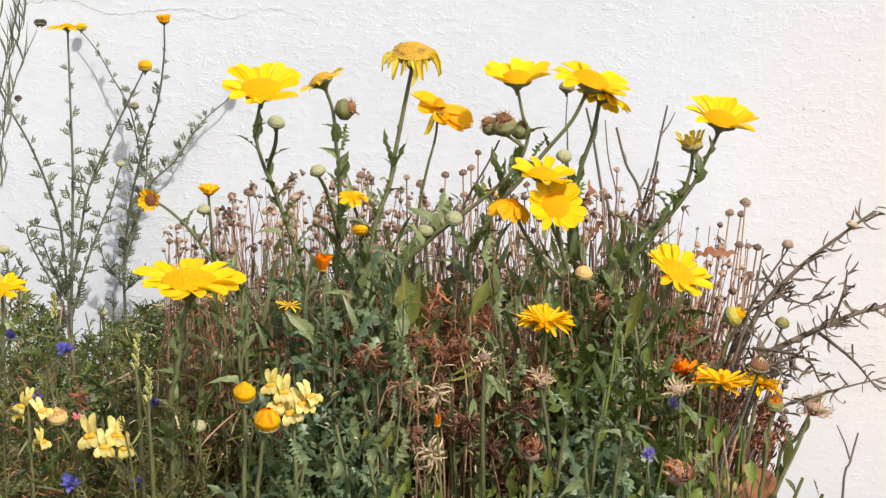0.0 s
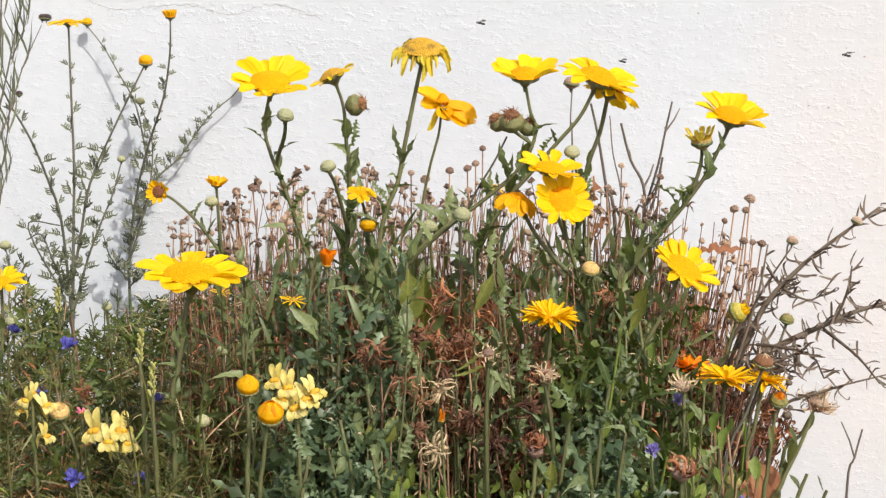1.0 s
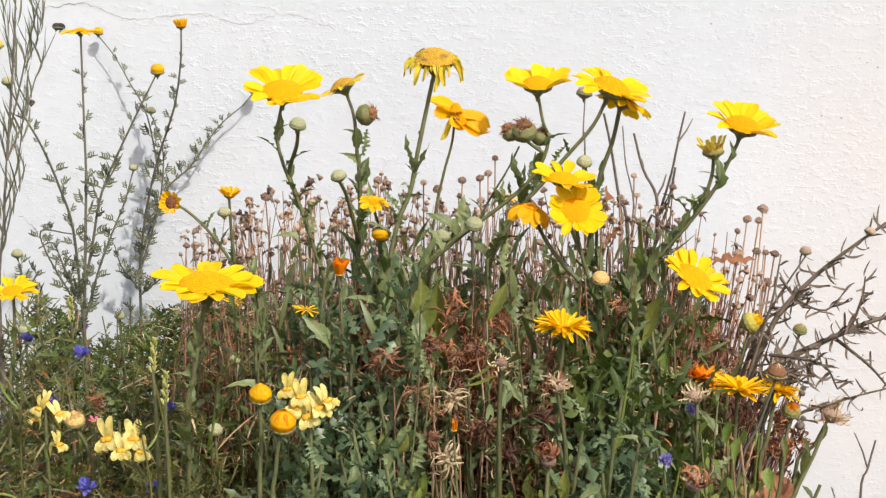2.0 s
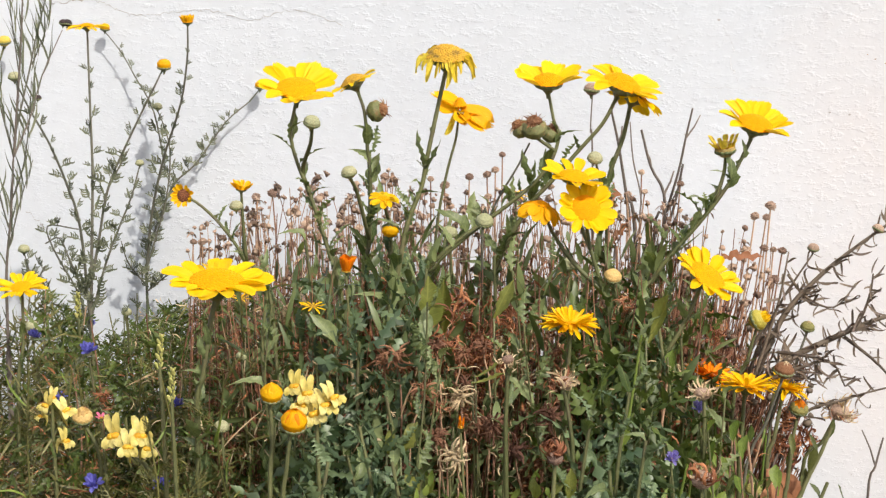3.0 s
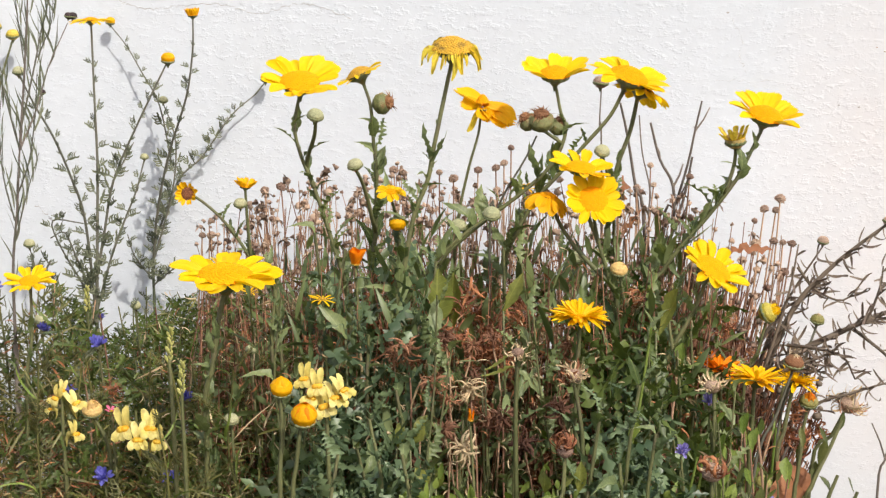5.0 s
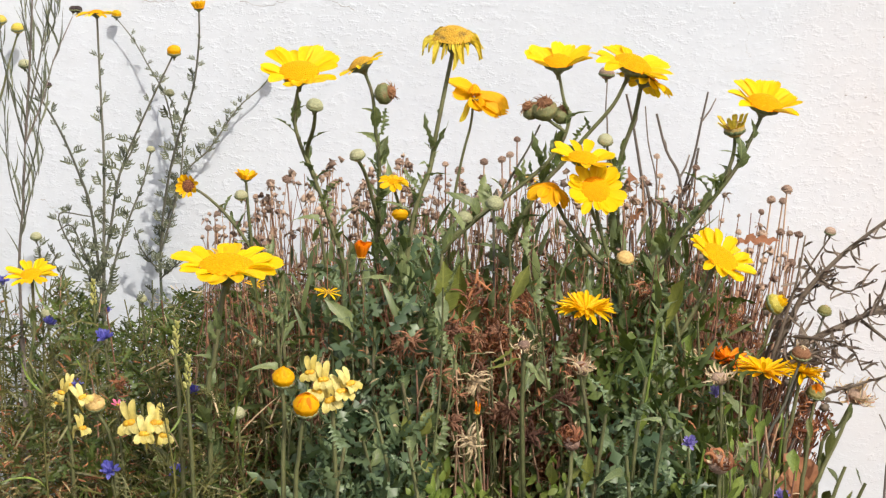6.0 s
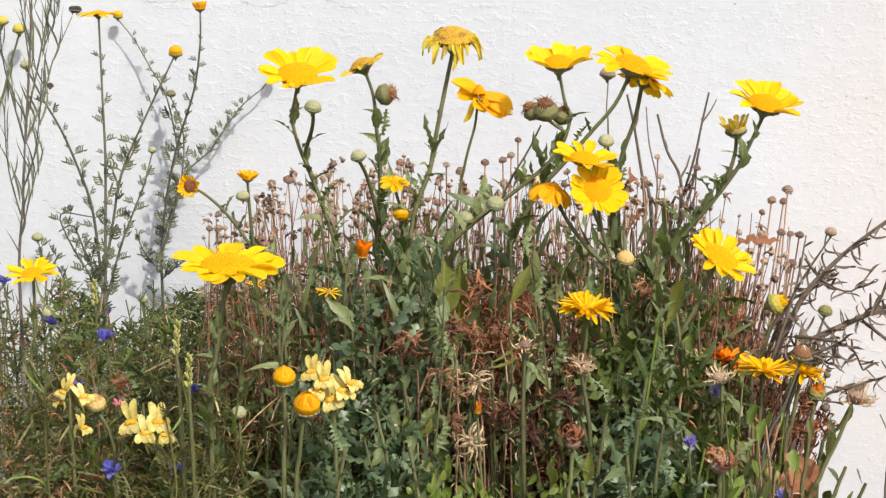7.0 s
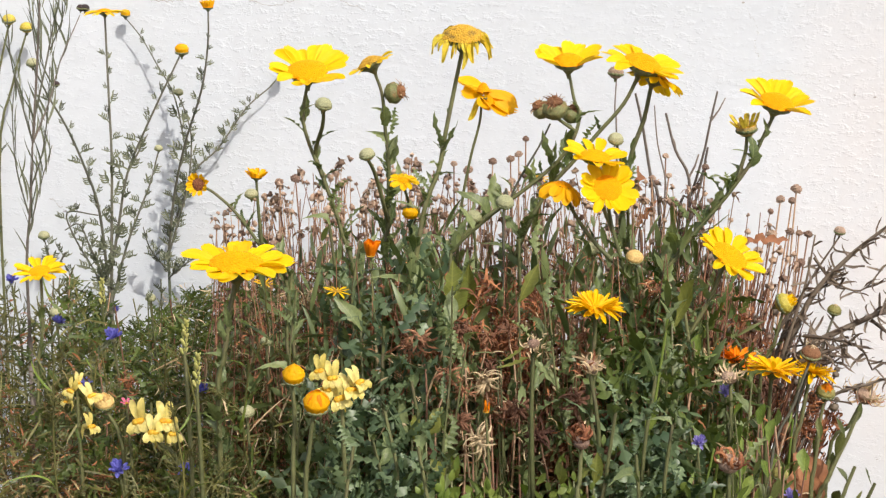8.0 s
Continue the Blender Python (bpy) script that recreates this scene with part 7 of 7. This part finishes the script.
FLY_BODY = lump_mesh("body", FLY, ((V(-0.10, 0, 0), (0.24, 0.17, 0.17)), (V(0.26, 0, -0.05), (0.30, 0.15, 0.14))))
FLY_HEAD = lump_mesh("head", FLY, ((V(-0.38, 0, -0.01), (0.11, 0.14, 0.13)),))
FLY_WING = blade_mesh("wing", WING, 0.36, 0.05, 3, 0.62)
FLIGHTS = []
FLIGHTS.append(((0.0, 0.430, -0.100, 0.588), (0.1, 0.392, -0.090, 0.617), (0.2, 0.360, -0.072, 0.640), (0.3, 0.327, -0.064, 0.655), (0.4, 0.321, -0.050, 0.671), (0.5, 0.272, -0.040, 0.671), (0.6, 0.223, -0.018, 0.663), (0.7, 0.231, -0.018, 0.644), (0.8, 0.252, -0.012, 0.629), (0.9, 0.241, -0.012, 0.636), (1.0, 0.174, -0.020, 0.649), (1.1, 0.221, -0.030, 0.662), (1.2, 0.235, -0.030, 0.664), (1.3, 0.157, -0.040, 0.673), (1.4, 0.119, -0.060, 0.725), (2.4, 0.250, -0.120, 0.860), (4.0, 0.750, -0.300, 0.950), (6.0, 1.000, -0.500, 1.000), (8.0, 1.200, -0.700, 1.100)))
FLIGHTS.append(((0.0, 0.379, -0.300, 0.476), (0.3, 0.343, -0.300, 0.551), (0.5, 0.356, -0.290, 0.574), (0.7, 0.312, -0.280, 0.591), (0.8, 0.277, -0.280, 0.627), (0.9, 0.288, -0.280, 0.613), (1.0, 0.309, -0.280, 0.666), (1.1, 0.349, -0.280, 0.700), (1.6, 0.520, -0.300, 0.800), (3.0, 0.800, -0.400, 0.900), (5.5, 1.100, -0.300, 0.900), (8.0, 1.300, -0.200, 1.000)))
FLIGHTS.append(((0.0, 0.177, -0.460, 0.766), (0.6, 0.137, -0.460, 0.725), (0.8, 0.103, -0.460, 0.661), (0.9, 0.074, -0.440, 0.687), (1.0, 0.035, -0.420, 0.693), (1.2, -0.025, -0.400, 0.667), (1.3, -0.041, -0.400, 0.653), (1.5, -0.048, -0.400, 0.658), (1.7, -0.035, -0.400, 0.663), (1.9, -0.050, -0.400, 0.724), (2.4, -0.250, -0.420, 0.860), (4.0, -0.700, -0.500, 0.950), (6.0, -0.950, -0.500, 1.000), (8.0, -1.200, -0.600, 1.100)))
FLIES = [fly(way[0][1:], size) for way, size in zip(FLIGHTS, (0.0070, 0.0068, 0.0060))]


def motions():
    for plant, height, way, lean in SWAY:
        p = plant.location.copy()
        rows = []
        for t, d, up in zip(TIMES, DRIFT[way], LIFT.get(way, (0,) * 13)):
            rows.append((t, pose(p.x, p.y, p.z + up * 1e-4, 0, math.degrees(d * 1e-4 / height), 0)))
        walk(plant, rows)

    for insect, way in zip(FLIES, FLIGHTS):
        walk(insect, [(t, pose(x, y, z, 6 * math.sin(9 * t), 8 * math.sin(7 * t) + 4, 10 * math.cos(5 * t))) for t, x, y, z in way])


motions()
